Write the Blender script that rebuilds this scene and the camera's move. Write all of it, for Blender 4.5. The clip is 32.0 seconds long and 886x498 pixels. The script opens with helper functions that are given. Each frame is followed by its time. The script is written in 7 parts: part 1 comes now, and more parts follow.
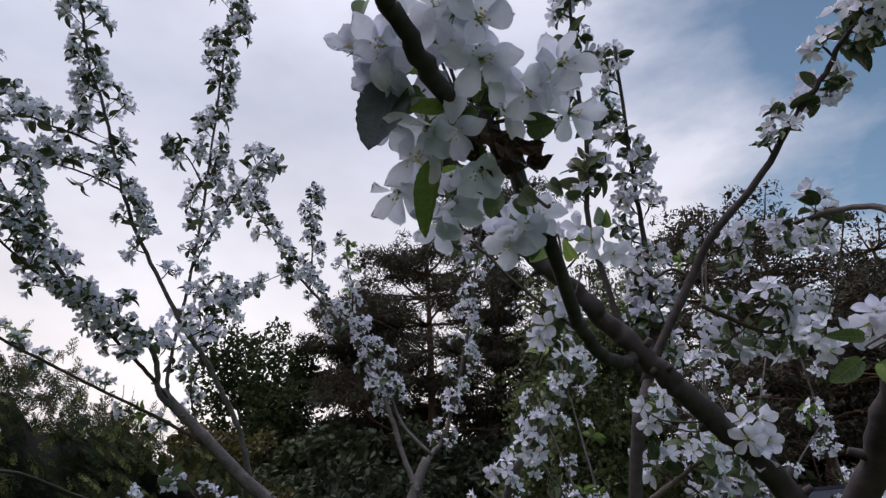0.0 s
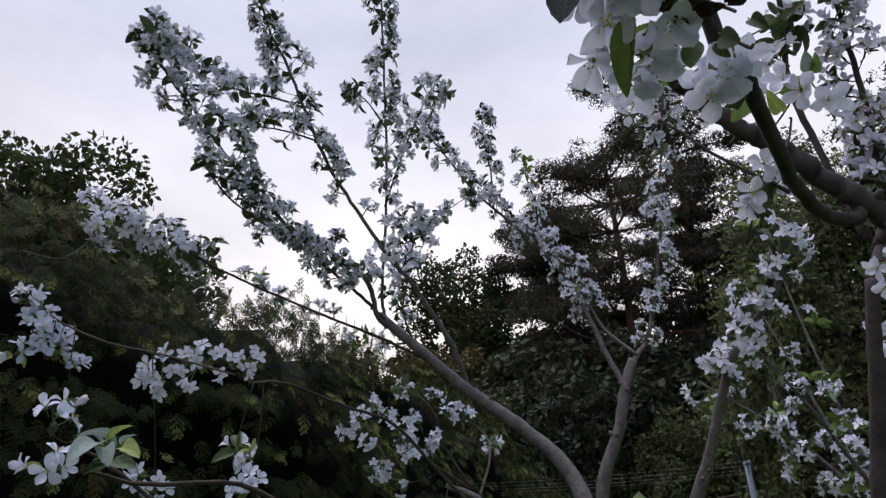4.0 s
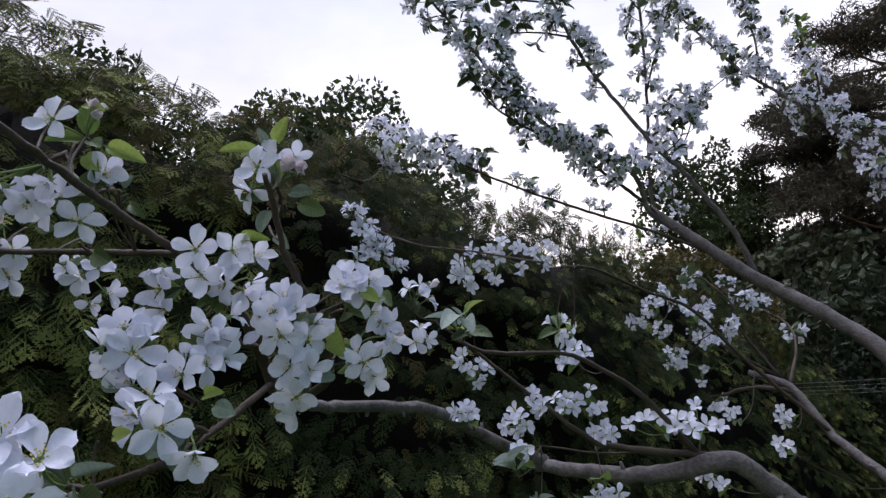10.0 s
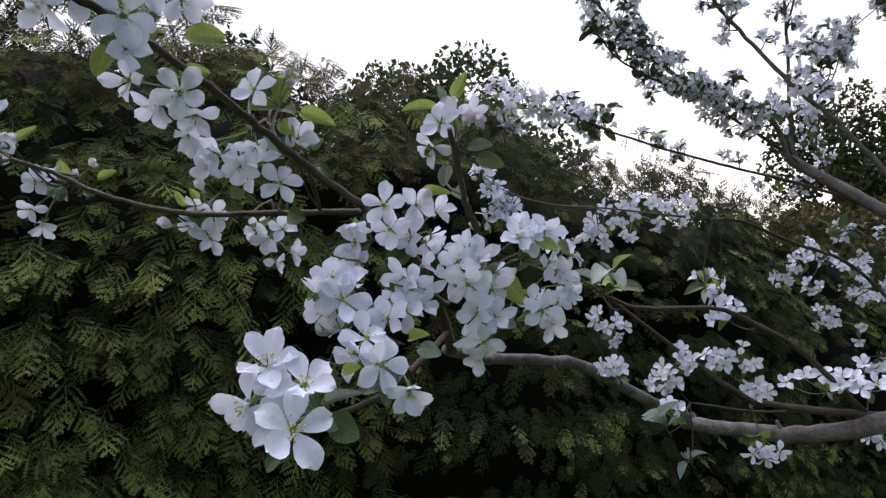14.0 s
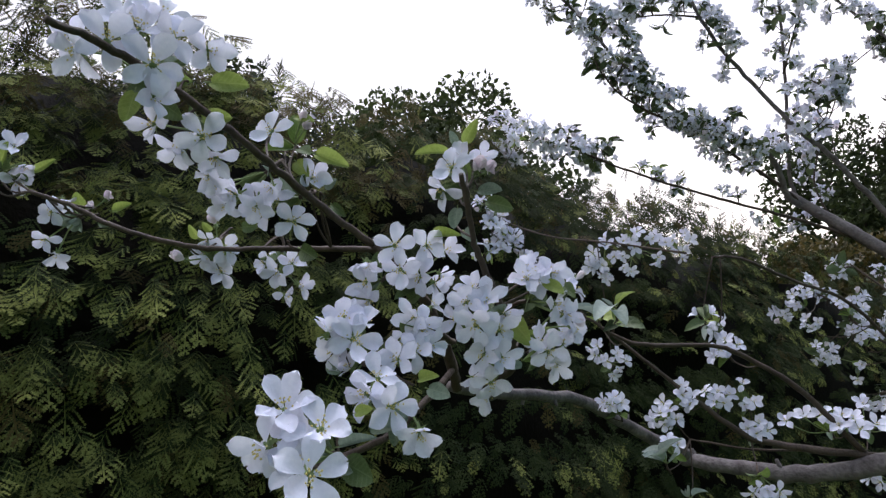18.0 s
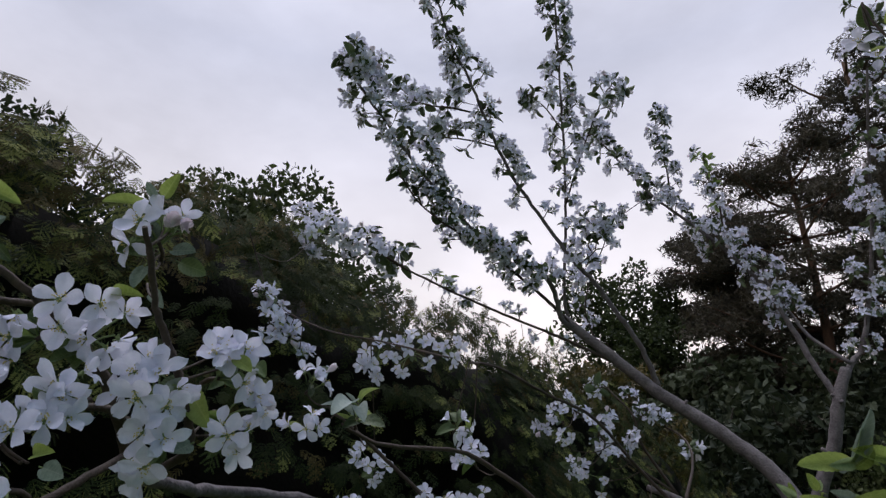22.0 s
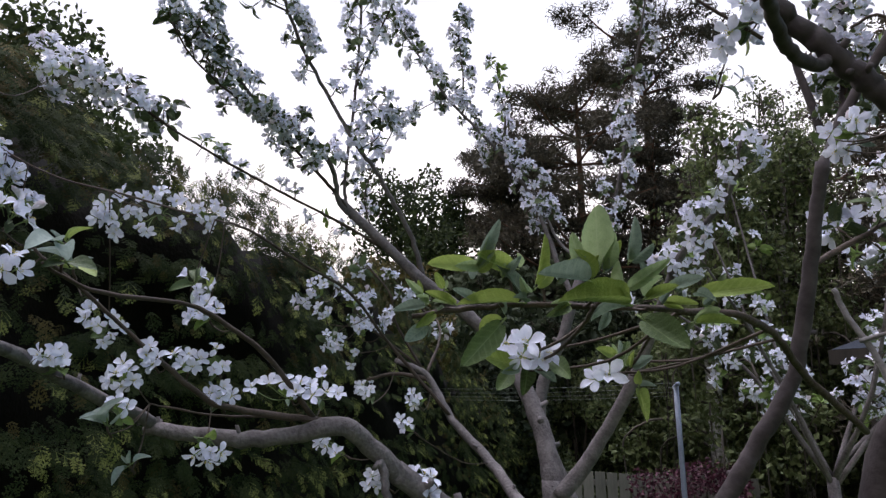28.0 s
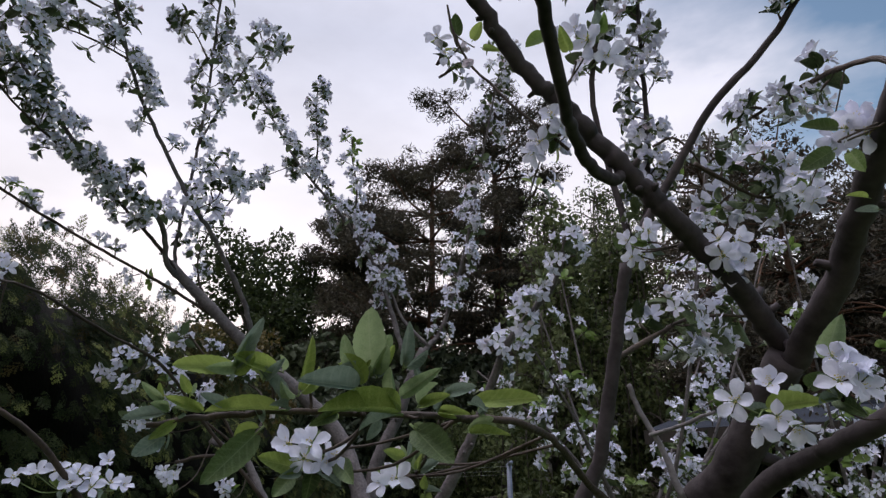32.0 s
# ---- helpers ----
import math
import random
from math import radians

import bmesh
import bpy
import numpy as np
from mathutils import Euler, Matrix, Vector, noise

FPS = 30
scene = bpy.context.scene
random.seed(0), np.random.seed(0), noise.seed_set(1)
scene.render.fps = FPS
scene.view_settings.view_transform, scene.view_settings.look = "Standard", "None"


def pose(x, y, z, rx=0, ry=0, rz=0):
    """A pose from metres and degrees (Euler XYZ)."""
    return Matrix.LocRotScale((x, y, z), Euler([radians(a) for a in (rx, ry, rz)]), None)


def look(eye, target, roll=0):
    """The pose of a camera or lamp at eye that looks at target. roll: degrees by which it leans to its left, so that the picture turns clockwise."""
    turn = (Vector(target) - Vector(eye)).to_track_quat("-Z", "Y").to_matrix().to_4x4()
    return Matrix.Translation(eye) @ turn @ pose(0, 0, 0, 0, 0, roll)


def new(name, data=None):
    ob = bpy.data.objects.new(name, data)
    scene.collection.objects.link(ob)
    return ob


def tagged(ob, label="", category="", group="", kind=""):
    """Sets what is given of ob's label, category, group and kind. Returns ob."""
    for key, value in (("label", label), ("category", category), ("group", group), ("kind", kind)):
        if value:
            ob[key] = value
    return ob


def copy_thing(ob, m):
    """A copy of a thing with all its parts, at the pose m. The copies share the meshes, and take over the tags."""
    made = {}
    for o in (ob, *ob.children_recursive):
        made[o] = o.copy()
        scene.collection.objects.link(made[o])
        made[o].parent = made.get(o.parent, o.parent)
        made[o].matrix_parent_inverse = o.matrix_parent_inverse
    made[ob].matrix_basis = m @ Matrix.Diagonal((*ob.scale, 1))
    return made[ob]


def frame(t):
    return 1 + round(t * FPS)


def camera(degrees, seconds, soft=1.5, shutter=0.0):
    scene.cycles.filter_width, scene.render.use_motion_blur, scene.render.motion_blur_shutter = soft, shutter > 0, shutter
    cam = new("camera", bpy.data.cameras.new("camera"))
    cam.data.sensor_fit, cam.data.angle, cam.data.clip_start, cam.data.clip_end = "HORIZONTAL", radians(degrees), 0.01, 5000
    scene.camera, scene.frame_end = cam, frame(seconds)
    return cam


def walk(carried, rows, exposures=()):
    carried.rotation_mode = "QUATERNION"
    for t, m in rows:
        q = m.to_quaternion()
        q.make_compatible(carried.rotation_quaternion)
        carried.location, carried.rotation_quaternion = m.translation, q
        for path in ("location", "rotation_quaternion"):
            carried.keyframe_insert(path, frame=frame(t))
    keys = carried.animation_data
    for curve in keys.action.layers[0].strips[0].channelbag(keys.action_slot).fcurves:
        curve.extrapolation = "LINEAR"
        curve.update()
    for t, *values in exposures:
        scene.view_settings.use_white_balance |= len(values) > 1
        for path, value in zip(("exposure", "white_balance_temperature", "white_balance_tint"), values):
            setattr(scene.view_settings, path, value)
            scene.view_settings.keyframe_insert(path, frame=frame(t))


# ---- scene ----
cam = camera(70.0, 32.0, 1.35)
PATH = [
    (0, (0.1185, 0.1325, 1.6774), (0.0285, 1.9022, 2.6048), -2.64),
    (0.5, (0.1124, 0.1271, 1.6741), (-0.0740, 1.9036, 2.5737), -2.57),
    (1, (0.1094, 0.1265, 1.6692), (-0.1429, 1.9148, 2.5286), -2.42),
    (1.5, (0.1113, 0.1248, 1.6633), (-0.1896, 1.9233, 2.4849), -2.29),
    (2, (0.1132, 0.1232, 1.6585), (-0.2510, 1.9238, 2.4490), -2.33),
    (2.5, (0.1121, 0.1219, 1.6566), (-0.3427, 1.9137, 2.4200), -2.77),
    (3, (0.1101, 0.1177, 1.6552), (-0.4370, 1.8909, 2.4011), -3.22),
    (3.5, (0.1101, 0.1134, 1.6527), (-0.5010, 1.8690, 2.3906), -3.47),
    (5.5, (0.0471, 0.0947, 1.5996), (-0.8122, 1.7814, 2.2452), -1.97),
    (6, (0.0441, 0.0776, 1.5998), (-0.8843, 1.7278, 2.2440), -1.52),
    (6.5, (0.0300, 0.0650, 1.5955), (-0.9491, 1.6905, 2.2271), -0.68),
    (7, (0.0169, 0.0671, 1.5884), (-1.0242, 1.6668, 2.1862), -0.74),
    (7.5, (0.0058, 0.0655, 1.5838), (-1.1258, 1.6147, 2.1490), -1.10),
    (8, (-0.0032, 0.0583, 1.5828), (-1.1793, 1.5810, 2.1290), -1.72),
    (8.5, (-0.0012, 0.0487, 1.5860), (-1.2033, 1.5540, 2.1236), -1.79),
    (9, (-0.0042, 0.0473, 1.5832), (-1.2581, 1.5165, 2.1021), -2.03),
    (9.5, (-0.0063, 0.0422, 1.5828), (-1.3032, 1.4775, 2.0905), -2.65),
    (10, (-0.0103, 0.0350, 1.5818), (-1.3382, 1.4441, 2.0830), -2.34),
    (10.5, (-0.0123, 0.0259, 1.5809), (-1.3778, 1.4033, 2.0687), -2.34),
    (11, (-0.0134, 0.0154, 1.5782), (-1.4069, 1.3676, 2.0575), -2.31),
    (11.5, (-0.0164, 0.0084, 1.5781), (-1.4199, 1.3496, 2.0589), -2.24),
    (12, (-0.0264, 0.0049, 1.5747), (-1.4632, 1.3203, 2.0279), -2.70),
    (12.5, (-0.0375, 0.0006, 1.5724), (-1.5250, 1.2632, 2.0119), -2.63),
    (13, (-0.0425, -0.0094, 1.5727), (-1.5660, 1.2140, 1.9994), -2.32),
    (13.5, (-0.0465, -0.0127, 1.5711), (-1.5906, 1.1922, 1.9764), -1.95),
    (14, (-0.0466, -0.0202, 1.5670), (-1.6151, 1.1514, 1.9756), -1.73),
    (14.5, (-0.0466, -0.0285, 1.5650), (-1.6306, 1.1251, 1.9651), -1.76),
    (16.5, (-0.0485, -0.0542, 1.5773), (-1.6601, 1.0607, 1.9765), -1.13),
    (17, (-0.0414, -0.0506, 1.5818), (-1.6494, 1.0659, 1.9909), -1.34),
    (17.5, (-0.0424, -0.0417, 1.5807), (-1.6240, 1.1068, 2.0045), -1.28),
    (18, (-0.0394, -0.0379, 1.5791), (-1.5900, 1.1291, 2.0627), -0.69),
    (18.5, (-0.0415, -0.0272, 1.5759), (-1.5778, 1.1617, 2.0513), -0.43),
    (19, (-0.0357, -0.0222, 1.5590), (-1.5263, 1.1948, 2.1040), -0.22),
    (19.5, (-0.0238, -0.0066, 1.5549), (-1.4459, 1.2590, 2.1681), -0.74),
    (20, (-0.0117, 0.0113, 1.5605), (-1.3307, 1.3613, 2.2220), -0.91),
    (20.5, (0.0004, 0.0320, 1.5648), (-1.2410, 1.4470, 2.2405), -0.88),
    (21, (0.0054, 0.0430, 1.5644), (-1.1950, 1.4793, 2.2687), -0.61),
    (21.5, (0.0165, 0.0492, 1.5655), (-1.1461, 1.5034, 2.2959), -0.34),
    (22, (0.0164, 0.0610, 1.5630), (-1.0714, 1.5413, 2.3537), 0.58),
    (22.5, (0.0214, 0.0601, 1.5640), (-1.0050, 1.5731, 2.3748), 1.16),
    (23, (0.0305, 0.0695, 1.5667), (-0.8817, 1.6555, 2.3744), 1.21),
    (23.5, (0.0365, 0.0815, 1.5662), (-0.7964, 1.7279, 2.3379), 0.90),
    (24, (0.0424, 0.0901, 1.5620), (-0.7275, 1.7943, 2.2711), 0.56),
    (24.5, (0.0444, 0.0965, 1.5571), (-0.6954, 1.8318, 2.2217), 0.35),
    (25, (0.0444, 0.1086, 1.5567), (-0.6665, 1.8779, 2.1602), 0.64),
    (25.5, (0.0453, 0.1094, 1.5555), (-0.6331, 1.9042, 2.1201), 0.51),
    (27.5, (0.0696, 0.1311, 1.5101), (-0.5439, 1.9644, 2.0227), 0.01),
    (28, (0.0765, 0.1328, 1.5078), (-0.5000, 1.9833, 2.0012), 0.46),
    (28.5, (0.0855, 0.1337, 1.5065), (-0.4303, 2.0039, 1.9926), 0.39),
    (29, (0.0926, 0.1451, 1.5090), (-0.3768, 2.0226, 2.0135), 0.74),
    (29.5, (0.0987, 0.1447, 1.5140), (-0.3303, 2.0099, 2.0946), 1.23),
    (30, (0.1008, 0.1549, 1.5228), (-0.2754, 2.0183, 2.1441), 1.10),
    (30.5, (0.1019, 0.1546, 1.5288), (-0.2325, 2.0122, 2.1901), 1.33),
    (31, (0.1041, 0.1579, 1.5395), (-0.1648, 2.0140, 2.2342), 0.76),
    (31.5, (0.1132, 0.1601, 1.5411), (-0.0703, 2.0160, 2.2637), 0.59),
    (32, (0.1230, 0.1570, 1.5322), (0.0083, 2.0244, 2.2392), 0.09),
]
EXPOSURES = ((0, -0.36, 6400, 10), (6, -0.12, 6380, 10), (9, 0.0, 6200, 11), (12, 0.2, 6550, 12), (14, 0.35, 6600, 11), (16.5, 0.48, 6500, 9), (17.5, 0.45, 6480, 9), (19, 0.12, 6500, 10), (20, -0.1, 6450, 11), (22, -0.36, 6420, 11), (24, -0.3, 6420, 10), (26, 0.0, 6500, 11), (28, 0.25, 6480, 11), (30, 0.04, 6600, 13), (32, -0.2, 6500, 11))
walk(cam, [(t, look(eye, target, roll)) for t, eye, target, roll in PATH], EXPOSURES)

# ---- sky, sun and exposure ----
SUN_AZ, SUN_EL = -24.0, 20.0
world = bpy.data.worlds.new("evening_sky")
scene.world = world
world.use_nodes = True
wn, wl = world.node_tree.nodes, world.node_tree.links
wn.clear()
w_out = wn.new("ShaderNodeOutputWorld")
sky = wn.new("ShaderNodeTexSky")
sky.sky_type = "NISHITA"
sky.sun_disc = False
sky.sun_elevation = radians(SUN_EL)
sky.sun_rotation = radians(SUN_AZ)
sky.air_density, sky.dust_density, sky.ozone_density = 1.3, 1.0, 2.5
clear = wn.new("ShaderNodeBackground")
clear.inputs["Strength"].default_value = 0.15
wl.new(sky.outputs[0], clear.inputs["Color"])
coord = wn.new("ShaderNodeTexCoord")
sep = wn.new("ShaderNodeSeparateXYZ")
wl.new(coord.outputs["Generated"], sep.inputs[0])
# veil of thin cloud: warm white low down, lavender grey higher up
tone = wn.new("ShaderNodeValToRGB")
tone.color_ramp.elements[0].position, tone.color_ramp.elements[0].color = 0.19, (1.08, 0.98, 0.95, 1)
tone.color_ramp.elements[1].position, tone.color_ramp.elements[1].color = 0.63, (0.62, 0.64, 0.77, 1)
mid = tone.color_ramp.elements.new(0.36)
mid.color = (0.92, 0.88, 0.93, 1)
zenith = tone.color_ramp.elements.new(0.92)
zenith.color = (0.91, 0.90, 1.02, 1)
wl.new(sep.outputs["Z"], tone.inputs[0])
drift = wn.new("ShaderNodeMapping")
drift.inputs["Scale"].default_value = (1.0, 1.0, 2.2)
drift.inputs["Location"].default_value = (0.35, 0.2, 0.1)
wl.new(coord.outputs["Generated"], drift.inputs[0])
cloud = wn.new("ShaderNodeTexNoise")
cloud.inputs["Scale"].default_value = 2.2
cloud.inputs["Detail"].default_value = 6.0
cloud.inputs["Roughness"].default_value = 0.55
wl.new(drift.outputs[0], cloud.inputs["Vector"])
# the cover thins out towards the east
thin = wn.new("ShaderNodeMath")
thin.operation = "MULTIPLY_ADD"
thin.inputs[1].default_value, thin.inputs[2].default_value = -2.6, 1.12
wl.new(sep.outputs["X"], thin.inputs[0])
higher = wn.new("ShaderNodeMath")
higher.operation = "MULTIPLY_ADD"
higher.inputs[1].default_value, higher.inputs[2].default_value = -1.3, 0.55
wl.new(sep.outputs["Z"], higher.inputs[0])
opening = wn.new("ShaderNodeMath")
opening.operation = "ADD"
wl.new(thin.outputs[0], opening.inputs[0])
wl.new(higher.outputs[0], opening.inputs[1])
cover = wn.new("ShaderNodeMath")
cover.operation = "ADD"
wl.new(opening.outputs[0], cover.inputs[0])
billow = wn.new("ShaderNodeMapRange")
billow.clamp = False
billow.inputs["From Min"].default_value, billow.inputs["From Max"].default_value = 0.38, 0.62
billow.inputs["To Min"].default_value, billow.inputs["To Max"].default_value = 0.25, 0.85
wl.new(cloud.outputs["Fac"], billow.inputs["Value"])
wl.new(billow.outputs[0], cover.inputs[1])
edge = wn.new("ShaderNodeMapRange")
edge.inputs["From Min"].default_value, edge.inputs["From Max"].default_value = 0.25, 1.0
wl.new(cover.outputs[0], edge.inputs["Value"])
veil = wn.new("ShaderNodeBackground")
relief = wn.new("ShaderNodeMapRange")
relief.inputs["From Min"].default_value, relief.inputs["From Max"].default_value = 0.3, 0.7
relief.inputs["To Min"].default_value, relief.inputs["To Max"].default_value = 1.05, 1.5
wl.new(cloud.outputs["Fac"], relief.inputs["Value"])
# boosted up to 6.6 times overhead, out of view, to light blossom and hedge
zenith_boost = wn.new("ShaderNodeMapRange")
zenith_boost.inputs["From Min"].default_value, zenith_boost.inputs["From Max"].default_value = 0.77, 0.97
zenith_boost.inputs["To Min"].default_value, zenith_boost.inputs["To Max"].default_value = 1.0, 6.6
wl.new(sep.outputs["Z"], zenith_boost.inputs["Value"])
# and dimmest opposite the low sun
dusk = wn.new("ShaderNodeMapRange")
dusk.inputs["From Min"].default_value, dusk.inputs["From Max"].default_value = -0.5, 0.95
dusk.inputs["To Min"].default_value, dusk.inputs["To Max"].default_value = 0.74, 1.0
sunward = wn.new("ShaderNodeVectorMath")
sunward.operation = "DOT_PRODUCT"
sunward.inputs[1].default_value = (math.sin(radians(SUN_AZ)) * math.cos(radians(SUN_EL)), math.cos(radians(SUN_AZ)) * math.cos(radians(SUN_EL)), math.sin(radians(SUN_EL)))
wl.new(coord.outputs["Generated"], sunward.inputs[0])
wl.new(sunward.outputs["Value"], dusk.inputs["Value"])
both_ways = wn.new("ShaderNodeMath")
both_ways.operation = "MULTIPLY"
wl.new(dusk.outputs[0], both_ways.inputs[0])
wl.new(zenith_boost.outputs[0], both_ways.inputs[1])
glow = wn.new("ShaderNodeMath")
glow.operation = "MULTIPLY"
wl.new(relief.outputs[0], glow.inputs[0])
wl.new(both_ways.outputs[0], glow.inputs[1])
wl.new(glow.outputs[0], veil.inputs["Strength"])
wl.new(tone.outputs[0], veil.inputs["Color"])
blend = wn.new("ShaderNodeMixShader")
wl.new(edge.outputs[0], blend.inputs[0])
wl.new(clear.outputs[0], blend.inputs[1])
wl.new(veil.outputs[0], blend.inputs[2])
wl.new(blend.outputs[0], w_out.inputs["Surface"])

sun_data = bpy.data.lights.new("sun", "SUN")
sun_data.energy, sun_data.angle, sun_data.color = 0.5, radians(12), (1.0, 0.84, 0.68)
sun = new("sun", sun_data)
_az, _el = radians(SUN_AZ), radians(SUN_EL)
sun.matrix_world = look((math.sin(_az) * 40, math.cos(_az) * 40, 40 * math.tan(_el)), (0, 0, 0))


# ---- materials ----
def material(name, dark, light, scale, rough=0.7, bump=0.3, bump_scale=None, spec=0.3, through_light=0.0, shift=0.0, metal=0.0, stretch=(1, 1, 1)):
    """A surface with two scales of colour noise, fine relief, a little change from piece to piece and, for leaves, light that passes through."""
    m = bpy.data.materials.new(name)
    m.use_nodes = True
    n, l = m.node_tree.nodes, m.node_tree.links
    b = n["Principled BSDF"]
    b.inputs["Roughness"].default_value = rough
    b.inputs["Metallic"].default_value = metal
    b.inputs["Specular IOR Level"].default_value = spec
    tc = n.new("ShaderNodeTexCoord")
    mp = n.new("ShaderNodeMapping")
    mp.inputs["Scale"].default_value = stretch
    l.new(tc.outputs["Object"], mp.inputs[0])
    big = n.new("ShaderNodeTexNoise")
    big.inputs["Scale"].default_value, big.inputs["Detail"].default_value = scale, 3
    l.new(mp.outputs[0], big.inputs["Vector"])
    fine = n.new("ShaderNodeTexNoise")
    fine.inputs["Scale"].default_value, fine.inputs["Detail"].default_value = (bump_scale or scale * 8), 4
    l.new(mp.outputs[0], fine.inputs["Vector"])
    both = n.new("ShaderNodeMath")
    both.operation = "MULTIPLY_ADD"
    both.inputs[1].default_value = 0.4
    l.new(fine.outputs["Fac"], both.inputs[0])
    half = n.new("ShaderNodeMath")
    half.operation = "MULTIPLY"
    half.inputs[1].default_value = 0.6
    l.new(big.outputs["Fac"], half.inputs[0])
    l.new(half.outputs[0], both.inputs[2])
    fac = both.outputs[0]
    if shift:
        geo = n.new("ShaderNodeNewGeometry")
        info = n.new("ShaderNodeObjectInfo")
        s = n.new("ShaderNodeMath")
        s.operation = "ADD"
        l.new(geo.outputs["Random Per Island"], s.inputs[0])
        l.new(info.outputs["Random"], s.inputs[1])
        k = n.new("ShaderNodeMath")
        k.operation = "MULTIPLY_ADD"
        k.inputs[1].default_value, k.inputs[2].default_value = shift, -shift
        l.new(s.outputs[0], k.inputs[0])
        a = n.new("ShaderNodeMath")
        a.operation = "ADD"
        l.new(fac, a.inputs[0])
        l.new(k.outputs[0], a.inputs[1])
        fac = a.outputs[0]
    ramp = n.new("ShaderNodeValToRGB")
    ramp.color_ramp.elements[0].position, ramp.color_ramp.elements[0].color = 0.3, (*dark, 1)
    ramp.color_ramp.elements[1].position, ramp.color_ramp.elements[1].color = 0.7, (*light, 1)
    l.new(fac, ramp.inputs[0])
    l.new(ramp.outputs[0], b.inputs["Base Color"])
    if bump:
        bp = n.new("ShaderNodeBump")
        bp.inputs["Strength"].default_value, bp.inputs["Distance"].default_value = bump, 0.01
        l.new(fine.outputs["Fac"], bp.inputs["Height"])
        l.new(bp.outputs[0], b.inputs["Normal"])
    if through_light:
        tr = n.new("ShaderNodeBsdfTranslucent")
        l.new(ramp.outputs[0], tr.inputs["Color"])
        mx = n.new("ShaderNodeMixShader")
        mx.inputs[0].default_value = through_light
        l.new(b.outputs[0], mx.inputs[1])
        l.new(tr.outputs[0], mx.inputs[2])
        l.new(mx.outputs[0], n["Material Output"].inputs["Surface"])
    return m


BARK = material("grey_apple_bark", (0.055, 0.046, 0.046), (0.20, 0.175, 0.175), 26, 0.8, 0.4, 130)
# the apple bark again, darkened for the shade on two of the trees
SHADED_BARK = material("shaded_apple_bark", (0.020, 0.015, 0.015), (0.085, 0.068, 0.070), 14, 0.8, 0.22, 70)
DEAD_WOOD = material("bare_grey_wood", (0.13, 0.115, 0.115), (0.30, 0.275, 0.28), 30, 0.8, 0.3, 140)
TWIG = material("young_bark", (0.032, 0.022, 0.018), (0.085, 0.06, 0.045), 40, 0.7, 0.3, 260)
PETAL = material("white_petal", (0.68, 0.685, 0.815), (0.845, 0.84, 0.945), 60, 0.6, 0.12, 300, 0.2, 0.30, 0.25)
BUD = material("pink_bud", (0.76, 0.66, 0.72), (0.88, 0.84, 0.88), 70, 0.6, 0.0, None, 0.2, 0.2, 0.2)
STAMEN = material("yellow_anther", (0.50, 0.38, 0.10), (0.75, 0.66, 0.28), 90, 0.7, 0.0)
STALK = material("downy_stalk", (0.12, 0.17, 0.06), (0.24, 0.30, 0.13), 60, 0.7, 0.0, None, 0.2, 0.1)
LEAF = material("apple_leaf", (0.038, 0.056, 0.024), (0.115, 0.15, 0.065), 30, 0.55, 0.35, 220, 0.3, 0.12, 0.35)
YOUNG = material("young_leaf", (0.20, 0.27, 0.07), (0.42, 0.48, 0.15), 25, 0.5, 0.4, 180, 0.35, 0.35, 0.3)
DOWN = material("downy_leaf_back", (0.22, 0.275, 0.24), (0.41, 0.46, 0.415), 25, 0.75, 0.3, 200, 0.15, 0.3, 0.2)
# inner sprays darkened and new growth lightened for shade and light in the hedge
THUJA = material("thuja_scale", (0.013, 0.020, 0.007), (0.052, 0.067, 0.021), 5.0, 0.75, 0.15, 300, 0.08, 0.1, 0.15)
THUJA_LIT_NEW = material("thuja_lit_new_growth", (0.060, 0.076, 0.020), (0.235, 0.245, 0.066), 5.0, 0.7, 0.15, 300, 0.08, 0.15, 0.15)
THUJA_TIP = material("thuja_bronze_tip", (0.034, 0.030, 0.010), (0.115, 0.09, 0.03), 5.0, 0.75, 0.15, 300, 0.08, 0.15, 0.15)
CORE = material("hedge_shade_core", (0.003, 0.003, 0.002), (0.010, 0.008, 0.005), 9, 0.9, 0.5, 60, 0.1)
EVERGREEN = material("evergreen_leaf", (0.015, 0.023, 0.011), (0.048, 0.061, 0.029), 3.0, 0.7, 0.0, 30, 0.25, 0.15, 0.45)
TREE_LEAF = material("broad_leaf", (0.016, 0.026, 0.009), (0.054, 0.073, 0.023), 2.0, 0.7, 0.0, 30, 0.3, 0.35, 0.45)
BIRCH_LEAF = material("birch_leaf", (0.05, 0.07, 0.025), (0.14, 0.165, 0.065), 2.0, 0.5, 0.0, 30, 0.3, 0.4, 0.45)
NEEDLE = material("pine_needle", (0.026, 0.024, 0.018), (0.080, 0.068, 0.046), 2.0, 0.6, 0.0, 30, 0.2, 0.1, 0.45)
PINE_BARK = material("pine_bark", (0.045, 0.028, 0.02), (0.14, 0.075, 0.045), 8, 0.9, 0.7, 60, stretch=(1, 1, 0.35))
WOOD_BARK = material("wood_bark", (0.03, 0.026, 0.022), (0.09, 0.075, 0.06), 8, 0.9, 0.7, 60, stretch=(1, 1, 0.35))
BIRCH_BARK = material("birch_bark", (0.10, 0.09, 0.085), (0.55, 0.53, 0.50), 10, 0.8, 0.4, 50, stretch=(1, 1, 3))
GRASS = material("garden_grass", (0.022, 0.045, 0.012), (0.07, 0.11, 0.03), 1.2, 0.85, 0.8, 90, 0.15)
PLANK = material("weathered_plank", (0.10, 0.10, 0.085), (0.21, 0.20, 0.17), 6, 0.8, 0.5, 80, 0.2, 0, 0.3, stretch=(1, 1, 0.1))
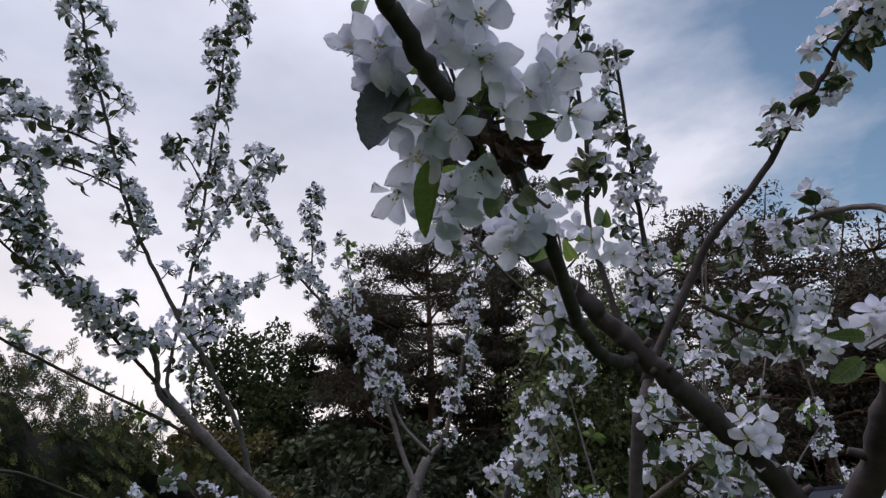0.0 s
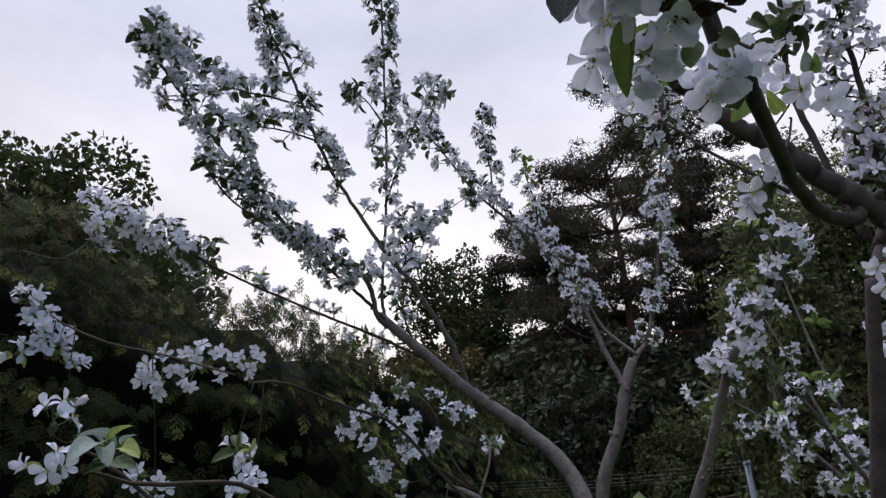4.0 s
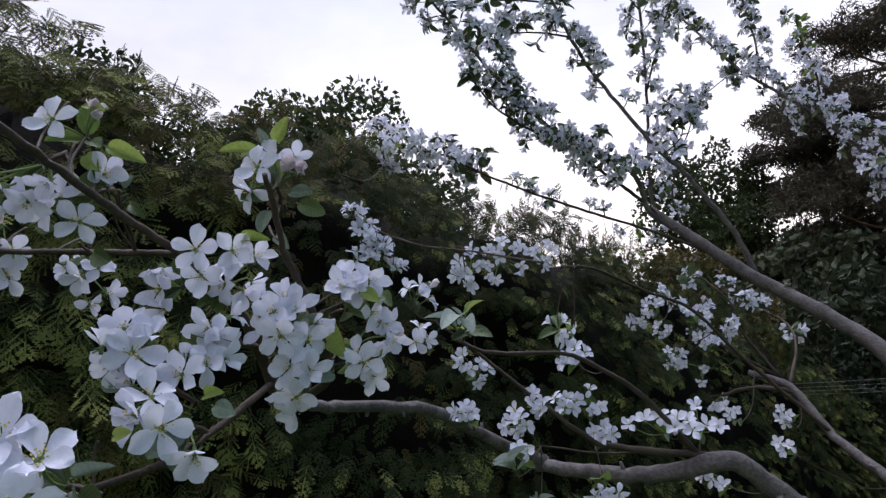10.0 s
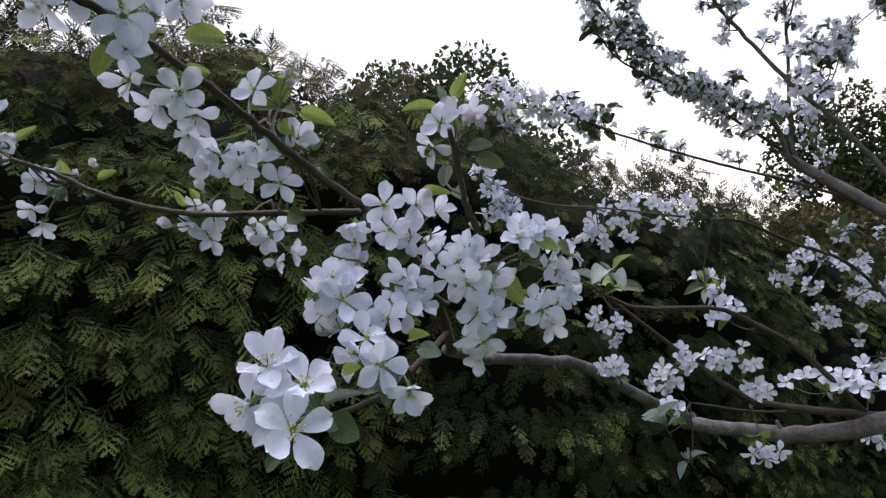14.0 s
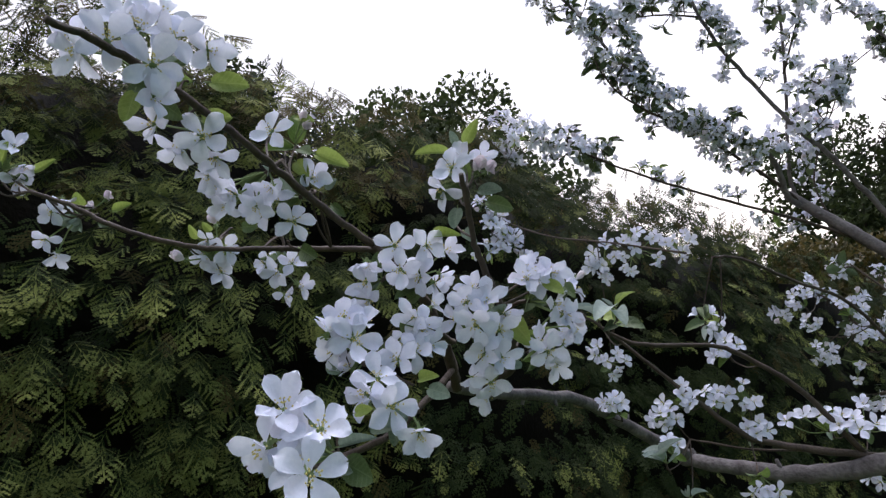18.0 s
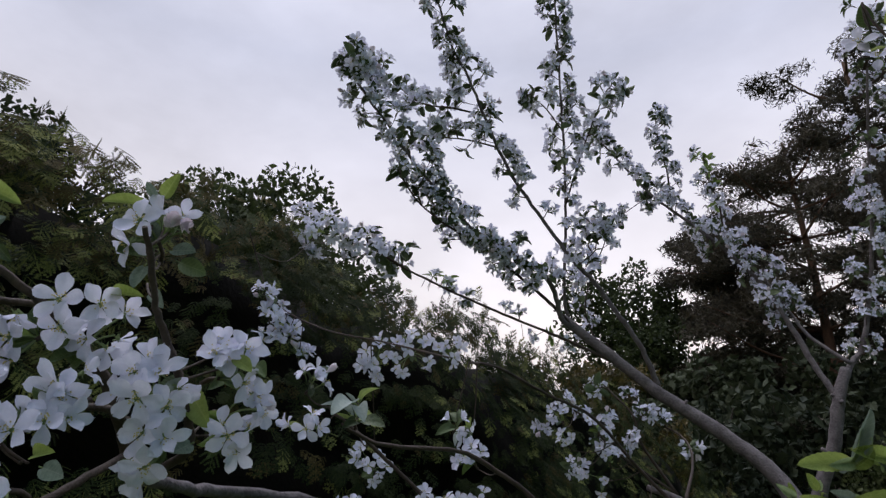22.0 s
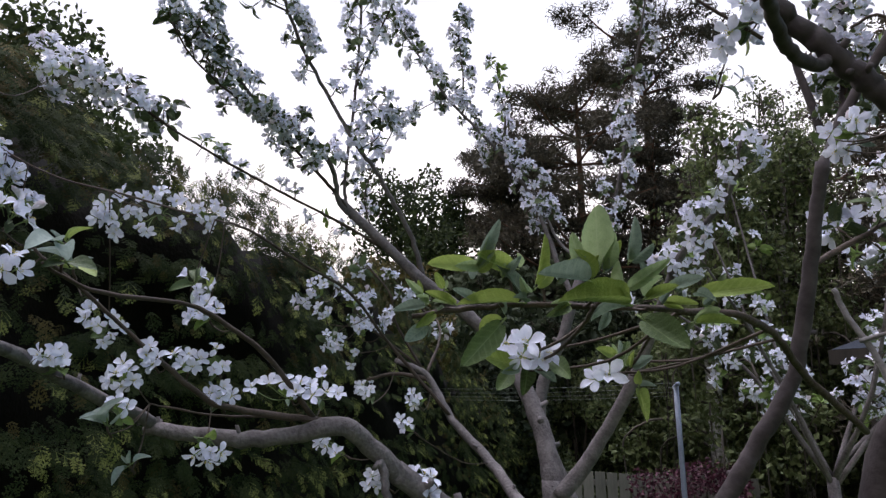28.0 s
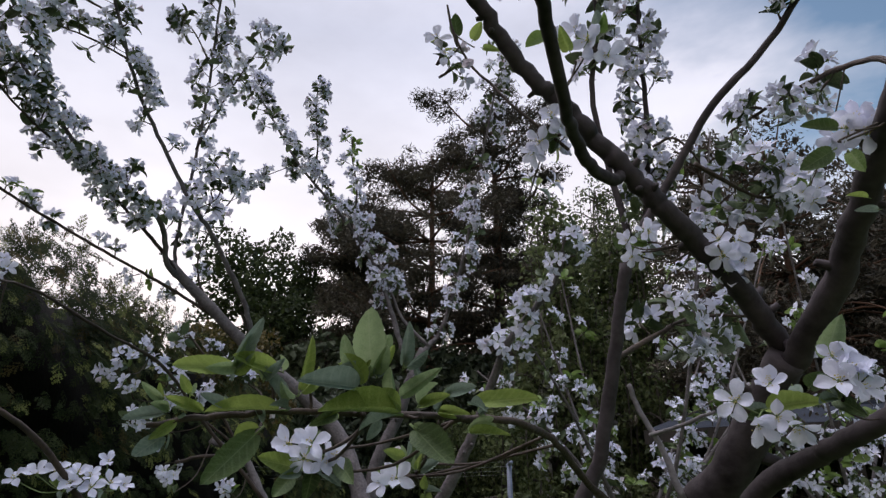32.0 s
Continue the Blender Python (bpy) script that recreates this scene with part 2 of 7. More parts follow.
SHED_WOOD = material("dark_stained_board", (0.016, 0.013, 0.011), (0.045, 0.036, 0.03), 5, 0.75, 0.5, 70, 0.25, 0, 0.3, stretch=(1, 1, 0.1))
ROOFING = material("grey_roof_sheet", (0.015, 0.018, 0.025), (0.035, 0.04, 0.052), 3, 0.85, 0.3, 60, 0.1)
METAL = material("painted_metal", (0.12, 0.135, 0.18), (0.21, 0.235, 0.30), 6, 0.45, 0.15, 60, 0.5)
CORD = material("washing_cord", (0.14, 0.15, 0.14), (0.25, 0.26, 0.24), 20, 0.7, 0.0)


def veined(m, vein, strength):
    """Adds a pale midrib and slanting side veins to the material of a leaf of length 1 along +y."""
    n, l = m.node_tree.nodes, m.node_tree.links
    b = n["Principled BSDF"]
    tc, sp = n.new("ShaderNodeTexCoord"), n.new("ShaderNodeSeparateXYZ")
    l.new(tc.outputs["Object"], sp.inputs[0])

    def calc(op, a, b_value=None, c_value=None):
        k = n.new("ShaderNodeMath")
        k.operation = op
        for slot, value in enumerate((a, b_value, c_value)):
            if value is None:
                continue
            if isinstance(value, (int, float)):
                k.inputs[slot].default_value = value
            else:
                l.new(value, k.inputs[slot])
        return k.outputs[0]

    out = calc("ABSOLUTE", sp.outputs["X"])
    slant = calc("MULTIPLY_ADD", out, -0.9, sp.outputs["Y"])
    ribs = calc("POWER", calc("ABSOLUTE", calc("SINE", calc("MULTIPLY", slant, 26.0))), 14.0)
    mid = calc("LESS_THAN", out, 0.010)
    mask = calc("MULTIPLY", calc("MAXIMUM", calc("MULTIPLY", ribs, 0.55), mid), strength)
    base = b.inputs["Base Color"].links[0].from_socket
    mix = n.new("ShaderNodeMixRGB")
    mix.inputs[2].default_value = (*vein, 1)
    l.new(mask, mix.inputs[0])
    l.new(base, mix.inputs[1])
    for node in list(n):
        for slot in node.inputs:
            if slot.name in ("Base Color", "Color") and node.type in ("BSDF_PRINCIPLED", "BSDF_TRANSLUCENT"):
                l.new(mix.outputs[0], slot)
    return m


B_LEAF = veined(material("grown_leaf", (0.045, 0.075, 0.022), (0.12, 0.17, 0.06), 4, 0.5, 0.3, 40, 0.35, 0.15, 0.3), (0.20, 0.26, 0.12), 0.5)
B_YOUNG = veined(material("fresh_leaf", (0.15, 0.21, 0.042), (0.30, 0.375, 0.095), 4, 0.5, 0.3, 40, 0.3, 0.35, 0.25), (0.40, 0.46, 0.16), 0.35)
B_MID = veined(material("mid_green_leaf", (0.10, 0.16, 0.030), (0.21, 0.30, 0.075), 4, 0.5, 0.3, 40, 0.3, 0.35, 0.25), (0.28, 0.36, 0.14), 0.3)
B_DOWN = veined(material("downy_leaf", (0.12, 0.17, 0.125), (0.26, 0.32, 0.255), 5, 0.8, 0.4, 60, 0.1, 0.25, 0.25), (0.34, 0.39, 0.31), 0.4)
B_DOWNGREEN = veined(material("pale_green_leaf", (0.16, 0.235, 0.10), (0.33, 0.41, 0.21), 5, 0.7, 0.4, 60, 0.15, 0.3, 0.25), (0.36, 0.42, 0.25), 0.4)
# leaf back with the shade of a backlit leaf put into its grey
B_SHADED_BACK = veined(material("shaded_leaf_back", (0.075, 0.085, 0.105), (0.15, 0.165, 0.20), 4, 0.7, 0.3, 40, 0.2, 0.04, 0.2), (0.2, 0.21, 0.24), 0.3)
WITHERED = material("withered_leaf", (0.040, 0.026, 0.023), (0.135, 0.088, 0.075), 6, 0.8, 0.5, 50, 0.2, 0.08, 0.3)
# leaf colour that holds the brown light on the shrubs by the hedge
BROWN_LIT = material("brown_lit_leaf", (0.045, 0.04, 0.012), (0.13, 0.10, 0.03), 3.0, 0.5, 0.0, 30, 0.3, 0.35, 0.4)
PURPLE = material("purple_leaf", (0.035, 0.010, 0.018), (0.11, 0.030, 0.05), 5, 0.55, 0.0, 40, 0.3, 0.25, 0.45)


# ---- mesh building ----
rng = np.random.default_rng(7)


def unit(v):
    v = np.asarray(v, float)
    return v / (np.linalg.norm(v) + 1e-12)


def basis(z, spin=0.0):
    """A turn whose third axis is z, spun about it."""
    z = unit(z)
    a = np.array((0.0, 0, 1)) if abs(z[2]) < 0.9 else np.array((1.0, 0, 0))
    x = unit(np.cross(a, z))
    y = np.cross(z, x)
    c, s = math.cos(spin), math.sin(spin)
    return np.stack((c * x + s * y, -s * x + c * y, z), axis=1)


def joined(pieces):
    """One geometry from rows of (geometry, turn, place, scale). A geometry is (vertices, triangles, material numbers)."""
    vs, fs, ms, at = [], [], [], 0
    for (v, f, m), turn, place, size in pieces:
        vs.append((v * size) @ np.asarray(turn).T + np.asarray(place))
        fs.append(f + at)
        ms.append(m)
        at += len(v)
    return np.concatenate(vs), np.concatenate(fs), np.concatenate(ms)


def mesh_of(name, geometry, materials, smooth=True):
    v, f, m = geometry
    me = bpy.data.meshes.new(name)
    me.vertices.add(len(v))
    me.vertices.foreach_set("co", np.asarray(v, np.float32).ravel())
    me.loops.add(len(f) * 3)
    me.loops.foreach_set("vertex_index", np.asarray(f, np.int32).ravel())
    me.polygons.add(len(f))
    me.polygons.foreach_set("loop_start", np.arange(0, len(f) * 3, 3, dtype=np.int32))
    me.polygons.foreach_set("material_index", np.asarray(m, np.int32))
    me.polygons.foreach_set("use_smooth", np.full(len(f), smooth))
    for mt in materials:
        me.materials.append(mt)
    me.update()
    me.validate()
    return me


def part(name, data, parent, label="", m=None):
    """One mesh object under a thing or a part."""
    ob = new(name, data)
    ob.parent = parent
    if m is not None:
        ob.matrix_basis = m
    return tagged(ob, label)


def thing(name, at, label, category, group="", kind="", data=None):
    ob = new(name, data)
    ob.location = at
    return tagged(ob, label, category, group, kind)


def spline(points, steps):
    """A smooth line through the points."""
    p = np.asarray(points, float)
    p = np.vstack((2 * p[0] - p[1], p, 2 * p[-1] - p[-2]))
    out = []
    for i in range(1, len(p) - 2):
        for k in range(steps):
            t = k / steps
            a, b, c, d = p[i - 1], p[i], p[i + 1], p[i + 2]
            out.append(0.5 * (2 * b + (c - a) * t + (2 * a - 5 * b + 4 * c - d) * t * t + (3 * b - a - 3 * c + d) * t ** 3))
    out.append(p[-2])
    return np.array(out)


def tube(line, r0, r1, sides=8, rough=0.08, power=1.0, knots=0):
    """A tapered, slightly uneven round stem along a line, closed at both ends."""
    n = len(line)
    tang = np.gradient(line, axis=0)
    up = basis(tang[0])[:, 0]
    vs = []
    swell = np.ones(n)
    lump = rng.uniform(0, 6.28, 3)
    for i in range(knots):
        swell += rng.uniform(0.03, 0.10) * np.exp(-((np.arange(n) - (i + rng.uniform(0.2, 0.8)) * n / knots) / 0.8) ** 2)
    for i in range(n):
        z = unit(tang[i])
        up = unit(up - z * (up @ z))
        side = np.cross(z, up)
        r = (r0 + (r1 - r0) * (i / (n - 1)) ** power) * swell[i]
        a = np.arange(sides) * 2 * math.pi / sides
        rr = r * (1 + rough * (np.sin(2 * a + lump[0] + 0.55 * i) + 0.7 * np.sin(3 * a + lump[1] - 0.4 * i) + 0.5 * np.sin(lump[2] + 0.8 * i)))
        vs.append(line[i] + (np.cos(a) * rr)[:, None] * up + (np.sin(a) * rr)[:, None] * side)
    v = np.concatenate(vs + [line[:1], line[-1:]])
    f = []
    for i in range(n - 1):
        for k in range(sides):
            a, b = i * sides + k, i * sides + (k + 1) % sides
            f += [(a, b, b + sides), (a, b + sides, a + sides)]
    e = n * sides
    for k in range(sides):
        f.append((e, (k + 1) % sides, k))
        f.append((e + 1, e - sides + k, e - sides + (k + 1) % sides))
    return v, np.array(f), np.zeros(len(f), int)


def sheet(rows, mat=0):
    """Triangles over a grid of points given row by row."""
    h, w = len(rows), len(rows[0])
    v = np.array(rows, float).reshape(-1, 3)
    f = []
    for i in range(h - 1):
        for k in range(w - 1):
            a = i * w + k
            f += [(a, a + 1, a + w + 1), (a, a + w + 1, a + w)]
    return v, np.array(f), np.full(len(f), mat)


def box(x0, y0, z0, x1, y1, z1, mat=0):
    v = np.array([(x, y, z) for z in (z0, z1) for y in (y0, y1) for x in (x0, x1)], float)
    q = ((0, 2, 3, 1), (4, 5, 7, 6), (0, 1, 5, 4), (2, 6, 7, 3), (0, 4, 6, 2), (1, 3, 7, 5))
    f = [t for a, b, c, d in q for t in ((a, b, c), (a, c, d))]
    return v, np.array(f), np.full(12, mat)


EYE3 = np.eye(3)


# ---- blossom, leaves and spurs ----
FULL = ((0.0, 0.16), (0.12, 0.30), (0.30, 0.68), (0.50, 0.95), (0.66, 1.0), (0.80, 0.90), (0.91, 0.68), (0.97, 0.45), (1.0, 0.18))
FEW = ((0.0, 0.2), (0.32, 0.78), (0.66, 1.0), (1.0, 0.3))


def petal(length, width, cup, curl, mat=0, phase=0.0, fine=True):
    """A spoon-shaped petal along +y with a narrow claw, rolled sides and a waved rim."""
    rows = []
    for t, w in FULL if fine else FEW:
        row = []
        for k in (-1, -0.6, -0.2, 0.2, 0.6, 1) if fine else (-1, 0, 1):
            x = k * w * width / 2
            z = cup * length * (t ** 1.4) + curl * length * (t ** 3) + 0.15 * width * k * k * w
            z += 0.07 * width * math.sin(7 * t + 3 * k + phase) * t + 0.03 * width * (abs(k) < 0.3) * -t
            row.append((x + 0.05 * width * math.sin(phase * 2 + 4 * t), t * length + 0.0018 - 0.05 * length * k * k * (t > 0.9) + 0.03 * length * math.sin(5 * k + phase) * (t > 0.85), z))
        rows.append(row)
    return sheet(rows, mat)


def flower(openness, seed, stalk=0.022, fine=True):
    """An apple blossom that faces +z: five petals, anthers, green cup and stalk (petal 0, anther 1, stalk 2, bud 3)."""
    r = random.Random(seed)
    out = []
    for i in range(5):
        a = i * 2 * math.pi / 5 + r.uniform(-0.18, 0.18)
        turn = np.array(((math.cos(a), -math.sin(a), 0), (math.sin(a), math.cos(a), 0), (0, 0, 1)))
        tip = radians(90 - 90 * openness + r.uniform(-20, 38))
        lift = np.array(((1, 0, 0), (0, math.cos(tip), -math.sin(tip)), (0, math.sin(tip), math.cos(tip))))
        g = petal(r.uniform(0.0200, 0.0245), r.uniform(0.0126, 0.0158), r.uniform(0.06, 0.36), r.uniform(-0.45, 0.12), 0 if openness > 0.35 else 3, r.uniform(0, 6), fine)
        out.append((g, turn @ lift, (0, 0, r.uniform(0, 0.001)), 1.0))
    if openness > 0.45:
        for i in range(15 if fine else 3):
            a, e = r.uniform(0, 6.28), r.uniform(0.1, 0.95)
            d = np.array((math.cos(a) * math.sin(e), math.sin(a) * math.sin(e), math.cos(e)))
            ln = r.uniform(0.0065, 0.0105)
            s = np.cross(d, (0.3, 0.5, 0.1))
            s = unit(s) * 0.00022
            v = np.array((s, -s, d * ln))
            out.append(((v, np.array(((0, 1, 2),)), np.array((2,))), EYE3, (0, 0, 0), 1.0))
            q = 0.0009
            o = np.array(((q, 0, 0), (-q, 0, 0), (0, q, 0), (0, -q, 0), (0, 0, q * 1.4), (0, 0, -q)))
            of = np.array(((0, 2, 4), (2, 1, 4), (1, 3, 4), (3, 0, 4), (2, 0, 5), (1, 2, 5), (3, 1, 5), (0, 3, 5)))
            out.append(((o, of, np.full(8, 1)), EYE3, d * ln, 1.0))
    cupline = np.array(((0, 0, -0.005), (0, 0, -0.0025), (0, 0, 0.0012)))
    v, f, _ = tube(cupline, 0.0012, 0.0030, 6, 0)
    out.append(((v, f, np.full(len(f), 2)), EYE3, (0, 0, 0), 1.0))
    bend = r.uniform(-0.006, 0.006)
    v, f, _ = tube(np.array(((bend, 0.004, -stalk), (bend * 0.4, 0.001, -stalk * 0.55), (0, 0, -0.004))), 0.0008, 0.0009, 5, 0)
    out.append(((v, f, np.full(len(f), 2)), EYE3, (0, 0, 0), 1.0))
    for i in range(5):
        a = (i + 0.5) * 2 * math.pi / 5
        d = np.array((math.cos(a), math.sin(a), 0))
        s = np.array((-math.sin(a), math.cos(a), 0)) * 0.0017
        v = np.array((d * 0.002 + s, d * 0.002 - s, d * 0.008 + (0, 0, -0.003)))
        out.append(((v + (0, 0, -0.001), np.array(((0, 1, 2),)), np.array((2,))), EYE3, (0, 0, 0), 1.0))
    return joined(out)


def leaf(length, width, fold, droop, seed, stalk=0.3):
    """An oval toothed leaf along +y with a sunk midrib, waved edge and stalk (blade 0, stalk 1)."""
    r = random.Random(seed)
    rows = []
    ph, bend = r.uniform(0, 6), r.uniform(-0.12, 0.12)
    for i in range(11):
        t = i / 10
        w = max(0.05, math.sin(math.pi * (0.05 + 0.93 * t) ** 0.9)) ** 0.58 if t < 1 else 0.06
        row = []
        for k in (-1, -0.55, 0, 0.55, 1):
            tooth = 1 + (0.02 if i % 2 else -0.02) * (abs(k) == 1)
            x = k * w * width / 2 * tooth
            z = fold * abs(k) ** 1.3 * w * width / 2 - droop * length * t * t + 0.035 * length * math.sin(5 * t + ph + 2 * k) * abs(k)
            row.append((x * math.cos(fold * 0.6) + bend * length * t * t, length * (stalk + t * (1 - 0.25 * droop)), z))
        rows.append(row)
    v, f, _ = tube(np.array(((0, 0, 0), (0, length * stalk * 0.5, 0.004 * length), (0, length * (stalk + 0.05), 0))), 0.0011, 0.0008, 5, 0)
    return joined([(sheet(rows, 0), EYE3, (0, 0, 0), 1.0), ((v, f, np.full(len(f), 1)), EYE3, (0, 0, 0), 1.0)])


FLOWERS = [flower(o, i) for i, o in enumerate((0.95, 0.82, 0.7, 1.05, 0.88, 0.6, 0.32, 0.15))]
LEAVES = [leaf(0.025 * s, 0.0150 * s * w, fo, dr, i) for i, (s, w, fo, dr) in enumerate(((1, 1, 0.5, 0.25), (1.15, 0.95, 0.7, 0.5), (0.8, 0.85, 0.9, 0.1), (1.3, 1.05, 0.35, 0.35), (0.65, 0.7, 1.1, 0.0)))]
FLOWERS_LOW = [flower(o, 30 + i, 0.022, False) for i, o in enumerate((0.95, 0.82, 0.7, 1.05, 0.88, 0.6, 0.32, 0.15))]
NEAR_MESH = [mesh_of("blossom", flower(o, 70 + i, 0.007), (PETAL, STAMEN, STALK, BUD)) for i, o in enumerate((0.98, 0.86, 0.72, 1.04, 0.92, 0.58, 0.32, 0.16))]
FLOWER_MESH = [mesh_of("flower", g, (PETAL, STAMEN, STALK, BUD)) for g in FLOWERS]
LEAF_MESH = [mesh_of("leaf", g, (LEAF, STALK)) for g in LEAVES]
YOUNG_MESH = [mesh_of("young_leaf", g, (YOUNG, STALK)) for g in LEAVES]
SHOOT = [leaf(0.033 * s, 0.0185 * s * w, fo, dr, 60 + i) for i, (s, w, fo, dr) in enumerate(((1, 1, 0.9, 0.45), (1.25, 0.85, 1.1, 0.6), (0.7, 0.75, 1.25, -0.2), (1.3, 1.1, 0.6, 0.5), (0.55, 0.6, 1.3, 0.1)))]
SHOOT_YOUNG = [mesh_of("young_leaf", g, (YOUNG, STALK)) for g in SHOOT]
SHOOT_DOWN = [mesh_of("downy_leaf", g, (DOWN, STALK)) for g in SHOOT]
DOWN_MESH = [mesh_of("downy_leaf", g, (DOWN, STALK)) for g in LEAVES]


def posy(r, flowers, leaves, size=1.0, buds=0.07):
    """The make-up of one blossom cluster that grows along +z: rows of (is it a flower, number of its shape, turn, place, scale)."""
    rows = []
    for i in range(flowers):
        a = i * 2.4 + r.uniform(-0.5, 0.5)
        e = (0.25 + 1.0 * math.sqrt((i + 0.4) / max(flowers, 1))) * r.uniform(0.8, 1.15)
        d = np.array((math.cos(a) * math.sin(e), math.sin(a) * math.sin(e), math.cos(e)))
        shape = r.choice((6, 7)) if r.random() < buds else r.choice((0, 1, 2, 3, 4, 0, 4, 5))
        z = unit(d + np.array((r.uniform(-0.3, 0.3), r.uniform(-0.3, 0.3), r.uniform(0, 0.4))))
        rows.append((True, shape, basis(z, r.uniform(0, 6.28)), d * size * r.uniform(0.022, 0.034), size * r.uniform(0.85, 1.12)))
    for i in range(leaves):
        a = i * 2.1 + r.uniform(-0.5, 0.5)
        e = r.uniform(0.7, 1.6)
        y = np.array((math.cos(a) * math.sin(e), math.sin(a) * math.sin(e), math.cos(e)))
        z = unit(np.cross(y, np.cross((0, 0, 1), y)) + 0.3 * np.array((r.uniform(-1, 1), r.uniform(-1, 1), r.uniform(-1, 1))))
        x = unit(np.cross(y, z))
        rows.append((False, r.randrange(5), np.stack((x, y, np.cross(x, y)), axis=1), (0, 0, 0.002), size * r.uniform(0.75, 1.25)))
    return rows


def spur_geo(r, back=0.02):
    ln = np.array(((0, 0, -back), (r.uniform(-0.003, 0.003), 0.001, -back * 0.4), (0, 0, 0.004)))
    return tube(ln, 0.0022, 0.0019, 6, 0.12)


SPUR_MESH = [mesh_of("spur", spur_geo(random.Random(i)), (TWIG,)) for i in range(3)]
CROWN_LEAVES = [leaf(0.036 * s, 0.0215 * s * w, fo, dr, 20 + i) for i, (s, w, fo, dr) in enumerate(((1, 1, 0.5, 0.25), (1.1, 0.95, 0.7, 0.5), (0.8, 0.85, 0.9, 0.1), (1.2, 1.05, 0.35, 0.35), (0.65, 0.7, 1.1, 0.0)))]
CROWN_MESH = [mesh_of("leaf", g, (LEAF, STALK)) for g in CROWN_LEAVES]


def cluster_mesh(seed, flowers, leaves, leafmat):
    """A whole cluster as one mesh, for the branches farther off."""
    r = random.Random(seed)
    pieces = []
    for is_flower, k, turn, place, size in posy(r, flowers, leaves):
        v, f, m = FLOWERS_LOW[k] if is_flower else CROWN_LEAVES[k]
        m = m if is_flower else np.where(m == 0, 4, 2)
        pieces.append(((v, f, m), turn, place, size))
    v, f, m = spur_geo(r, 0.022)
    pieces.append(((v, f, np.full(len(f), 5)), EYE3, (0, 0, 0), 1.0))
    return mesh_of("flowering_spur", joined(pieces), (PETAL, STAMEN, STALK, BUD, leafmat, TWIG))


CLUSTERS = [cluster_mesh(i, n, k, LEAF) for i, (n, k) in enumerate(((6, 6), (6, 6), (7, 5), (5, 7), (7, 5), (6, 5), (4, 7), (6, 6)))]
FRESH = [cluster_mesh(60 + i, n, k, B_MID) for i, (n, k) in enumerate(((2, 7), (1, 8), (3, 7), (0, 8)))]
LEAFY = [cluster_mesh(40 + i, n, k, LEAF) for i, (n, k) in enumerate(((1, 7), (2, 6), (0, 7)))]
pick = random.Random(11)


def mat4(turn, place, size=1.0):
    m = Matrix.Identity(4)
    for i in range(3):
        for k in range(3):
            m[i][k] = turn[i][k] * size
        m[i][3] = place[i]
    return m


def spur(tree, at, toward, flowers=5, leaves=4, size=1.0, green="leaf"):
    """A near cluster: a short spur under the tree, with each blossom and leaf as its own piece."""
    base = mat4(basis(toward, pick.uniform(0, 6.28)), Vector(at) - tree.location)
    s = part("blossom_spur", SPUR_MESH[pick.randrange(3)], tree, "", base)
    for is_flower, k, turn, place, sz in posy(pick, flowers, leaves, size):
        if is_flower:
            part("blossom", FLOWER_MESH[k], s, "", mat4(turn, place, sz))
        else:
            kind = green if green != "mixed" else pick.choice(("young", "leaf", "young", "down"))
            data = {"leaf": LEAF_MESH, "crown": CROWN_MESH, "young": YOUNG_MESH, "down": DOWN_MESH}[kind][k]
            part("leaf", data, s, "", mat4(turn, place, sz))
    return s


def blade(seed, fold, droop, crumple=0.0):
    """A toothed leaf of length 1 along +y and width 0.5, with stalk, sunk midrib and waved rim (blade 0, stalk 1)."""
    r = random.Random(seed)
    rows = []
    ph, bend = r.uniform(0, 6), r.uniform(-0.06, 0.06)
    for i in range(19):
        t = i / 18
        w = max(0.04, math.sin(math.pi * (0.03 + 0.95 * t) ** 0.88)) ** 0.62 if t < 1 else 0.03
        row = []
        for k in (-1, -0.7, -0.35, 0, 0.35, 0.7, 1):
            tooth = 1 + (0.035 if i % 2 else -0.035) * (abs(k) == 1)
            z = fold * 0.25 * abs(k) ** 1.3 * w - droop * t * t + 0.022 * math.sin(6 * t + ph + 2.5 * k) * abs(k)
            z += 0.006 * math.cos(14 * math.pi * (t - 0.22 * abs(k))) * (0.2 < abs(k) < 0.9)
            z += crumple * (math.sin(9 * t + 4 * k + ph) + math.sin(5 * k - 7 * t + 2 * ph)) * 0.5
            row.append((k * w * 0.25 * tooth * math.cos(fold * 0.6) + bend * t * t + crumple * 0.4 * math.sin(8 * t + ph), 0.14 + 0.86 * t, z))
        rows.append(row)
    v, f, _ = tube(np.array(((0, 0, 0), (0, 0.08, 0.004), (0, 0.17, 0))), 0.022, 0.014, 5, 0)
    return joined([(sheet(rows, 0), EYE3, (0, 0, 0), 1.0), ((v, f, np.full(len(f), 1)), EYE3, (0, 0, 0), 1.0)])


BLADES = [blade(i, fo, dr) for i, (fo, dr) in enumerate(((0.7, 0.14), (1.0, 0.24), (0.5, 0.06), (1.25, 0.12), (0.9, -0.08)))]
CRUMPLED = [blade(9 + i, 1.1, 0.3, 0.17) for i in range(3)]
BLADE_MESH = {k: [mesh_of("leaf", g, (m, STALK)) for g in shapes] for k, m, shapes in (
    ("leaf", B_LEAF, BLADES), ("young", B_YOUNG, BLADES), ("down", B_DOWN, BLADES), ("shadedback", B_SHADED_BACK, BLADES), ("downgreen", B_DOWNGREEN, BLADES), ("youngdark", B_MID, BLADES), ("withered", WITHERED, CRUMPLED))}


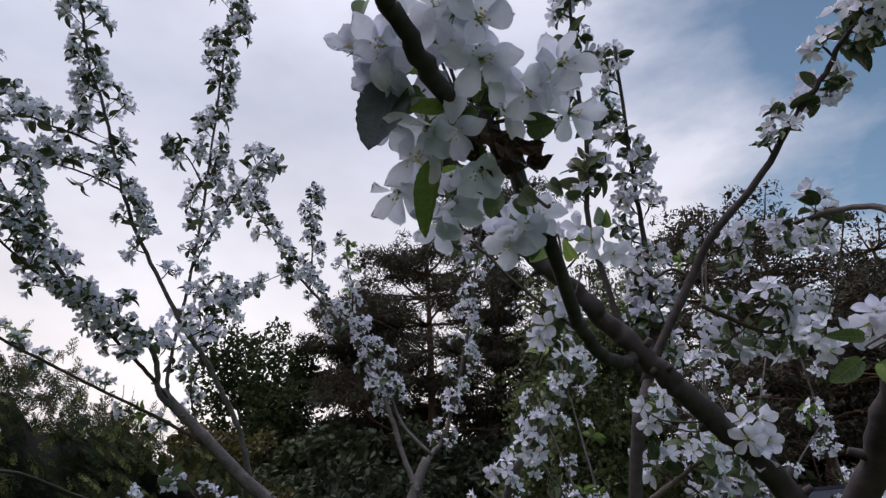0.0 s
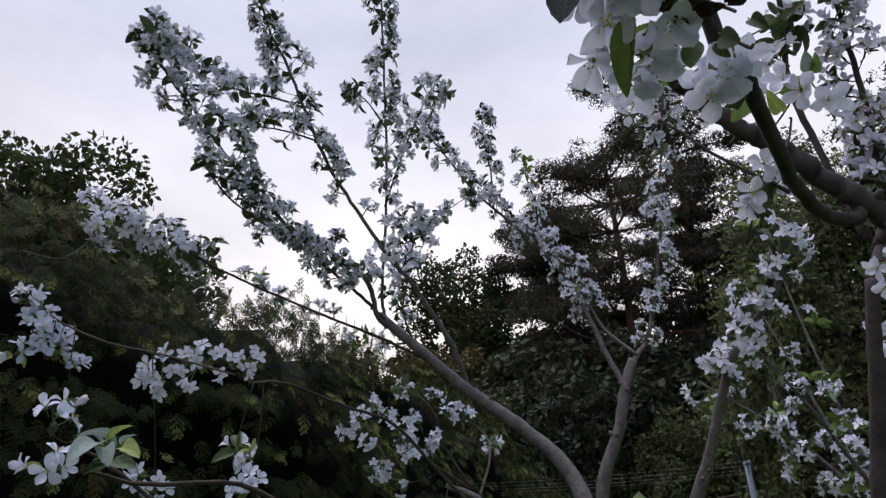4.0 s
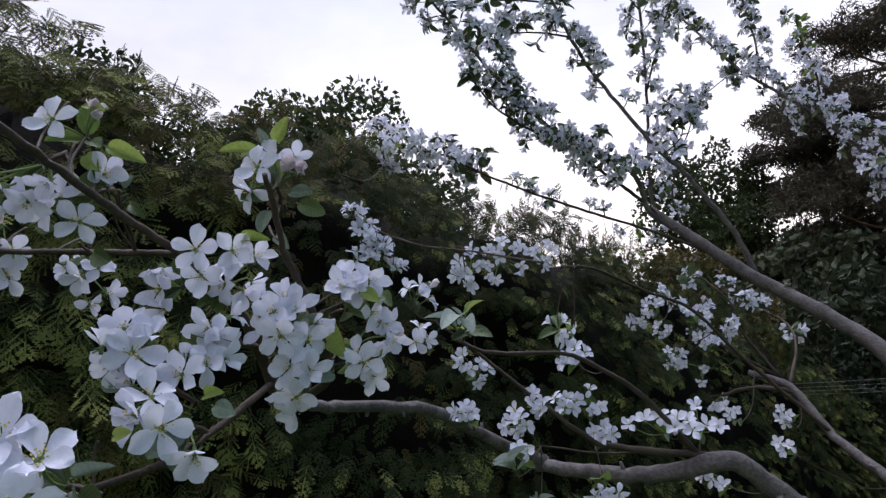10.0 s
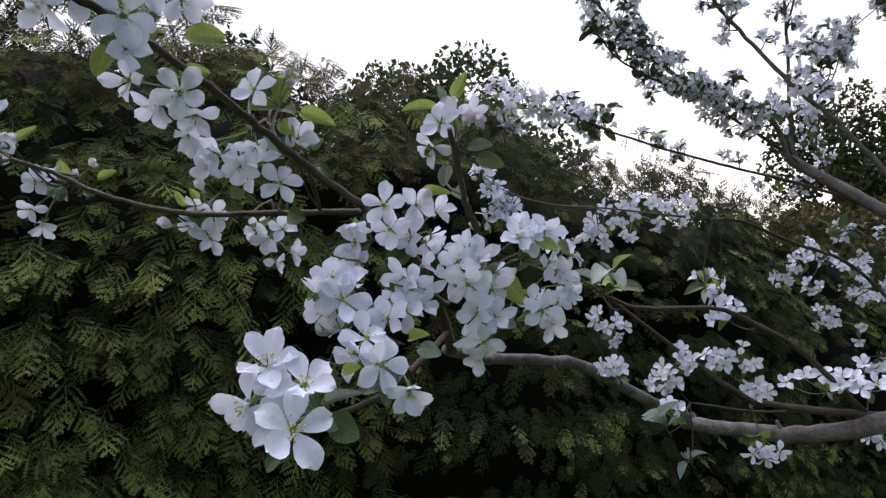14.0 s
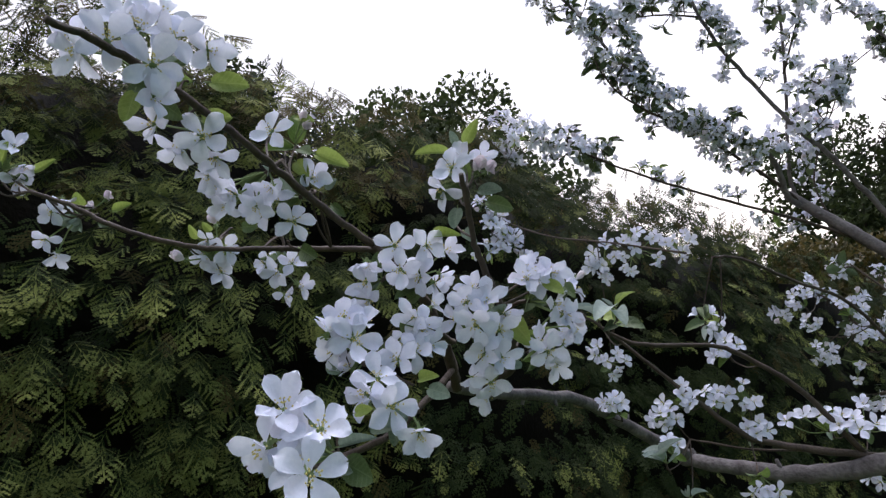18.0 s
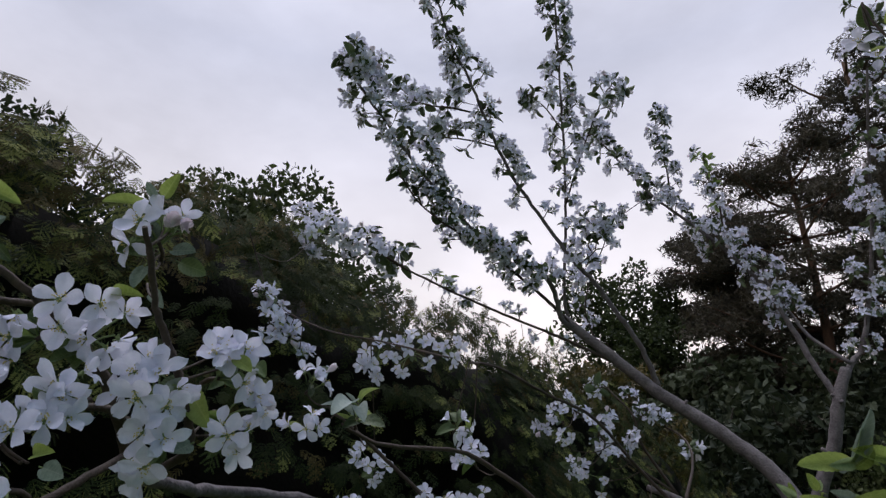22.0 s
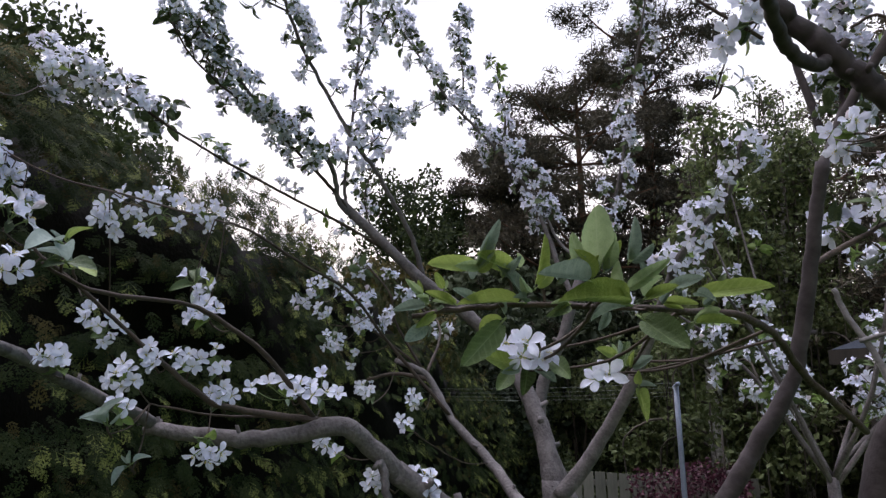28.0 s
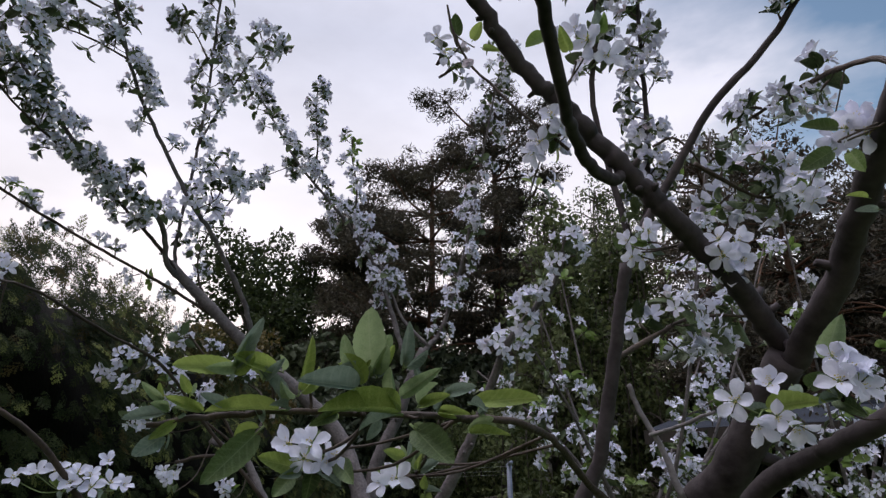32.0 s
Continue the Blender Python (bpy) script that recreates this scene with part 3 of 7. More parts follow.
def leaves_at(tree, rows, small=0):
    """Single leaves: foot, tip, the way the upper face looks, width over length, and kind."""
    for bx, by, bz, tx, ty, tz, nx, ny, nz, wide, kind in rows:
        y = np.array((tx - bx, ty - by, tz - bz))
        ln = float(np.linalg.norm(y))
        y = y / ln
        n = unit((nx, ny, nz))
        z = unit(n - y * (n @ y))
        turn = np.stack((np.cross(y, z) * ln * wide * 2, y * ln, z * ln * 0.8), axis=1)
        joint(tree, (bx, by, bz), y)
        part("leaf", pick.choice(BLADE_MESH[kind]), tree, "shrivelled brown leaf" if kind == "withered" else "", mat4(turn, Vector((bx, by, bz)) - tree.location))
        for i in range(small):
            # unfolding leaflets at the foot of a young leaf
            y2, z2 = jitter(y + np.array((0, 0, 0.5)), 0.55), jitter(z, 0.4)
            z2 = unit(z2 - y2 * (z2 @ y2))
            l2 = min(ln, 0.04) * pick.uniform(0.4, 0.8)
            turn2 = np.stack((np.cross(y2, z2) * l2 * 0.75, y2 * l2, z2 * l2), axis=1)
            part("leaf", pick.choice(BLADE_MESH[pick.choice(("down", "downgreen", "downgreen", "young"))]), tree, "", mat4(turn2, Vector((bx, by, bz)) - tree.location))


def posy_at(tree, at, rows, crowd=0.35):
    """A spur whose blossoms stand where they are given: place, the way it faces, shape and size; thin stalks tie them to the spur."""
    o = np.array(at)
    middle = np.mean([row[:3] for row in rows], axis=0)
    toward = unit(middle - o)
    joint(tree, o, toward)
    s = part("blossom_spur", SPUR_MESH[pick.randrange(3)], tree, "", mat4(EYE3, Vector(at) - tree.location))
    turned = basis(toward)
    s.matrix_basis = mat4(turned, Vector(at) - tree.location)
    stalks = []
    for x, y, z, nx, ny, nz, k, size in rows:
        size *= 0.6 if k > 5 else 0.91
        n = jitter((nx, ny, nz), 0.2)
        p = np.array((x, y, z)) - o
        back = p - n * 0.006 * size
        mid_p = back * 0.5 - n * 0.25 * np.linalg.norm(back) + toward * 0.004
        line = spline(((0, 0, 0), mid_p, back), 4) @ turned
        stalks.append((tube(line, 0.0010, 0.0009, 5, 0.03), EYE3, (0, 0, 0), 1.0))
        part("blossom", NEAR_MESH[k], s, "", mat4(turned.T @ basis(n, pick.uniform(0, 6.28)), turned.T @ p, size))
        for i in range(int(crowd + pick.random()) if k < 5 else 0):
            # a second blossom crowds in behind and beside
            aside = jitter(n, 0.55)
            q = p + unit(np.cross(n, jitter(toward, 0.8))) * pick.choice((-0.022, 0.019)) * size - n * 0.010
            part("blossom", NEAR_MESH[pick.choice((1, 2, 4, 5, 2))], s, "", mat4(turned.T @ basis(aside, pick.uniform(0, 6.28)), turned.T @ q, size * pick.uniform(0.8, 0.95)))
            stalks.append((tube(spline(((0, 0, 0), q * 0.5 - n * 0.006, q - aside * 0.005), 4) @ turned, 0.0010, 0.0009, 5, 0.03), EYE3, (0, 0, 0), 1.0))
    for i in range(4):
        # small leaves in a ruff round the foot of the cluster
        y = jitter(unit(np.cross(toward, jitter((0, 0, 1), 1.0))) + toward * 0.45, 0.25)
        z = jitter(toward, 0.3)
        z = unit(z - y * (z @ y))
        ln = pick.uniform(0.022, 0.036)
        turn = np.stack((np.cross(y, z) * ln * pick.uniform(0.9, 1.2), y * ln, z * ln), axis=1)
        part("leaf", pick.choice(BLADE_MESH[pick.choice(("leaf", "leaf", "down", "youngdark"))]), s, "", mat4(turned.T @ turn, (0, 0, 0)))
    tagged(part("stalk_tuft", mesh_of("stalk_tuft", joined(stalks), (STALK,)), s, "thin downy flower stalks"), kind="stuff")


def bloom(tree, line, count, f0=0.0, f1=1.0, spread=0.02, size=1.0, leafy=0.15, near=False):
    """Clusters set along a stretch of a stem, turned outwards and up."""
    n = len(line)
    stalks = []
    for i in range(count):
        f = f0 + (f1 - f0) * (i + pick.uniform(0.1, 0.9)) / count
        x = f * (n - 1)
        a = min(int(x), n - 2)
        p = line[a] + (line[a + 1] - line[a]) * (x - a)
        t = unit(line[a + 1] - line[a])
        out = np.array((pick.gauss(0, 1), pick.gauss(0, 1), pick.gauss(0, 1)))
        out = unit(out - t * (out @ t))
        d = unit(out + t * 0.35 + np.array((0, 0, 0.35)))
        at = p + d * spread * pick.uniform(0.25, 1.0)
        q = (p, p + d * 0.4 * np.linalg.norm(at - p) + (0, 0, -0.003), at)
        stalks.append((tube(spline(q, 2) - np.array(tree.location), 0.0017, 0.0013, 4, 0.05), EYE3, (0, 0, 0), 1.0))
        if near:
            spur(tree, at, d, pick.choice((4, 5, 6)), pick.choice((4, 5, 6)), size, "crown")
        else:
            pool = (FRESH if leafy > 0.45 else LEAFY) if pick.random() < leafy else CLUSTERS
            part("flowering_spur", pick.choice(pool), tree, "", mat4(basis(d, pick.uniform(0, 6.28)), Vector(at) - tree.location, size * pick.uniform(0.9, 1.25)))
    tagged(part("side_twig", mesh_of("side_twig", joined(stalks), (TWIG,)), tree, "short brown flowering side twigs"), kind="stuff")


STEMS = {}
OLD_BARK = {}


def jitter_unit(t):
    out = np.array((pick.gauss(0, 1), pick.gauss(0, 1), pick.gauss(0, 1)))
    return unit(out - t * (out @ t))


def limb(tree, name, points, r0, r1, blooms=(), sides=9, mat=None, knots=4, steps=6, power=1.0, label=""):
    """A stem of a tree along a few points; blooms: rows of arguments for bloom()."""
    line = spline(points, steps)
    line[1:-1] += rng.normal(size=(len(line) - 2, 3)) * min(r0, 0.012) * 0.12
    o = np.array(tree.location)
    thick = r0 > 0.008
    part(name, mesh_of(name, tube(line - o, r0, r1, sides + 3 * thick, 0.022 if thick else 0.05, power, knots), (mat or (OLD_BARK.get(tree.name, BARK) if thick else TWIG),)), tree, label)
    # pruned stubs and knobs on the older wood
    for i in range(knots if r0 > 0.011 and mat is None else 0):
        k = pick.randrange(1, len(line) - 1)
        r = r0 + (r1 - r0) * k / (len(line) - 1)
        t = unit(line[k + 1] - line[k - 1])
        out = jitter_unit(t)
        a = line[k] - o
        stub = np.array([a + out * r * s + t * r * 0.25 * s for s in (0.5, 1.0, pick.uniform(1.35, 2.0))])
        part("stub", mesh_of("stub", tube(stub, r * pick.uniform(0.3, 0.5), r * pick.uniform(0.2, 0.32), 7, 0.1), (OLD_BARK.get(tree.name, BARK),)), tree)
    STEMS.setdefault(tree.name, []).append(line)
    for b in blooms:
        bloom(tree, line, *b)
    return line


def joint(tree, at, toward):
    """A thin twig from the nearest stem of the tree to a spur."""
    end = np.asarray(at) - np.asarray(toward) * 0.018
    every = np.concatenate(STEMS[tree.name])
    far = np.linalg.norm(every - end, axis=1)
    k = int(far.argmin())
    if far[k] < 0.012:
        return
    o = np.array(tree.location)
    mid_p = (every[k] + end) / 2 - np.asarray(toward) * far[k] * 0.08 + np.array((0, 0, -0.06 * far[k]))
    part("twig", mesh_of("twig", tube(spline((every[k], mid_p, end, end + np.asarray(toward) * 0.004), 4) - o, 0.0011 + 0.002 * min(far[k], 0.3), 0.0010, 6, 0.06), (TWIG,)), tree)


# ---- ground ----
def ground_geo():
    rows = []
    xs = np.concatenate((-np.geomspace(600, 4, 14), np.linspace(-3, 3, 13), np.geomspace(4, 600, 14)))
    for y in xs:
        rows.append([(x, y, 0.03 * math.sin(x * 1.3 + y) * math.exp(-0.02 * abs(y)) - 0.02) for x in xs])
    return sheet(rows)


thing("ground", (0, 0, 0), "mown garden grass under the trees", "grass", kind="structure", data=mesh_of("ground", ground_geo(), (GRASS,)))


# ---- thuja hedge ----
def spray_geo(seed, sides):
    """A flat, drooping thuja spray along +y, with side shoots and scale-like lobes (1: the outer tips)."""
    r = random.Random(seed)
    length = r.uniform(0.12, 0.16)
    vs, fs, tips = [], [], []

    def lobe(p, d, ln, wd):
        tips.extend([(p[1] + d[1] * ln > 0.62 * length) or abs(p[0] + d[0] * ln) > 0.20 * length] * 2)
        s = np.array((-d[1], d[0], 0)) * wd / 2
        k = len(vs)
        mid_p = p + d * ln * 0.62
        vs.extend((p, mid_p + s, p + d * ln, mid_p - s))
        fs.extend(((k, k + 1, k + 2), (k, k + 2, k + 3)))

    wide, apart = (0.0062, 0.0092) if sides > 4 else (0.0085, 0.0155)
    for i in range(sides):
        t = (i + 0.4) / sides
        for sgn in (-1, 1):
            base = np.array((0, (t + 0.03 * sgn) * length, 0.0))
            a = radians(r.uniform(34, 46)) * sgn
            d = np.array((math.sin(a), math.cos(a), 0))
            ln = length * (0.50 * (1 - t) ** 0.75 + 0.10) * min(1.0, 0.45 + 2.2 * t) * r.uniform(0.75, 1.15)
            count = max(1, round(ln / apart))
            for k in range(count):
                u = (k + 0.3) / count
                p = base + d * ln * u
                for g in (-1, 1):
                    b = a + g * radians(r.uniform(32, 46))
                    lobe(p, np.array((math.sin(b), math.cos(b), 0)), min(apart * 1.05, ln * 0.4) * (1.2 - 0.5 * u), wide)
            lobe(base, d, ln * 1.06, wide * 0.75)
    lobe(np.zeros(3), np.array((0, 1.0, 0)), length * 1.08, wide)
    v = np.array(vs)
    v[:, 2] = -1.5 * v[:, 1] ** 2 - 3.0 * v[:, 0] ** 2 + 0.004 * np.sin(60 * v[:, 0] + 45 * v[:, 1])
    return v, np.array(fs), np.array(tips, int)


FINE = [spray_geo(i, 5) for i in range(8)]
COARSE = [spray_geo(20 + i, 4) for i in range(4)]


def hedge_top(y):
    """Height of the hedge along its run, fitted to its skyline in the camera's view."""
    base = np.interp(y, (-4, 0, 0.5, 1.3, 1.8, 2.7, 3.6, 4.8, 6.5, 9.0, 11), (2.76, 2.75, 2.68, 2.68, 2.68, 2.64, 2.66, 2.55, 2.2, 1.6, 1.0))
    return base + 0.06 * np.sin(5.1 * y) + 0.04 * np.sin(11 * y + 1)


def hedge_face(y, z):
    return -1.72 - 0.10 * np.clip(z - 1.8, 0, 1) ** 2 + 0.07 * np.sin(3.7 * y + 1.3 * z) + 0.05 * np.sin(7.1 * z + 2 * y)


hedge = thing("thuja_hedge", (-2.2, 2.0, 0), "tall dense green thuja hedge with bronze sprays", "hedge")
HO = np.array((-2.2, 2.0, 0))
# closed sheet behind the sprays, coloured near black for the shade inside the hedge
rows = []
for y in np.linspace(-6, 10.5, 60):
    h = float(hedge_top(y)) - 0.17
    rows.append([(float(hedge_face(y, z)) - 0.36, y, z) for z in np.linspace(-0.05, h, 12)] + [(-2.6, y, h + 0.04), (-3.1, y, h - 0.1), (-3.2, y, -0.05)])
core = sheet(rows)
part("inner_growth", mesh_of("inner_growth", (core[0] - HO, core[1], core[2]), (CORE,)), hedge, "near-black sheet standing for the shade inside the hedge")


hr = random.Random(3)
near_sprays, fine_rows, coarse_rows = [], [], []


def bough(y, z, count, size, store, lit_new):
    """A layer of sprays that fans out of the hedge and hangs down at the tips."""
    x = float(hedge_face(y, z)) - 0.12
    lean = hr.uniform(-0.7, 0.1) if y < 1.0 else hr.uniform(-1.5, 0.4)
    for k in range(count):
        a = lean + hr.uniform(-0.6, 0.6)
        drop = hr.uniform(0.25, 0.95)
        d = np.array((math.cos(a) * math.cos(drop), math.sin(a) * math.cos(drop), -math.sin(drop)))
        flat = unit(np.array((0.8 + hr.uniform(-0.3, 0.3), -0.25 + hr.uniform(-0.5, 0.5), 0.8)))
        nz = unit(flat - d * (flat @ d))
        turn = np.stack((np.cross(d, nz), d, nz), axis=1)
        u = hr.uniform(-0.06, 0.19)
        side = hr.uniform(-0.13, 0.13)
        at = (x + math.cos(a) * u, y + math.sin(a) * u + side, z + hr.uniform(-0.02, 0.02) - 0.22 * u - 1.5 * side * side)
        # the outermost sprays take the lighter colour, like tips that catch the light
        store.append((at, turn, size * hr.uniform(0.65, 1.2), u > 0.19 - 0.25 * lit_new))


for i in range(1260):
    # boughs in staggered tiers
    y = -1.8 + 5.2 * ((i * 0.618) % 1.0) ** 0.8 + hr.uniform(-0.05, 0.05)
    top = float(hedge_top(y))
    tier = i // 84
    z = 0.6 + (top - 0.62) * (tier + 0.5) / 15 + 0.06 * math.sin(3.1 * y + 1.9 * tier) + 0.04 * math.sin(8.7 * y + 2.6 * tier) + hr.uniform(-0.045, 0.045) if i % 6 else hr.uniform(top - 0.4, top - 0.02)
    hold = []
    if hr.random() < (0.08 if y < 0.5 else 0.2 if y < 1.0 else 0.36):
        continue
    # fewer light-coloured sprays past y 1.0, which paints that stretch dimmer
    bough(y, z, hr.choice((6, 7, 8)), 0.78 if y < 1.0 else 0.60, hold, 0.62 if y < 1.0 else 0.10)
    far = y > 1.3
    near = y < 1.3 and 1.2 < z < 2.4 and hr.random() < 0.16
    for row in hold:
        (near_sprays if near and len(near_sprays) < 290 else coarse_rows if far else fine_rows).append(row)
for i in range(110):
    # extra light boughs, added where a dark gap showed in the camera's view
    bough(-0.7 + 1.4 * ((i * 0.618) % 1.0), hr.uniform(1.0, 2.5), 7, 0.75, fine_rows, 0.7)
for i in range(560):
    y = 3.2 + 6.8 * hr.random() ** 1.2
    bough(y, hr.uniform(0.1, float(hedge_top(y)) - 0.02), hr.choice((6, 7, 8)), 0.65, coarse_rows, 0.16)
for i in range(380):
    y = -6.0 + 4.6 * hr.random() ** 0.7
    bough(y, hr.uniform(0.1, float(hedge_top(y)) - 0.02), 7, 0.95, coarse_rows, 0.4)
# the far side, turned away from the garden
for i in range(340):
    y = hr.uniform(-6.0, 10.4)
    z = hr.uniform(0.05, float(hedge_top(y)) - 0.25)
    d = unit((-0.8, hr.uniform(-0.6, 0.6), -0.35))
    nz = unit(np.array((-0.4, 0.1, 0.9)) - d * (np.array((-0.4, 0.1, 0.9)) @ d))
    coarse_rows.append(((-3.12, y, z), np.stack((np.cross(d, nz), d, nz), axis=1), hr.uniform(1.9, 2.6), hr.random() < 0.1))
for i in range(4300):
    y = -2.5 + 12.0 * hr.random() ** 1.3 if i < 4050 else hr.uniform(-6.0, -2.4)
    top = float(hedge_top(y))
    x = hr.uniform(-3.1, float(hedge_face(y, top)) - 0.02)
    tall = hr.random() < 0.16
    z = top - 0.19 + hr.uniform(-0.12, 0.14) + (0.13 if tall else 0)
    y_ax = unit((hr.uniform(-0.3, 0.9), hr.uniform(-0.7, 0.5), 1.0 if not tall else 2.0))
    b = basis(y_ax, hr.uniform(0, 6.28))
    turn = np.stack((b[:, 0] * (0.5 if tall else 1.0), b[:, 2], -b[:, 1]), axis=1)
    (fine_rows if y < 1.6 else coarse_rows).append(((x, y, z), turn, hr.uniform(0.4, 0.75) * (0.8 if tall else 1), hr.random() < 0.15))


def foliage(rows, kinds, share):
    """Joins sprays; the outermost are new growth, lightened as if lit, and a share of them is bronze."""
    pieces = []
    for at, turn, size, lit_new in rows:
        v, f, m = kinds[hr.randrange(len(kinds))]
        bronze = share * (1.6 if at[2] > float(hedge_top(at[1])) - 0.4 else 0.25 if at[1] < 1.0 else 0.6)
        k = 2 if hr.random() < bronze else 1 if lit_new else 0
        pieces.append(((v, f, np.where(m == 1, k, 0) if k == 1 else np.full(len(f), k)), turn, np.array(at) - HO, size))
    return joined(pieces)


HEDGE_MATS = (THUJA, THUJA_LIT_NEW, THUJA_TIP)
tagged(part("sprays", mesh_of("sprays", foliage(fine_rows, FINE, 0.22), HEDGE_MATS), hedge, "drooping green scale-leaf sprays"), kind="stuff")
tagged(part("far_sprays", mesh_of("far_sprays", foliage(coarse_rows, COARSE, 0.10), HEDGE_MATS), hedge, "bronze-green scale-leaf sprays"), kind="stuff")


# ---- apple trees ----
OPEN = (0.62, -0.45, 0.42)


def jitter(d, k):
    return unit(np.asarray(d) + k * np.array((pick.gauss(0, 1), pick.gauss(0, 1), pick.gauss(0, 1))))


def spurs(tree, rows, toward, green):
    """Near clusters: place, numbers of blossoms and leaves, size."""
    for x, y, z, nf, nl, size in rows:
        d = jitter(toward, 0.35)
        joint(tree, (x, y, z), d)
        spur(tree, (x, y, z), d, nf, nl, size, green)


def clusters(tree, rows, toward, size):
    for row in rows:
        d = jitter(toward, 0.5)
        joint(tree, row, d)
        part("flowering_spur", pick.choice(CLUSTERS), tree, "", mat4(basis(d, pick.uniform(0, 6.28)), Vector(row) - tree.location, size))


middle_tree = thing('apple_tree', (-0.27, 2.47, 0), 'old apple tree with leaning grey limbs in white blossom', 'tree', 'apple trees in blossom')
limb(middle_tree, 'trunk', ((-0.269, 2.467, 0.000), (-0.279, 2.447, 0.500), (-0.249, 2.447, 0.950), (-0.243, 2.449, 1.277)), 0.043, 0.036, knots=8)
limb(middle_tree, 'limb', ((-0.240, 2.447, 1.250), (-0.270, 2.485, 1.405), (-0.335, 2.537, 1.563), (-0.419, 2.582, 1.720), (-0.577, 2.580, 1.875), (-0.786, 2.538, 2.046), (-0.950, 2.487, 2.212), (-1.094, 2.429, 2.357)), 0.036, 0.018, knots=8)
limb(middle_tree, 'limb', ((-0.219, 2.427, 1.226), (-0.110, 2.420, 1.357), (0.014, 2.372, 1.551), (0.107, 2.301, 1.737), (0.207, 2.197, 1.971), (0.356, 2.076, 2.132), (0.384, 1.964, 2.251)), 0.028, 0.0039, blooms=((12, .6, 1, .05),))
limb(middle_tree, 'limb', ((-0.775, 2.590, 2.048), (-0.804, 2.526, 2.198), (-0.866, 2.437, 2.352), (-0.914, 2.355, 2.464), (-0.957, 2.286, 2.528), (-1.022, 2.156, 2.684), (-1.075, 2.005, 2.847), (-1.089, 1.864, 2.994), (-1.083, 1.719, 3.132), (-1.083, 1.610, 3.209), (-1.058, 1.473, 3.315), (-1.037, 1.349, 3.393)), 0.011, 0.0031, blooms=((7, .25, .55, 0.054), (40, .52, 1, 0.0743, 1, .2, True),))
limb(middle_tree, 'limb', ((-1.034, 2.481, 2.279), (-1.069, 2.453, 2.333), (-1.077, 2.429, 2.405), (-1.059, 2.399, 2.521), (-1.007, 2.336, 2.724), (-0.946, 2.237, 2.959), (-0.887, 2.118, 3.174), (-0.827, 1.987, 3.367), (-0.768, 1.864, 3.521), (-0.714, 1.769, 3.631)), 0.0086, 0.0027, blooms=((6, .25, .5, 0.054), (40, .5, 1, 0.0743, 1, .15, True),))
limb(middle_tree, 'limb', ((-1.043, 2.473, 2.294), (-1.071, 2.382, 2.332), (-1.058, 2.284, 2.437), (-1.072, 2.187, 2.489), (-1.129, 2.061, 2.540), (-1.207, 1.902, 2.608), (-1.264, 1.693, 2.745), (-1.278, 1.503, 2.858), (-1.277, 1.317, 2.947), (-1.235, 1.223, 2.975)), 0.012, 0.0027, blooms=((5, .2, .4, 0.054), (53, .38, 1, 0.081, 1, .2, True),))
limb(middle_tree, 'limb', ((-1.057, 2.460, 2.313), (-1.083, 2.326, 2.379), (-1.122, 2.179, 2.443), (-1.173, 2.007, 2.520), (-1.231, 1.826, 2.573), (-1.258, 1.659, 2.615), (-1.239, 1.513, 2.664)), 0.0078, 0.0023, blooms=((32, .25, 1, 0.081, 1, .2, True),))
limb(middle_tree, 'limb', ((-0.913, 2.541, 2.151), (-0.996, 2.429, 2.207), (-1.092, 2.302, 2.259), (-1.193, 2.161, 2.309), (-1.283, 2.014, 2.357), (-1.330, 1.894, 2.383), (-1.385, 1.754, 2.419)), 0.0066, 0.0039, blooms=((9, .15, .95, 0.0405, .8, .6),))
limb(middle_tree, 'limb', ((-1.385, 1.754, 2.419), (-1.441, 1.699, 2.464), (-1.498, 1.639, 2.508), (-1.582, 1.554, 2.535), (-1.662, 1.469, 2.555)), 0.0047, 0.0023, blooms=((20, 0, 1, 0.0675),))
limb(middle_tree, 'twig', ((-1.083, 1.935, 2.934), (-1.167, 1.843, 2.954), (-1.244, 1.763, 2.954), (-1.300, 1.697, 2.950)), 0.0039, 0.0016, blooms=((7, .1, 1, 0.0473),))
limb(middle_tree, 'twig', ((-1.087, 1.821, 3.025), (-1.160, 1.720, 3.032), (-1.238, 1.616, 3.028), (-1.277, 1.489, 3.072), (-1.281, 1.388, 3.112)), 0.0039, 0.0016, blooms=((15, .2, 1, 0.054),))
limb(middle_tree, 'twig', ((-0.990, 2.297, 2.784), (-0.868, 2.242, 2.991), (-0.726, 2.180, 3.179), (-0.685, 2.179, 3.217)), 0.0039, 0.0016, blooms=((12, .3, 1, 0.0473),))
limb(middle_tree, 'twig', ((-0.908, 2.160, 3.069), (-0.938, 2.081, 3.144), (-0.963, 2.032, 3.178), (-0.974, 2.005, 3.193)), 0.0031, 0.0016, blooms=((7, .3, 1, 0.0405),))
limb(middle_tree, 'twig', ((-0.910, 2.213, 2.482), (-0.848, 2.249, 2.553), (-0.846, 2.234, 2.670), (-0.785, 2.294, 2.677)), 0.0023, 0.0016, blooms=((7, .2, 1, 0.0405),))
limb(middle_tree, 'twig', ((-0.823, 2.646, 2.061), (-0.957, 2.619, 2.175), (-1.033, 2.600, 2.310), (-1.058, 2.595, 2.444), (-1.015, 2.604, 2.602), (-0.960, 2.624, 2.722), (-0.930, 2.639, 2.820)), 0.0047, 0.0023, blooms=((9, .3, 1, 0.06),))
back_tree = thing('apple_tree', (-0.14, 3.57, 0), 'apple tree with slim upright forks in white blossom', 'tree', 'apple trees in blossom')
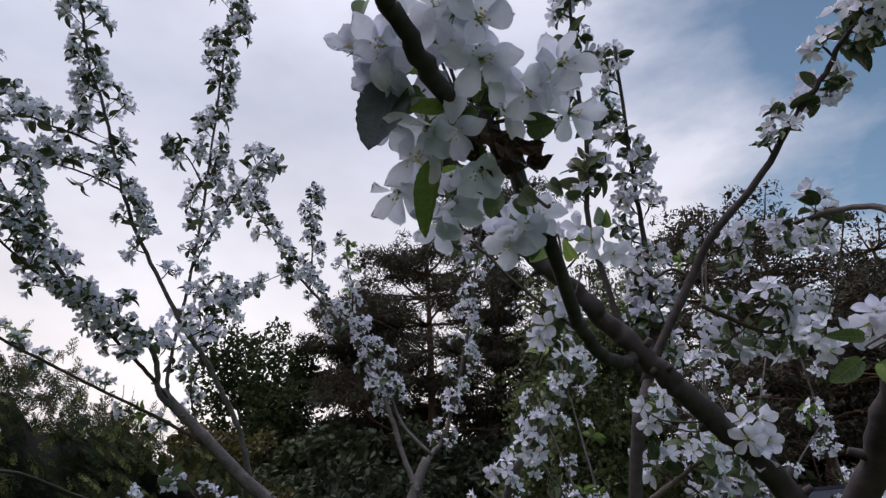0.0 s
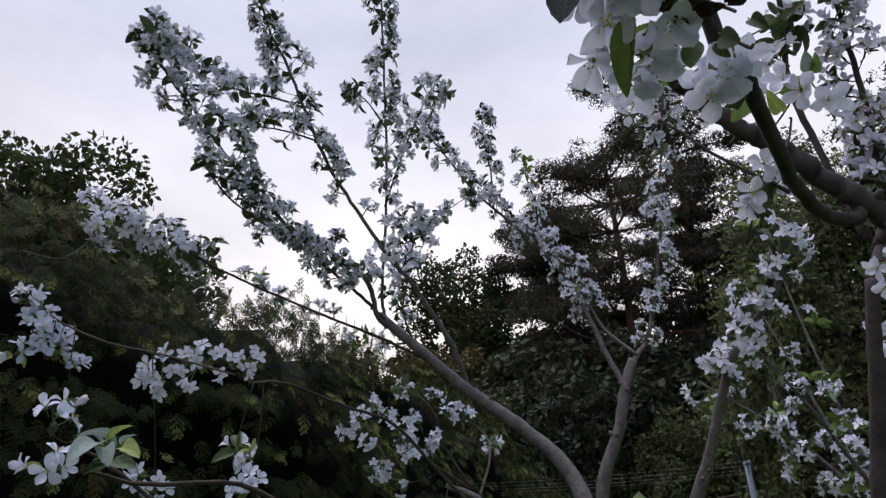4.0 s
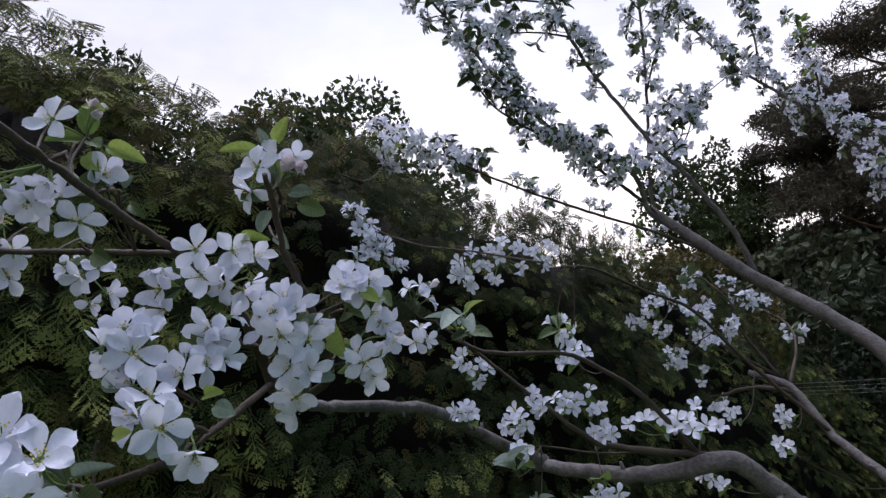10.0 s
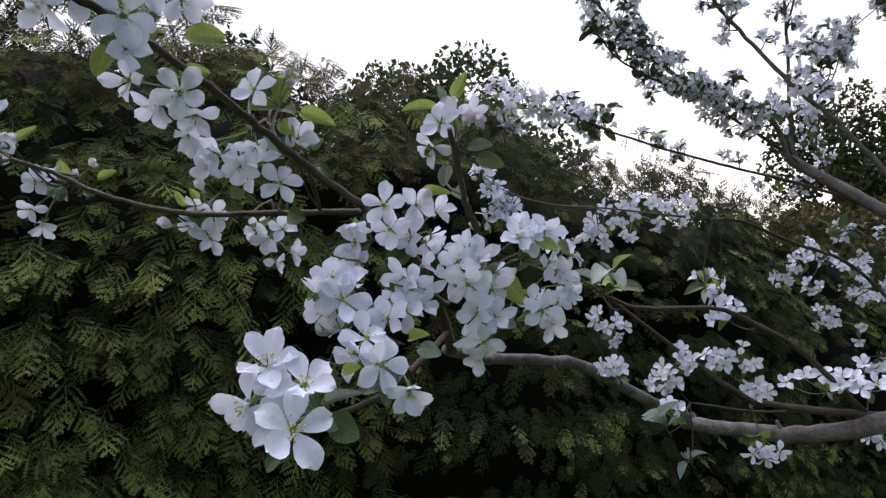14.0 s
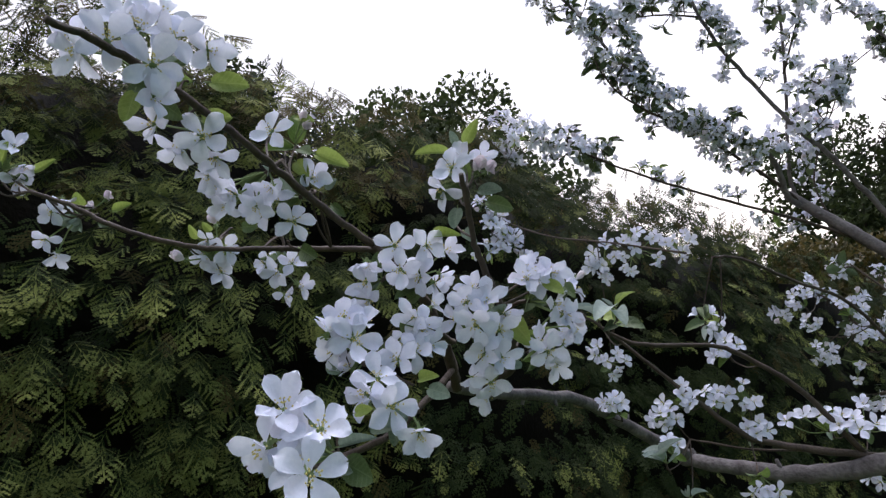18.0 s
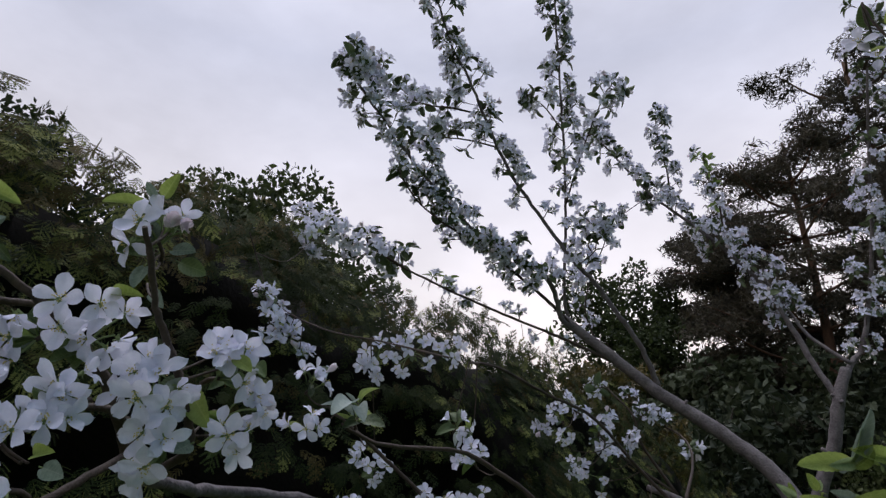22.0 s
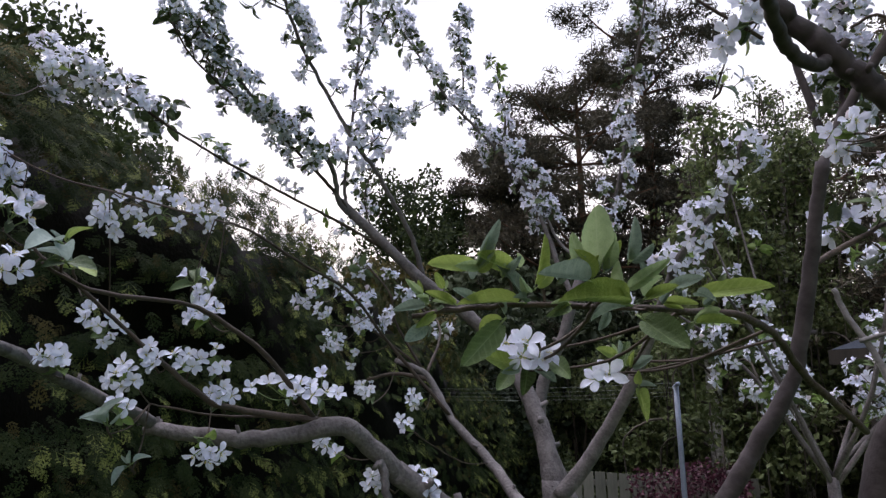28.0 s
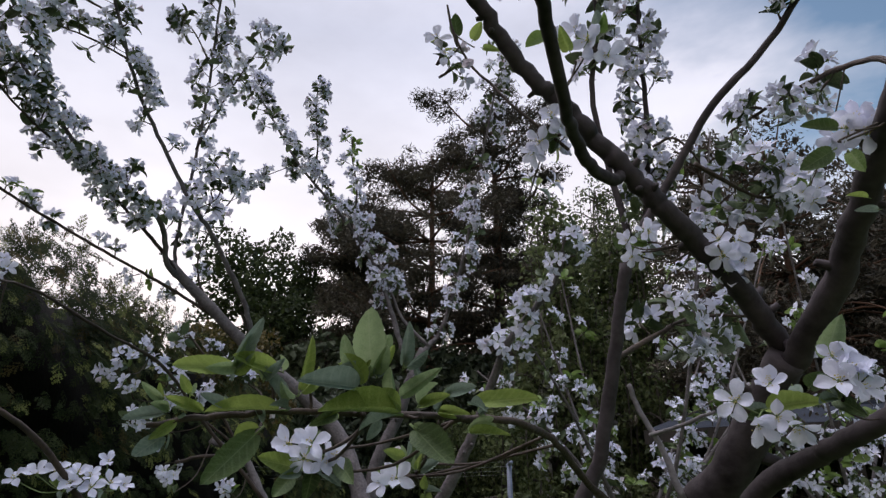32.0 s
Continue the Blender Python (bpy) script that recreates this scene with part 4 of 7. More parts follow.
limb(back_tree, 'trunk', ((-0.141, 3.568, 0.000), (-0.161, 3.588, 0.700), (-0.462, 3.639, 1.466), (-0.320, 3.665, 1.924), (-0.263, 3.677, 2.122), (-0.207, 3.708, 2.269)), 0.039, 0.025, knots=8)
limb(back_tree, 'limb', ((-0.239, 3.700, 2.182), (-0.182, 3.759, 2.300), (-0.123, 3.821, 2.387), (-0.043, 3.844, 2.619), (0.051, 3.805, 2.988), (0.139, 3.701, 3.409), (0.229, 3.559, 3.806), (0.299, 3.457, 4.081)), 0.017, 0.0039, blooms=((10, .2, .5, 0.081), (51, .45, 1, 0.108),))
limb(back_tree, 'limb', ((-0.263, 3.677, 2.122), (-0.343, 3.716, 2.319), (-0.418, 3.733, 2.558), (-0.521, 3.726, 2.812), (-0.756, 3.641, 3.141), (-0.982, 3.548, 3.403), (-1.163, 3.403, 3.715), (-1.245, 3.389, 3.838)), 0.016, 0.0035, blooms=((16, .28, .55, 0.121), (48, .5, 1, 0.0945),))
limb(back_tree, 'limb', ((-0.179, 3.706, 2.289), (-0.328, 3.762, 2.453), (-0.403, 3.818, 2.610), (-0.482, 3.855, 2.807), (-0.614, 3.854, 3.054), (-0.694, 3.861, 3.268)), 0.01, 0.0035, blooms=((30, .3, 1, 0.121),))
limb(back_tree, 'twig', ((-0.904, 3.674, 3.325), (-0.875, 3.585, 3.514), (-0.868, 3.461, 3.728), (-0.845, 3.392, 3.843)), 0.0062, 0.0031, blooms=((21, .1, 1, 0.0743),))
limb(back_tree, 'twig', ((-0.685, 3.850, 3.031), (-0.646, 3.749, 3.288), (-0.667, 3.650, 3.483), (-0.657, 3.593, 3.589)), 0.0062, 0.0031, blooms=((14, .1, 1, 0.0675, 1, .7),))
limb(back_tree, 'twig', ((-0.995, 3.594, 3.434), (-1.083, 3.563, 3.366), (-1.242, 3.515, 3.272), (-1.319, 3.465, 3.233)), 0.0031, 0.0023, blooms=((8, .4, 1, 0.0473),))
left_tree = thing('apple_tree', (-0.21, 1.58, 0), 'low spreading apple tree with open white blossom before the hedge', 'tree', 'apple trees in blossom')
limb(left_tree, 'trunk', ((-0.206, 1.579, 0.000), (-0.186, 1.559, 0.500), (-0.245, 1.517, 1.217), (-0.325, 1.459, 1.308), (-0.406, 1.377, 1.388)), 0.035, 0.022, knots=6)
limb(left_tree, 'limb', ((-0.388, 1.393, 1.371), (-0.445, 1.322, 1.444), (-0.484, 1.272, 1.476), (-0.562, 1.241, 1.460), (-0.650, 1.209, 1.452), (-0.734, 1.186, 1.459), (-0.816, 1.159, 1.470), (-0.813, 1.156, 1.478), (-0.817, 0.972, 1.541), (-0.781, 0.806, 1.589), (-0.751, 0.624, 1.595), (-0.683, 0.502, 1.596), (-0.625, 0.412, 1.602)), 0.02, 0.0059, knots=12, steps=5)
limb(left_tree, 'limb', ((-0.606, 0.406, 1.598), (-0.589, 0.383, 1.630), (-0.574, 0.353, 1.668), (-0.562, 0.312, 1.703), (-0.552, 0.264, 1.732)), 0.0062, 0.0047)
limb(left_tree, 'limb', ((-0.552, 0.264, 1.732), (-0.546, 0.227, 1.746), (-0.538, 0.182, 1.766), (-0.526, 0.130, 1.790), (-0.511, 0.089, 1.803), (-0.493, 0.041, 1.815), (-0.475, 0.005, 1.817), (-0.458, -0.026, 1.813)), 0.0037, 0.0027)
limb(left_tree, 'limb', ((-0.575, 0.314, 1.717), (-0.607, 0.300, 1.742), (-0.655, 0.259, 1.748), (-0.705, 0.199, 1.750), (-0.747, 0.142, 1.754), (-0.780, 0.078, 1.772), (-0.804, 0.039, 1.794), (-0.827, -0.004, 1.811)), 0.0035, 0.0023)
limb(left_tree, 'limb', ((-0.533, 0.369, 1.592), (-0.497, 0.390, 1.616), (-0.488, 0.374, 1.657), (-0.482, 0.348, 1.697), (-0.474, 0.326, 1.724), (-0.458, 0.305, 1.758), (-0.445, 0.288, 1.776)), 0.0043, 0.0023)
limb(left_tree, 'limb', ((-0.573, 0.376, 1.646), (-0.543, 0.325, 1.649), (-0.519, 0.267, 1.626), (-0.486, 0.218, 1.613)), 0.0035, 0.0023)
limb(left_tree, 'limb', ((-0.592, 0.389, 1.618), (-0.559, 0.340, 1.594), (-0.529, 0.284, 1.566), (-0.493, 0.232, 1.551), (-0.457, 0.179, 1.544), (-0.413, 0.138, 1.541)), 0.0035, 0.0023)
limb(left_tree, 'limb', ((-0.530, 1.260, 1.489), (-0.581, 1.176, 1.593), (-0.615, 1.095, 1.645), (-0.644, 1.013, 1.676), (-0.704, 0.899, 1.678), (-0.712, 0.823, 1.690), (-0.694, 0.773, 1.698)), 0.0055, 0.0023)
limb(left_tree, 'limb', ((-0.517, 1.267, 1.486), (-0.613, 1.185, 1.501), (-0.662, 1.124, 1.517), (-0.696, 1.069, 1.560), (-0.729, 1.007, 1.613), (-0.772, 0.921, 1.687), (-0.798, 0.842, 1.742)), 0.007, 0.0023)
limb(left_tree, 'twig', ((-0.619, 1.231, 1.493), (-0.685, 1.165, 1.495), (-0.737, 1.104, 1.508), (-0.751, 1.070, 1.514)), 0.0023, 0.0016)
limb(left_tree, 'twig', ((-0.432, 1.348, 1.427), (-0.412, 1.331, 1.387), (-0.398, 1.330, 1.326)), 0.0094, 0.007)
limb(left_tree, 'limb', ((-0.230, 1.838, 1.261), (-0.349, 1.979, 1.363), (-0.488, 2.051, 1.481), (-0.579, 2.072, 1.614), (-0.690, 2.082, 1.664)), 0.016, 0.0078, knots=6)
limb(left_tree, 'limb', ((-0.562, 2.079, 1.601), (-0.671, 2.038, 1.618), (-0.753, 2.005, 1.599)), 0.007, 0.0047)
limb(left_tree, 'limb', ((-0.488, 2.051, 1.485), (-0.651, 1.932, 1.700), (-0.692, 1.730, 1.823), (-0.702, 1.488, 1.851), (-0.699, 1.240, 1.873), (-0.693, 1.120, 1.860)), 0.0055, 0.0023)
limb(left_tree, 'limb', ((-0.612, 2.112, 1.643), (-0.688, 2.069, 1.788), (-0.702, 2.047, 1.879), (-0.786, 2.045, 1.979)), 0.0047, 0.0023, blooms=((4, .2, 1, .04, .8),))
limb(left_tree, 'twig', ((-0.780, 1.171, 1.892), (-0.986, 1.178, 1.961), (-1.189, 1.168, 2.024), (-1.348, 1.130, 2.117), (-1.377, 1.085, 2.222), (-1.373, 1.037, 2.302)), 0.0023, 0.0016)
limb(left_tree, 'limb', ((-0.579, 2.072, 1.614), (-0.586, 2.232, 1.752), (-0.647, 2.364, 1.837), (-0.730, 2.437, 1.892), (-0.792, 2.293, 1.991)), 0.0047, 0.0023, blooms=((4, .4, 1, .04, .85),))
limb(left_tree, 'limb', ((-0.612, 2.112, 1.643), (-0.757, 2.012, 1.768), (-0.815, 1.977, 1.858), (-0.891, 1.931, 1.915)), 0.0039, 0.0023)
spurs(left_tree, ((-0.699, 0.810, 1.707, 0, 6, 1.0),), OPEN, 'mixed')
spurs(left_tree, ((-0.367, 1.418, 1.354, 4, 2, 1.0),), OPEN, 'mixed')
spurs(left_tree, ((-1.355, 1.135, 2.090, 8, 4, 1.0), (-1.340, 1.172, 2.042, 8, 3, 1.0), (-1.308, 1.202, 1.973, 7, 3, 1.0), (-1.330, 1.110, 2.062, 7, 2, 1.0), (-1.325, 1.150, 2.005, 7, 2, 1.0), (-1.350, 1.100, 2.125, 6, 2, 1.0), (-1.354, 1.097, 1.995, 3, 4, 1.0), (-1.514, 1.391, 2.467, 5, 4, 1.0), (-0.798, 0.794, 1.772, 5, 4, 1.0),), OPEN, 'mixed')
spurs(left_tree, ((-0.844, 0.831, 1.706, 4, 3, 1.0),), OPEN, 'mixed')
clusters(left_tree, ((-0.922, 1.879, 1.841), (-0.879, 2.020, 1.723), (-0.811, 2.039, 1.801), (-0.748, 2.065, 1.777), (-0.798, 2.057, 1.584), (-0.723, 1.119, 1.733), (-0.875, 1.939, 1.914), (-0.787, 1.995, 1.804),), OPEN, 0.82)
clusters(left_tree, ((-0.765, 1.999, 1.856), (-0.851, 2.013, 1.874), (-0.876, 1.962, 1.719),), OPEN, 0.82)
right_tree = thing('apple_tree', (0.37, 1.36, 0), 'apple tree with thick forked limbs in shade-dark bark and few open blossoms', 'tree', 'apple trees in blossom')
OLD_BARK[right_tree.name] = SHADED_BARK
limb(right_tree, 'trunk', ((0.374, 1.356, 0.000), (0.384, 1.326, 0.750), (0.404, 1.276, 1.379), (0.471, 1.134, 1.551), (0.499, 1.079, 1.620), (0.526, 1.017, 1.693)), 0.034, 0.024, knots=7, sides=14)
limb(right_tree, 'limb', ((0.543, 1.048, 1.703), (0.500, 1.013, 1.750), (0.462, 0.984, 1.789), (0.417, 0.963, 1.835), (0.378, 0.941, 1.867), (0.349, 0.927, 1.894), (0.319, 0.914, 1.926), (0.291, 0.905, 1.954), (0.262, 0.894, 1.983), (0.229, 0.879, 2.015), (0.197, 0.866, 2.040), (0.156, 0.835, 2.085), (0.125, 0.806, 2.119), (0.083, 0.757, 2.147)), 0.0158, 0.0095, knots=9, sides=12)
limb(right_tree, 'limb', ((0.315, 0.914, 1.916), (0.295, 0.901, 1.905), (0.262, 0.862, 1.906), (0.235, 0.804, 1.915), (0.216, 0.737, 1.913), (0.186, 0.629, 1.948), (0.165, 0.559, 1.935), (0.144, 0.470, 1.926), (0.106, 0.399, 1.919), (0.093, 0.357, 1.918), (0.086, 0.339, 1.919), (0.079, 0.317, 1.923)), 0.0085, 0.0042, knots=5)
limb(right_tree, 'limb', ((0.530, 1.029, 1.681), (0.555, 0.936, 1.758), (0.555, 0.844, 1.825), (0.544, 0.757, 1.869), (0.526, 0.671, 1.903)), 0.0175, 0.0137, sides=12)
limb(right_tree, 'limb', ((0.446, 1.101, 1.466), (0.472, 1.047, 1.528), (0.506, 0.984, 1.561), (0.530, 0.922, 1.583), (0.562, 0.852, 1.608)), 0.0150, 0.0107, sides=12)
limb(right_tree, 'limb', ((0.687, 0.916, 2.017), (0.742, 0.988, 2.138), (0.752, 1.119, 2.216), (0.750, 1.268, 2.271), (0.746, 1.421, 2.316), (0.748, 1.567, 2.359)), 0.0059, 0.0029, blooms=((8, .35, 1, .04),))
limb(right_tree, 'twig', ((0.516, 0.965, 1.592), (0.479, 0.933, 1.612), (0.432, 0.908, 1.612), (0.391, 0.879, 1.616)), 0.0039, 0.0029)
limb(right_tree, 'twig', ((0.245, 0.910, 1.955), (0.173, 0.911, 2.028), (0.145, 0.916, 2.067), (0.114, 0.919, 2.107), (0.090, 0.909, 2.161), (0.083, 0.905, 2.201)), 0.0023, 0.0014)
spurs(right_tree, ((0.085, 0.921, 2.100, 4, 6, 0.85), (0.072, 0.930, 2.137, 2, 5, 0.85), (0.391, 1.183, 1.929, 4, 2, 0.85),), OPEN, 'mixed')
spurs(right_tree, ((0.379, 1.135, 1.910, 6, 4, 0.85), (0.223, 0.937, 1.993, 4, 4, 0.85), (0.209, 1.021, 1.953, 2, 5, 0.85),), OPEN, 'mixed')
straight_tree = thing('apple_tree', (0.01, 1.51, 0), 'slender apple tree with upright blossoming leaders', 'tree', 'apple trees in blossom')
OLD_BARK[straight_tree.name] = SHADED_BARK
limb(straight_tree, 'trunk', ((0.011, 1.511, 0.000), (0.035, 1.504, 0.621), (0.070, 1.495, 1.129), (0.212, 1.458, 1.363), (0.267, 1.448, 1.454), (0.330, 1.427, 1.558), (0.363, 1.387, 1.694), (0.384, 1.354, 1.829), (0.402, 1.316, 1.935)), 0.019, 0.011, knots=9, sides=12)
limb(straight_tree, 'leader', ((0.420, 1.397, 1.946), (0.478, 1.463, 2.058), (0.520, 1.529, 2.170), (0.540, 1.528, 2.400), (0.545, 1.509, 2.624), (0.534, 1.400, 2.909)), 0.01, 0.0039, blooms=((6, .25, .5, .03), (26, .35, 1, .045, 1, .3, True),))
limb(straight_tree, 'leader', ((0.470, 1.537, 2.069), (0.441, 1.547, 2.267), (0.414, 1.533, 2.464), (0.436, 1.495, 2.644), (0.423, 1.421, 2.847), (0.423, 1.337, 3.026), (0.423, 1.294, 3.150)), 0.0086, 0.0031, blooms=((22, .35, 1, .04, 1, .35),))
limb(straight_tree, 'limb', ((0.455, 1.448, 2.020), (0.549, 1.391, 2.179), (0.623, 1.336, 2.292), (0.716, 1.269, 2.381), (0.782, 1.202, 2.467), (0.841, 1.137, 2.537), (0.881, 1.091, 2.592), (0.934, 1.046, 2.628)), 0.01, 0.0039, blooms=((6, .45, .8, .03), (9, .8, 1, .035, 1, .4),))
limb(straight_tree, 'twig', ((0.512, 1.419, 2.243), (0.552, 1.401, 2.253), (0.586, 1.404, 2.225), (0.608, 1.413, 2.194)), 0.0031, 0.0023)
limb(straight_tree, 'limb', ((0.534, 1.248, 2.108), (0.623, 1.303, 2.085), (0.696, 1.351, 2.081), (0.770, 1.377, 2.118)), 0.0047, 0.0023, blooms=((9, .2, 1, .06),))
limb(straight_tree, 'limb', ((0.384, 1.429, 1.768), (0.474, 1.481, 1.824), (0.592, 1.537, 1.885), (0.735, 1.590, 1.897)), 0.0062, 0.0031, blooms=((10, .3, 1, .06),))
limb(straight_tree, 'limb', ((0.412, 1.166, 1.517), (0.390, 1.171, 1.592), (0.363, 1.173, 1.646), (0.351, 1.171, 1.684)), 0.0051, 0.0035, mat=DEAD_WOOD)
limb(straight_tree, 'twig', ((0.376, 1.173, 1.608), (0.409, 1.138, 1.617), (0.451, 1.096, 1.634)), 0.0035, 0.0023, mat=DEAD_WOOD)



def young_shoot(tree, at, turn_to, size, count):
    """A rosette of downy young leaves at the end of a shoot."""
    r = pick
    base = mat4(basis(turn_to, r.uniform(0, 6.28)), Vector(at) - tree.location)
    s = part("leaf_shoot", SPUR_MESH[r.randrange(3)], tree, "pale downy young shoot", base)
    for i in range(count):
        a, e = i * 2.3, r.uniform(0.25, 1.35)
        y = np.array((math.cos(a) * math.sin(e), math.sin(a) * math.sin(e), math.cos(e)))
        z = unit(np.cross(y, np.cross((0, 0, 1), y)) + 0.25 * np.array((r.uniform(-1, 1), r.uniform(-1, 1), r.uniform(-1, 1))))
        x = unit(np.cross(y, z))
        kind = r.choice((SHOOT_YOUNG, SHOOT_DOWN, SHOOT_DOWN))
        part("leaf", kind[r.randrange(5)], s, "", mat4(np.stack((x, y, np.cross(x, y)), axis=1), (0, 0, 0), size * r.uniform(0.6, 1.25)))


posy_at(left_tree, (-0.528, 0.053, 1.822), ((-0.482, 0.041, 1.815, 0.99, -0.13, -0.03, 0, 1.12), (-0.491, 0.012, 1.828, 0.84, -0.49, -0.21, 0, 1.05), (-0.495, 0.032, 1.846, 0.98, -0.20, -0.01, 4, 1.05), (-0.482, 0.053, 1.842, 0.99, 0.02, -0.11, 1, 1.05), (-0.487, 0.078, 1.843, 0.95, 0.19, -0.24, 2, 0.95), (-0.507, -0.002, 1.822, 0.27, -0.70, -0.66, 1, 1.00), (-0.508, 0.023, 1.856, 0.84, -0.46, 0.29, 2, 1.00), (-0.499, 0.048, 1.865, 0.96, -0.15, 0.24, 0, 1.00),))
posy_at(left_tree, (-0.551, 0.102, 1.807), ((-0.539, 0.057, 1.796, 0.60, -0.59, -0.54, 1, 0.95), (-0.519, 0.089, 1.786, 0.93, -0.21, -0.29, 0, 1.05), (-0.549, 0.080, 1.786, 0.49, -0.53, -0.69, 2, 0.90), (-0.539, 0.106, 1.780, 0.82, -0.06, -0.57, 1, 0.90), (-0.559, 0.106, 1.771, 0.57, -0.30, -0.77, 2, 0.85),))
posy_at(left_tree, (-0.580, 0.166, 1.794), ((-0.574, 0.136, 1.764, 0.45, -0.57, -0.69, 1, 0.90), (-0.588, 0.135, 1.757, 0.34, -0.56, -0.76, 2, 0.85), (-0.572, 0.119, 1.769, 0.40, -0.74, -0.55, 5, 0.80), (-0.580, 0.156, 1.760, 0.70, -0.44, -0.56, 1, 0.95),))
posy_at(left_tree, (-0.593, 0.198, 1.829), ((-0.571, 0.164, 1.830, 0.80, -0.59, -0.11, 0, 1.00), (-0.569, 0.192, 1.848, 0.90, -0.24, 0.37, 6, 0.90), (-0.567, 0.194, 1.839, 0.94, -0.18, 0.30, 7, 0.90),))
posy_at(left_tree, (-0.605, 0.212, 1.785), ((-0.588, 0.197, 1.752, 0.90, -0.34, -0.27, 0, 1.00), (-0.604, 0.183, 1.775, 0.70, -0.71, -0.10, 2, 0.95), (-0.583, 0.211, 1.797, 0.97, -0.05, 0.25, 5, 1.00), (-0.619, 0.180, 1.766, 0.61, -0.64, -0.47, 1, 0.90),))
posy_at(left_tree, (-0.775, 0.185, 1.771), ((-0.758, 0.174, 1.786, 0.80, -0.35, 0.48, 7, 1.10), (-0.756, 0.187, 1.758, 0.98, -0.13, -0.13, 0, 0.95), (-0.767, 0.188, 1.733, 0.91, -0.18, -0.37, 1, 1.00), (-0.780, 0.150, 1.746, 0.44, -0.85, -0.28, 7, 1.30), (-0.778, 0.172, 1.754, 0.69, -0.72, -0.12, 2, 0.90),))
posy_at(left_tree, (-0.760, 0.257, 1.769), ((-0.758, 0.253, 1.740, 0.77, -0.41, -0.48, 2, 1.00), (-0.745, 0.265, 1.749, 0.99, 0.00, -0.11, 1, 0.95), (-0.760, 0.281, 1.727, 0.81, 0.05, -0.59, 2, 0.95), (-0.771, 0.242, 1.750, 0.45, -0.85, -0.27, 1, 0.85),))
posy_at(left_tree, (-0.868, 0.050, 1.802), ((-0.861, 0.020, 1.801, 0.80, -0.57, -0.18, 1, 0.90), (-0.854, 0.073, 1.825, 0.97, -0.03, 0.24, 7, 1.10), (-0.881, 0.033, 1.758, 0.61, -0.07, -0.79, 2, 0.95), (-0.884, 0.020, 1.773, 0.66, -0.60, -0.45, 1, 0.80), (-0.864, 0.060, 1.813, 0.95, -0.24, 0.21, 7, 1.00),))
posy_at(left_tree, (-0.882, -0.032, 1.844), ((-0.863, -0.024, 1.870, 1.00, 0.09, 0.05, 2, 0.90), (-0.874, -0.017, 1.834, 0.82, 0.20, -0.53, 1, 0.90), (-0.882, -0.039, 1.859, 0.94, -0.31, -0.13, 6, 1.00),))
posy_at(left_tree, (-0.545, 0.310, 1.700), ((-0.526, 0.272, 1.726, 0.69, -0.72, 0.05, 0, 1.00), (-0.514, 0.299, 1.727, 0.93, -0.37, 0.04, 1, 1.00), (-0.523, 0.277, 1.703, 0.65, -0.55, -0.52, 0, 1.00), (-0.517, 0.322, 1.725, 1.00, 0.03, -0.04, 2, 0.90), (-0.522, 0.299, 1.699, 0.81, -0.25, -0.53, 1, 0.95), (-0.527, 0.318, 1.696, 0.85, 0.03, -0.53, 2, 0.85),))
posy_at(left_tree, (-0.551, 0.274, 1.698), ((-0.538, 0.249, 1.691, 0.52, -0.84, -0.16, 1, 0.95), (-0.543, 0.256, 1.676, 0.45, -0.56, -0.70, 2, 0.90),))
posy_at(left_tree, (-0.533, 0.254, 1.628), ((-0.507, 0.219, 1.634, 0.89, -0.45, -0.05, 0, 1.12), (-0.521, 0.218, 1.654, 0.73, -0.59, 0.35, 1, 1.00), (-0.529, 0.215, 1.627, 0.47, -0.87, -0.15, 1, 0.95), (-0.519, 0.235, 1.649, 0.90, -0.25, 0.36, 2, 0.90),))
posy_at(left_tree, (-0.493, 0.285, 1.641), ((-0.480, 0.246, 1.617, 0.71, -0.70, 0.03, 4, 0.95), (-0.484, 0.266, 1.625, 0.99, -0.15, 0.00, 1, 0.90), (-0.494, 0.272, 1.655, 0.73, -0.61, 0.31, 2, 0.90), (-0.487, 0.276, 1.647, 0.95, -0.33, -0.03, 1, 0.90), (-0.485, 0.281, 1.630, 0.97, 0.07, -0.24, 2, 0.80),))
posy_at(left_tree, (-0.472, 0.251, 1.578), ((-0.441, 0.216, 1.580, 0.85, -0.53, 0.00, 0, 1.05), (-0.464, 0.209, 1.589, 0.53, -0.84, 0.13, 1, 1.00), (-0.468, 0.220, 1.600, 0.67, -0.60, 0.44, 0, 0.95), (-0.442, 0.241, 1.562, 0.79, -0.19, -0.58, 5, 1.00),))
posy_at(left_tree, (-0.415, 0.159, 1.550), ((-0.375, 0.121, 1.544, 0.92, -0.39, 0.05, 0, 1.10), (-0.392, 0.136, 1.566, 0.89, -0.31, 0.32, 3, 1.05), (-0.417, 0.124, 1.578, 0.67, -0.56, 0.48, 4, 1.05), (-0.416, 0.113, 1.558, 0.47, -0.88, -0.03, 1, 1.05), (-0.409, 0.129, 1.565, 0.77, -0.56, 0.31, 1, 0.90),))
posy_at(left_tree, (-0.503, 0.367, 1.654), ((-0.487, 0.327, 1.672, 0.57, -0.77, 0.28, 1, 1.00), (-0.480, 0.343, 1.674, 0.83, -0.48, 0.29, 2, 1.00), (-0.475, 0.326, 1.650, 0.70, -0.72, -0.07, 0, 1.05), (-0.472, 0.350, 1.646, 0.94, -0.34, -0.02, 0, 0.95), (-0.503, 0.327, 1.658, 0.31, -0.95, -0.01, 1, 0.90), (-0.494, 0.340, 1.685, 0.62, -0.59, 0.51, 2, 0.90),))
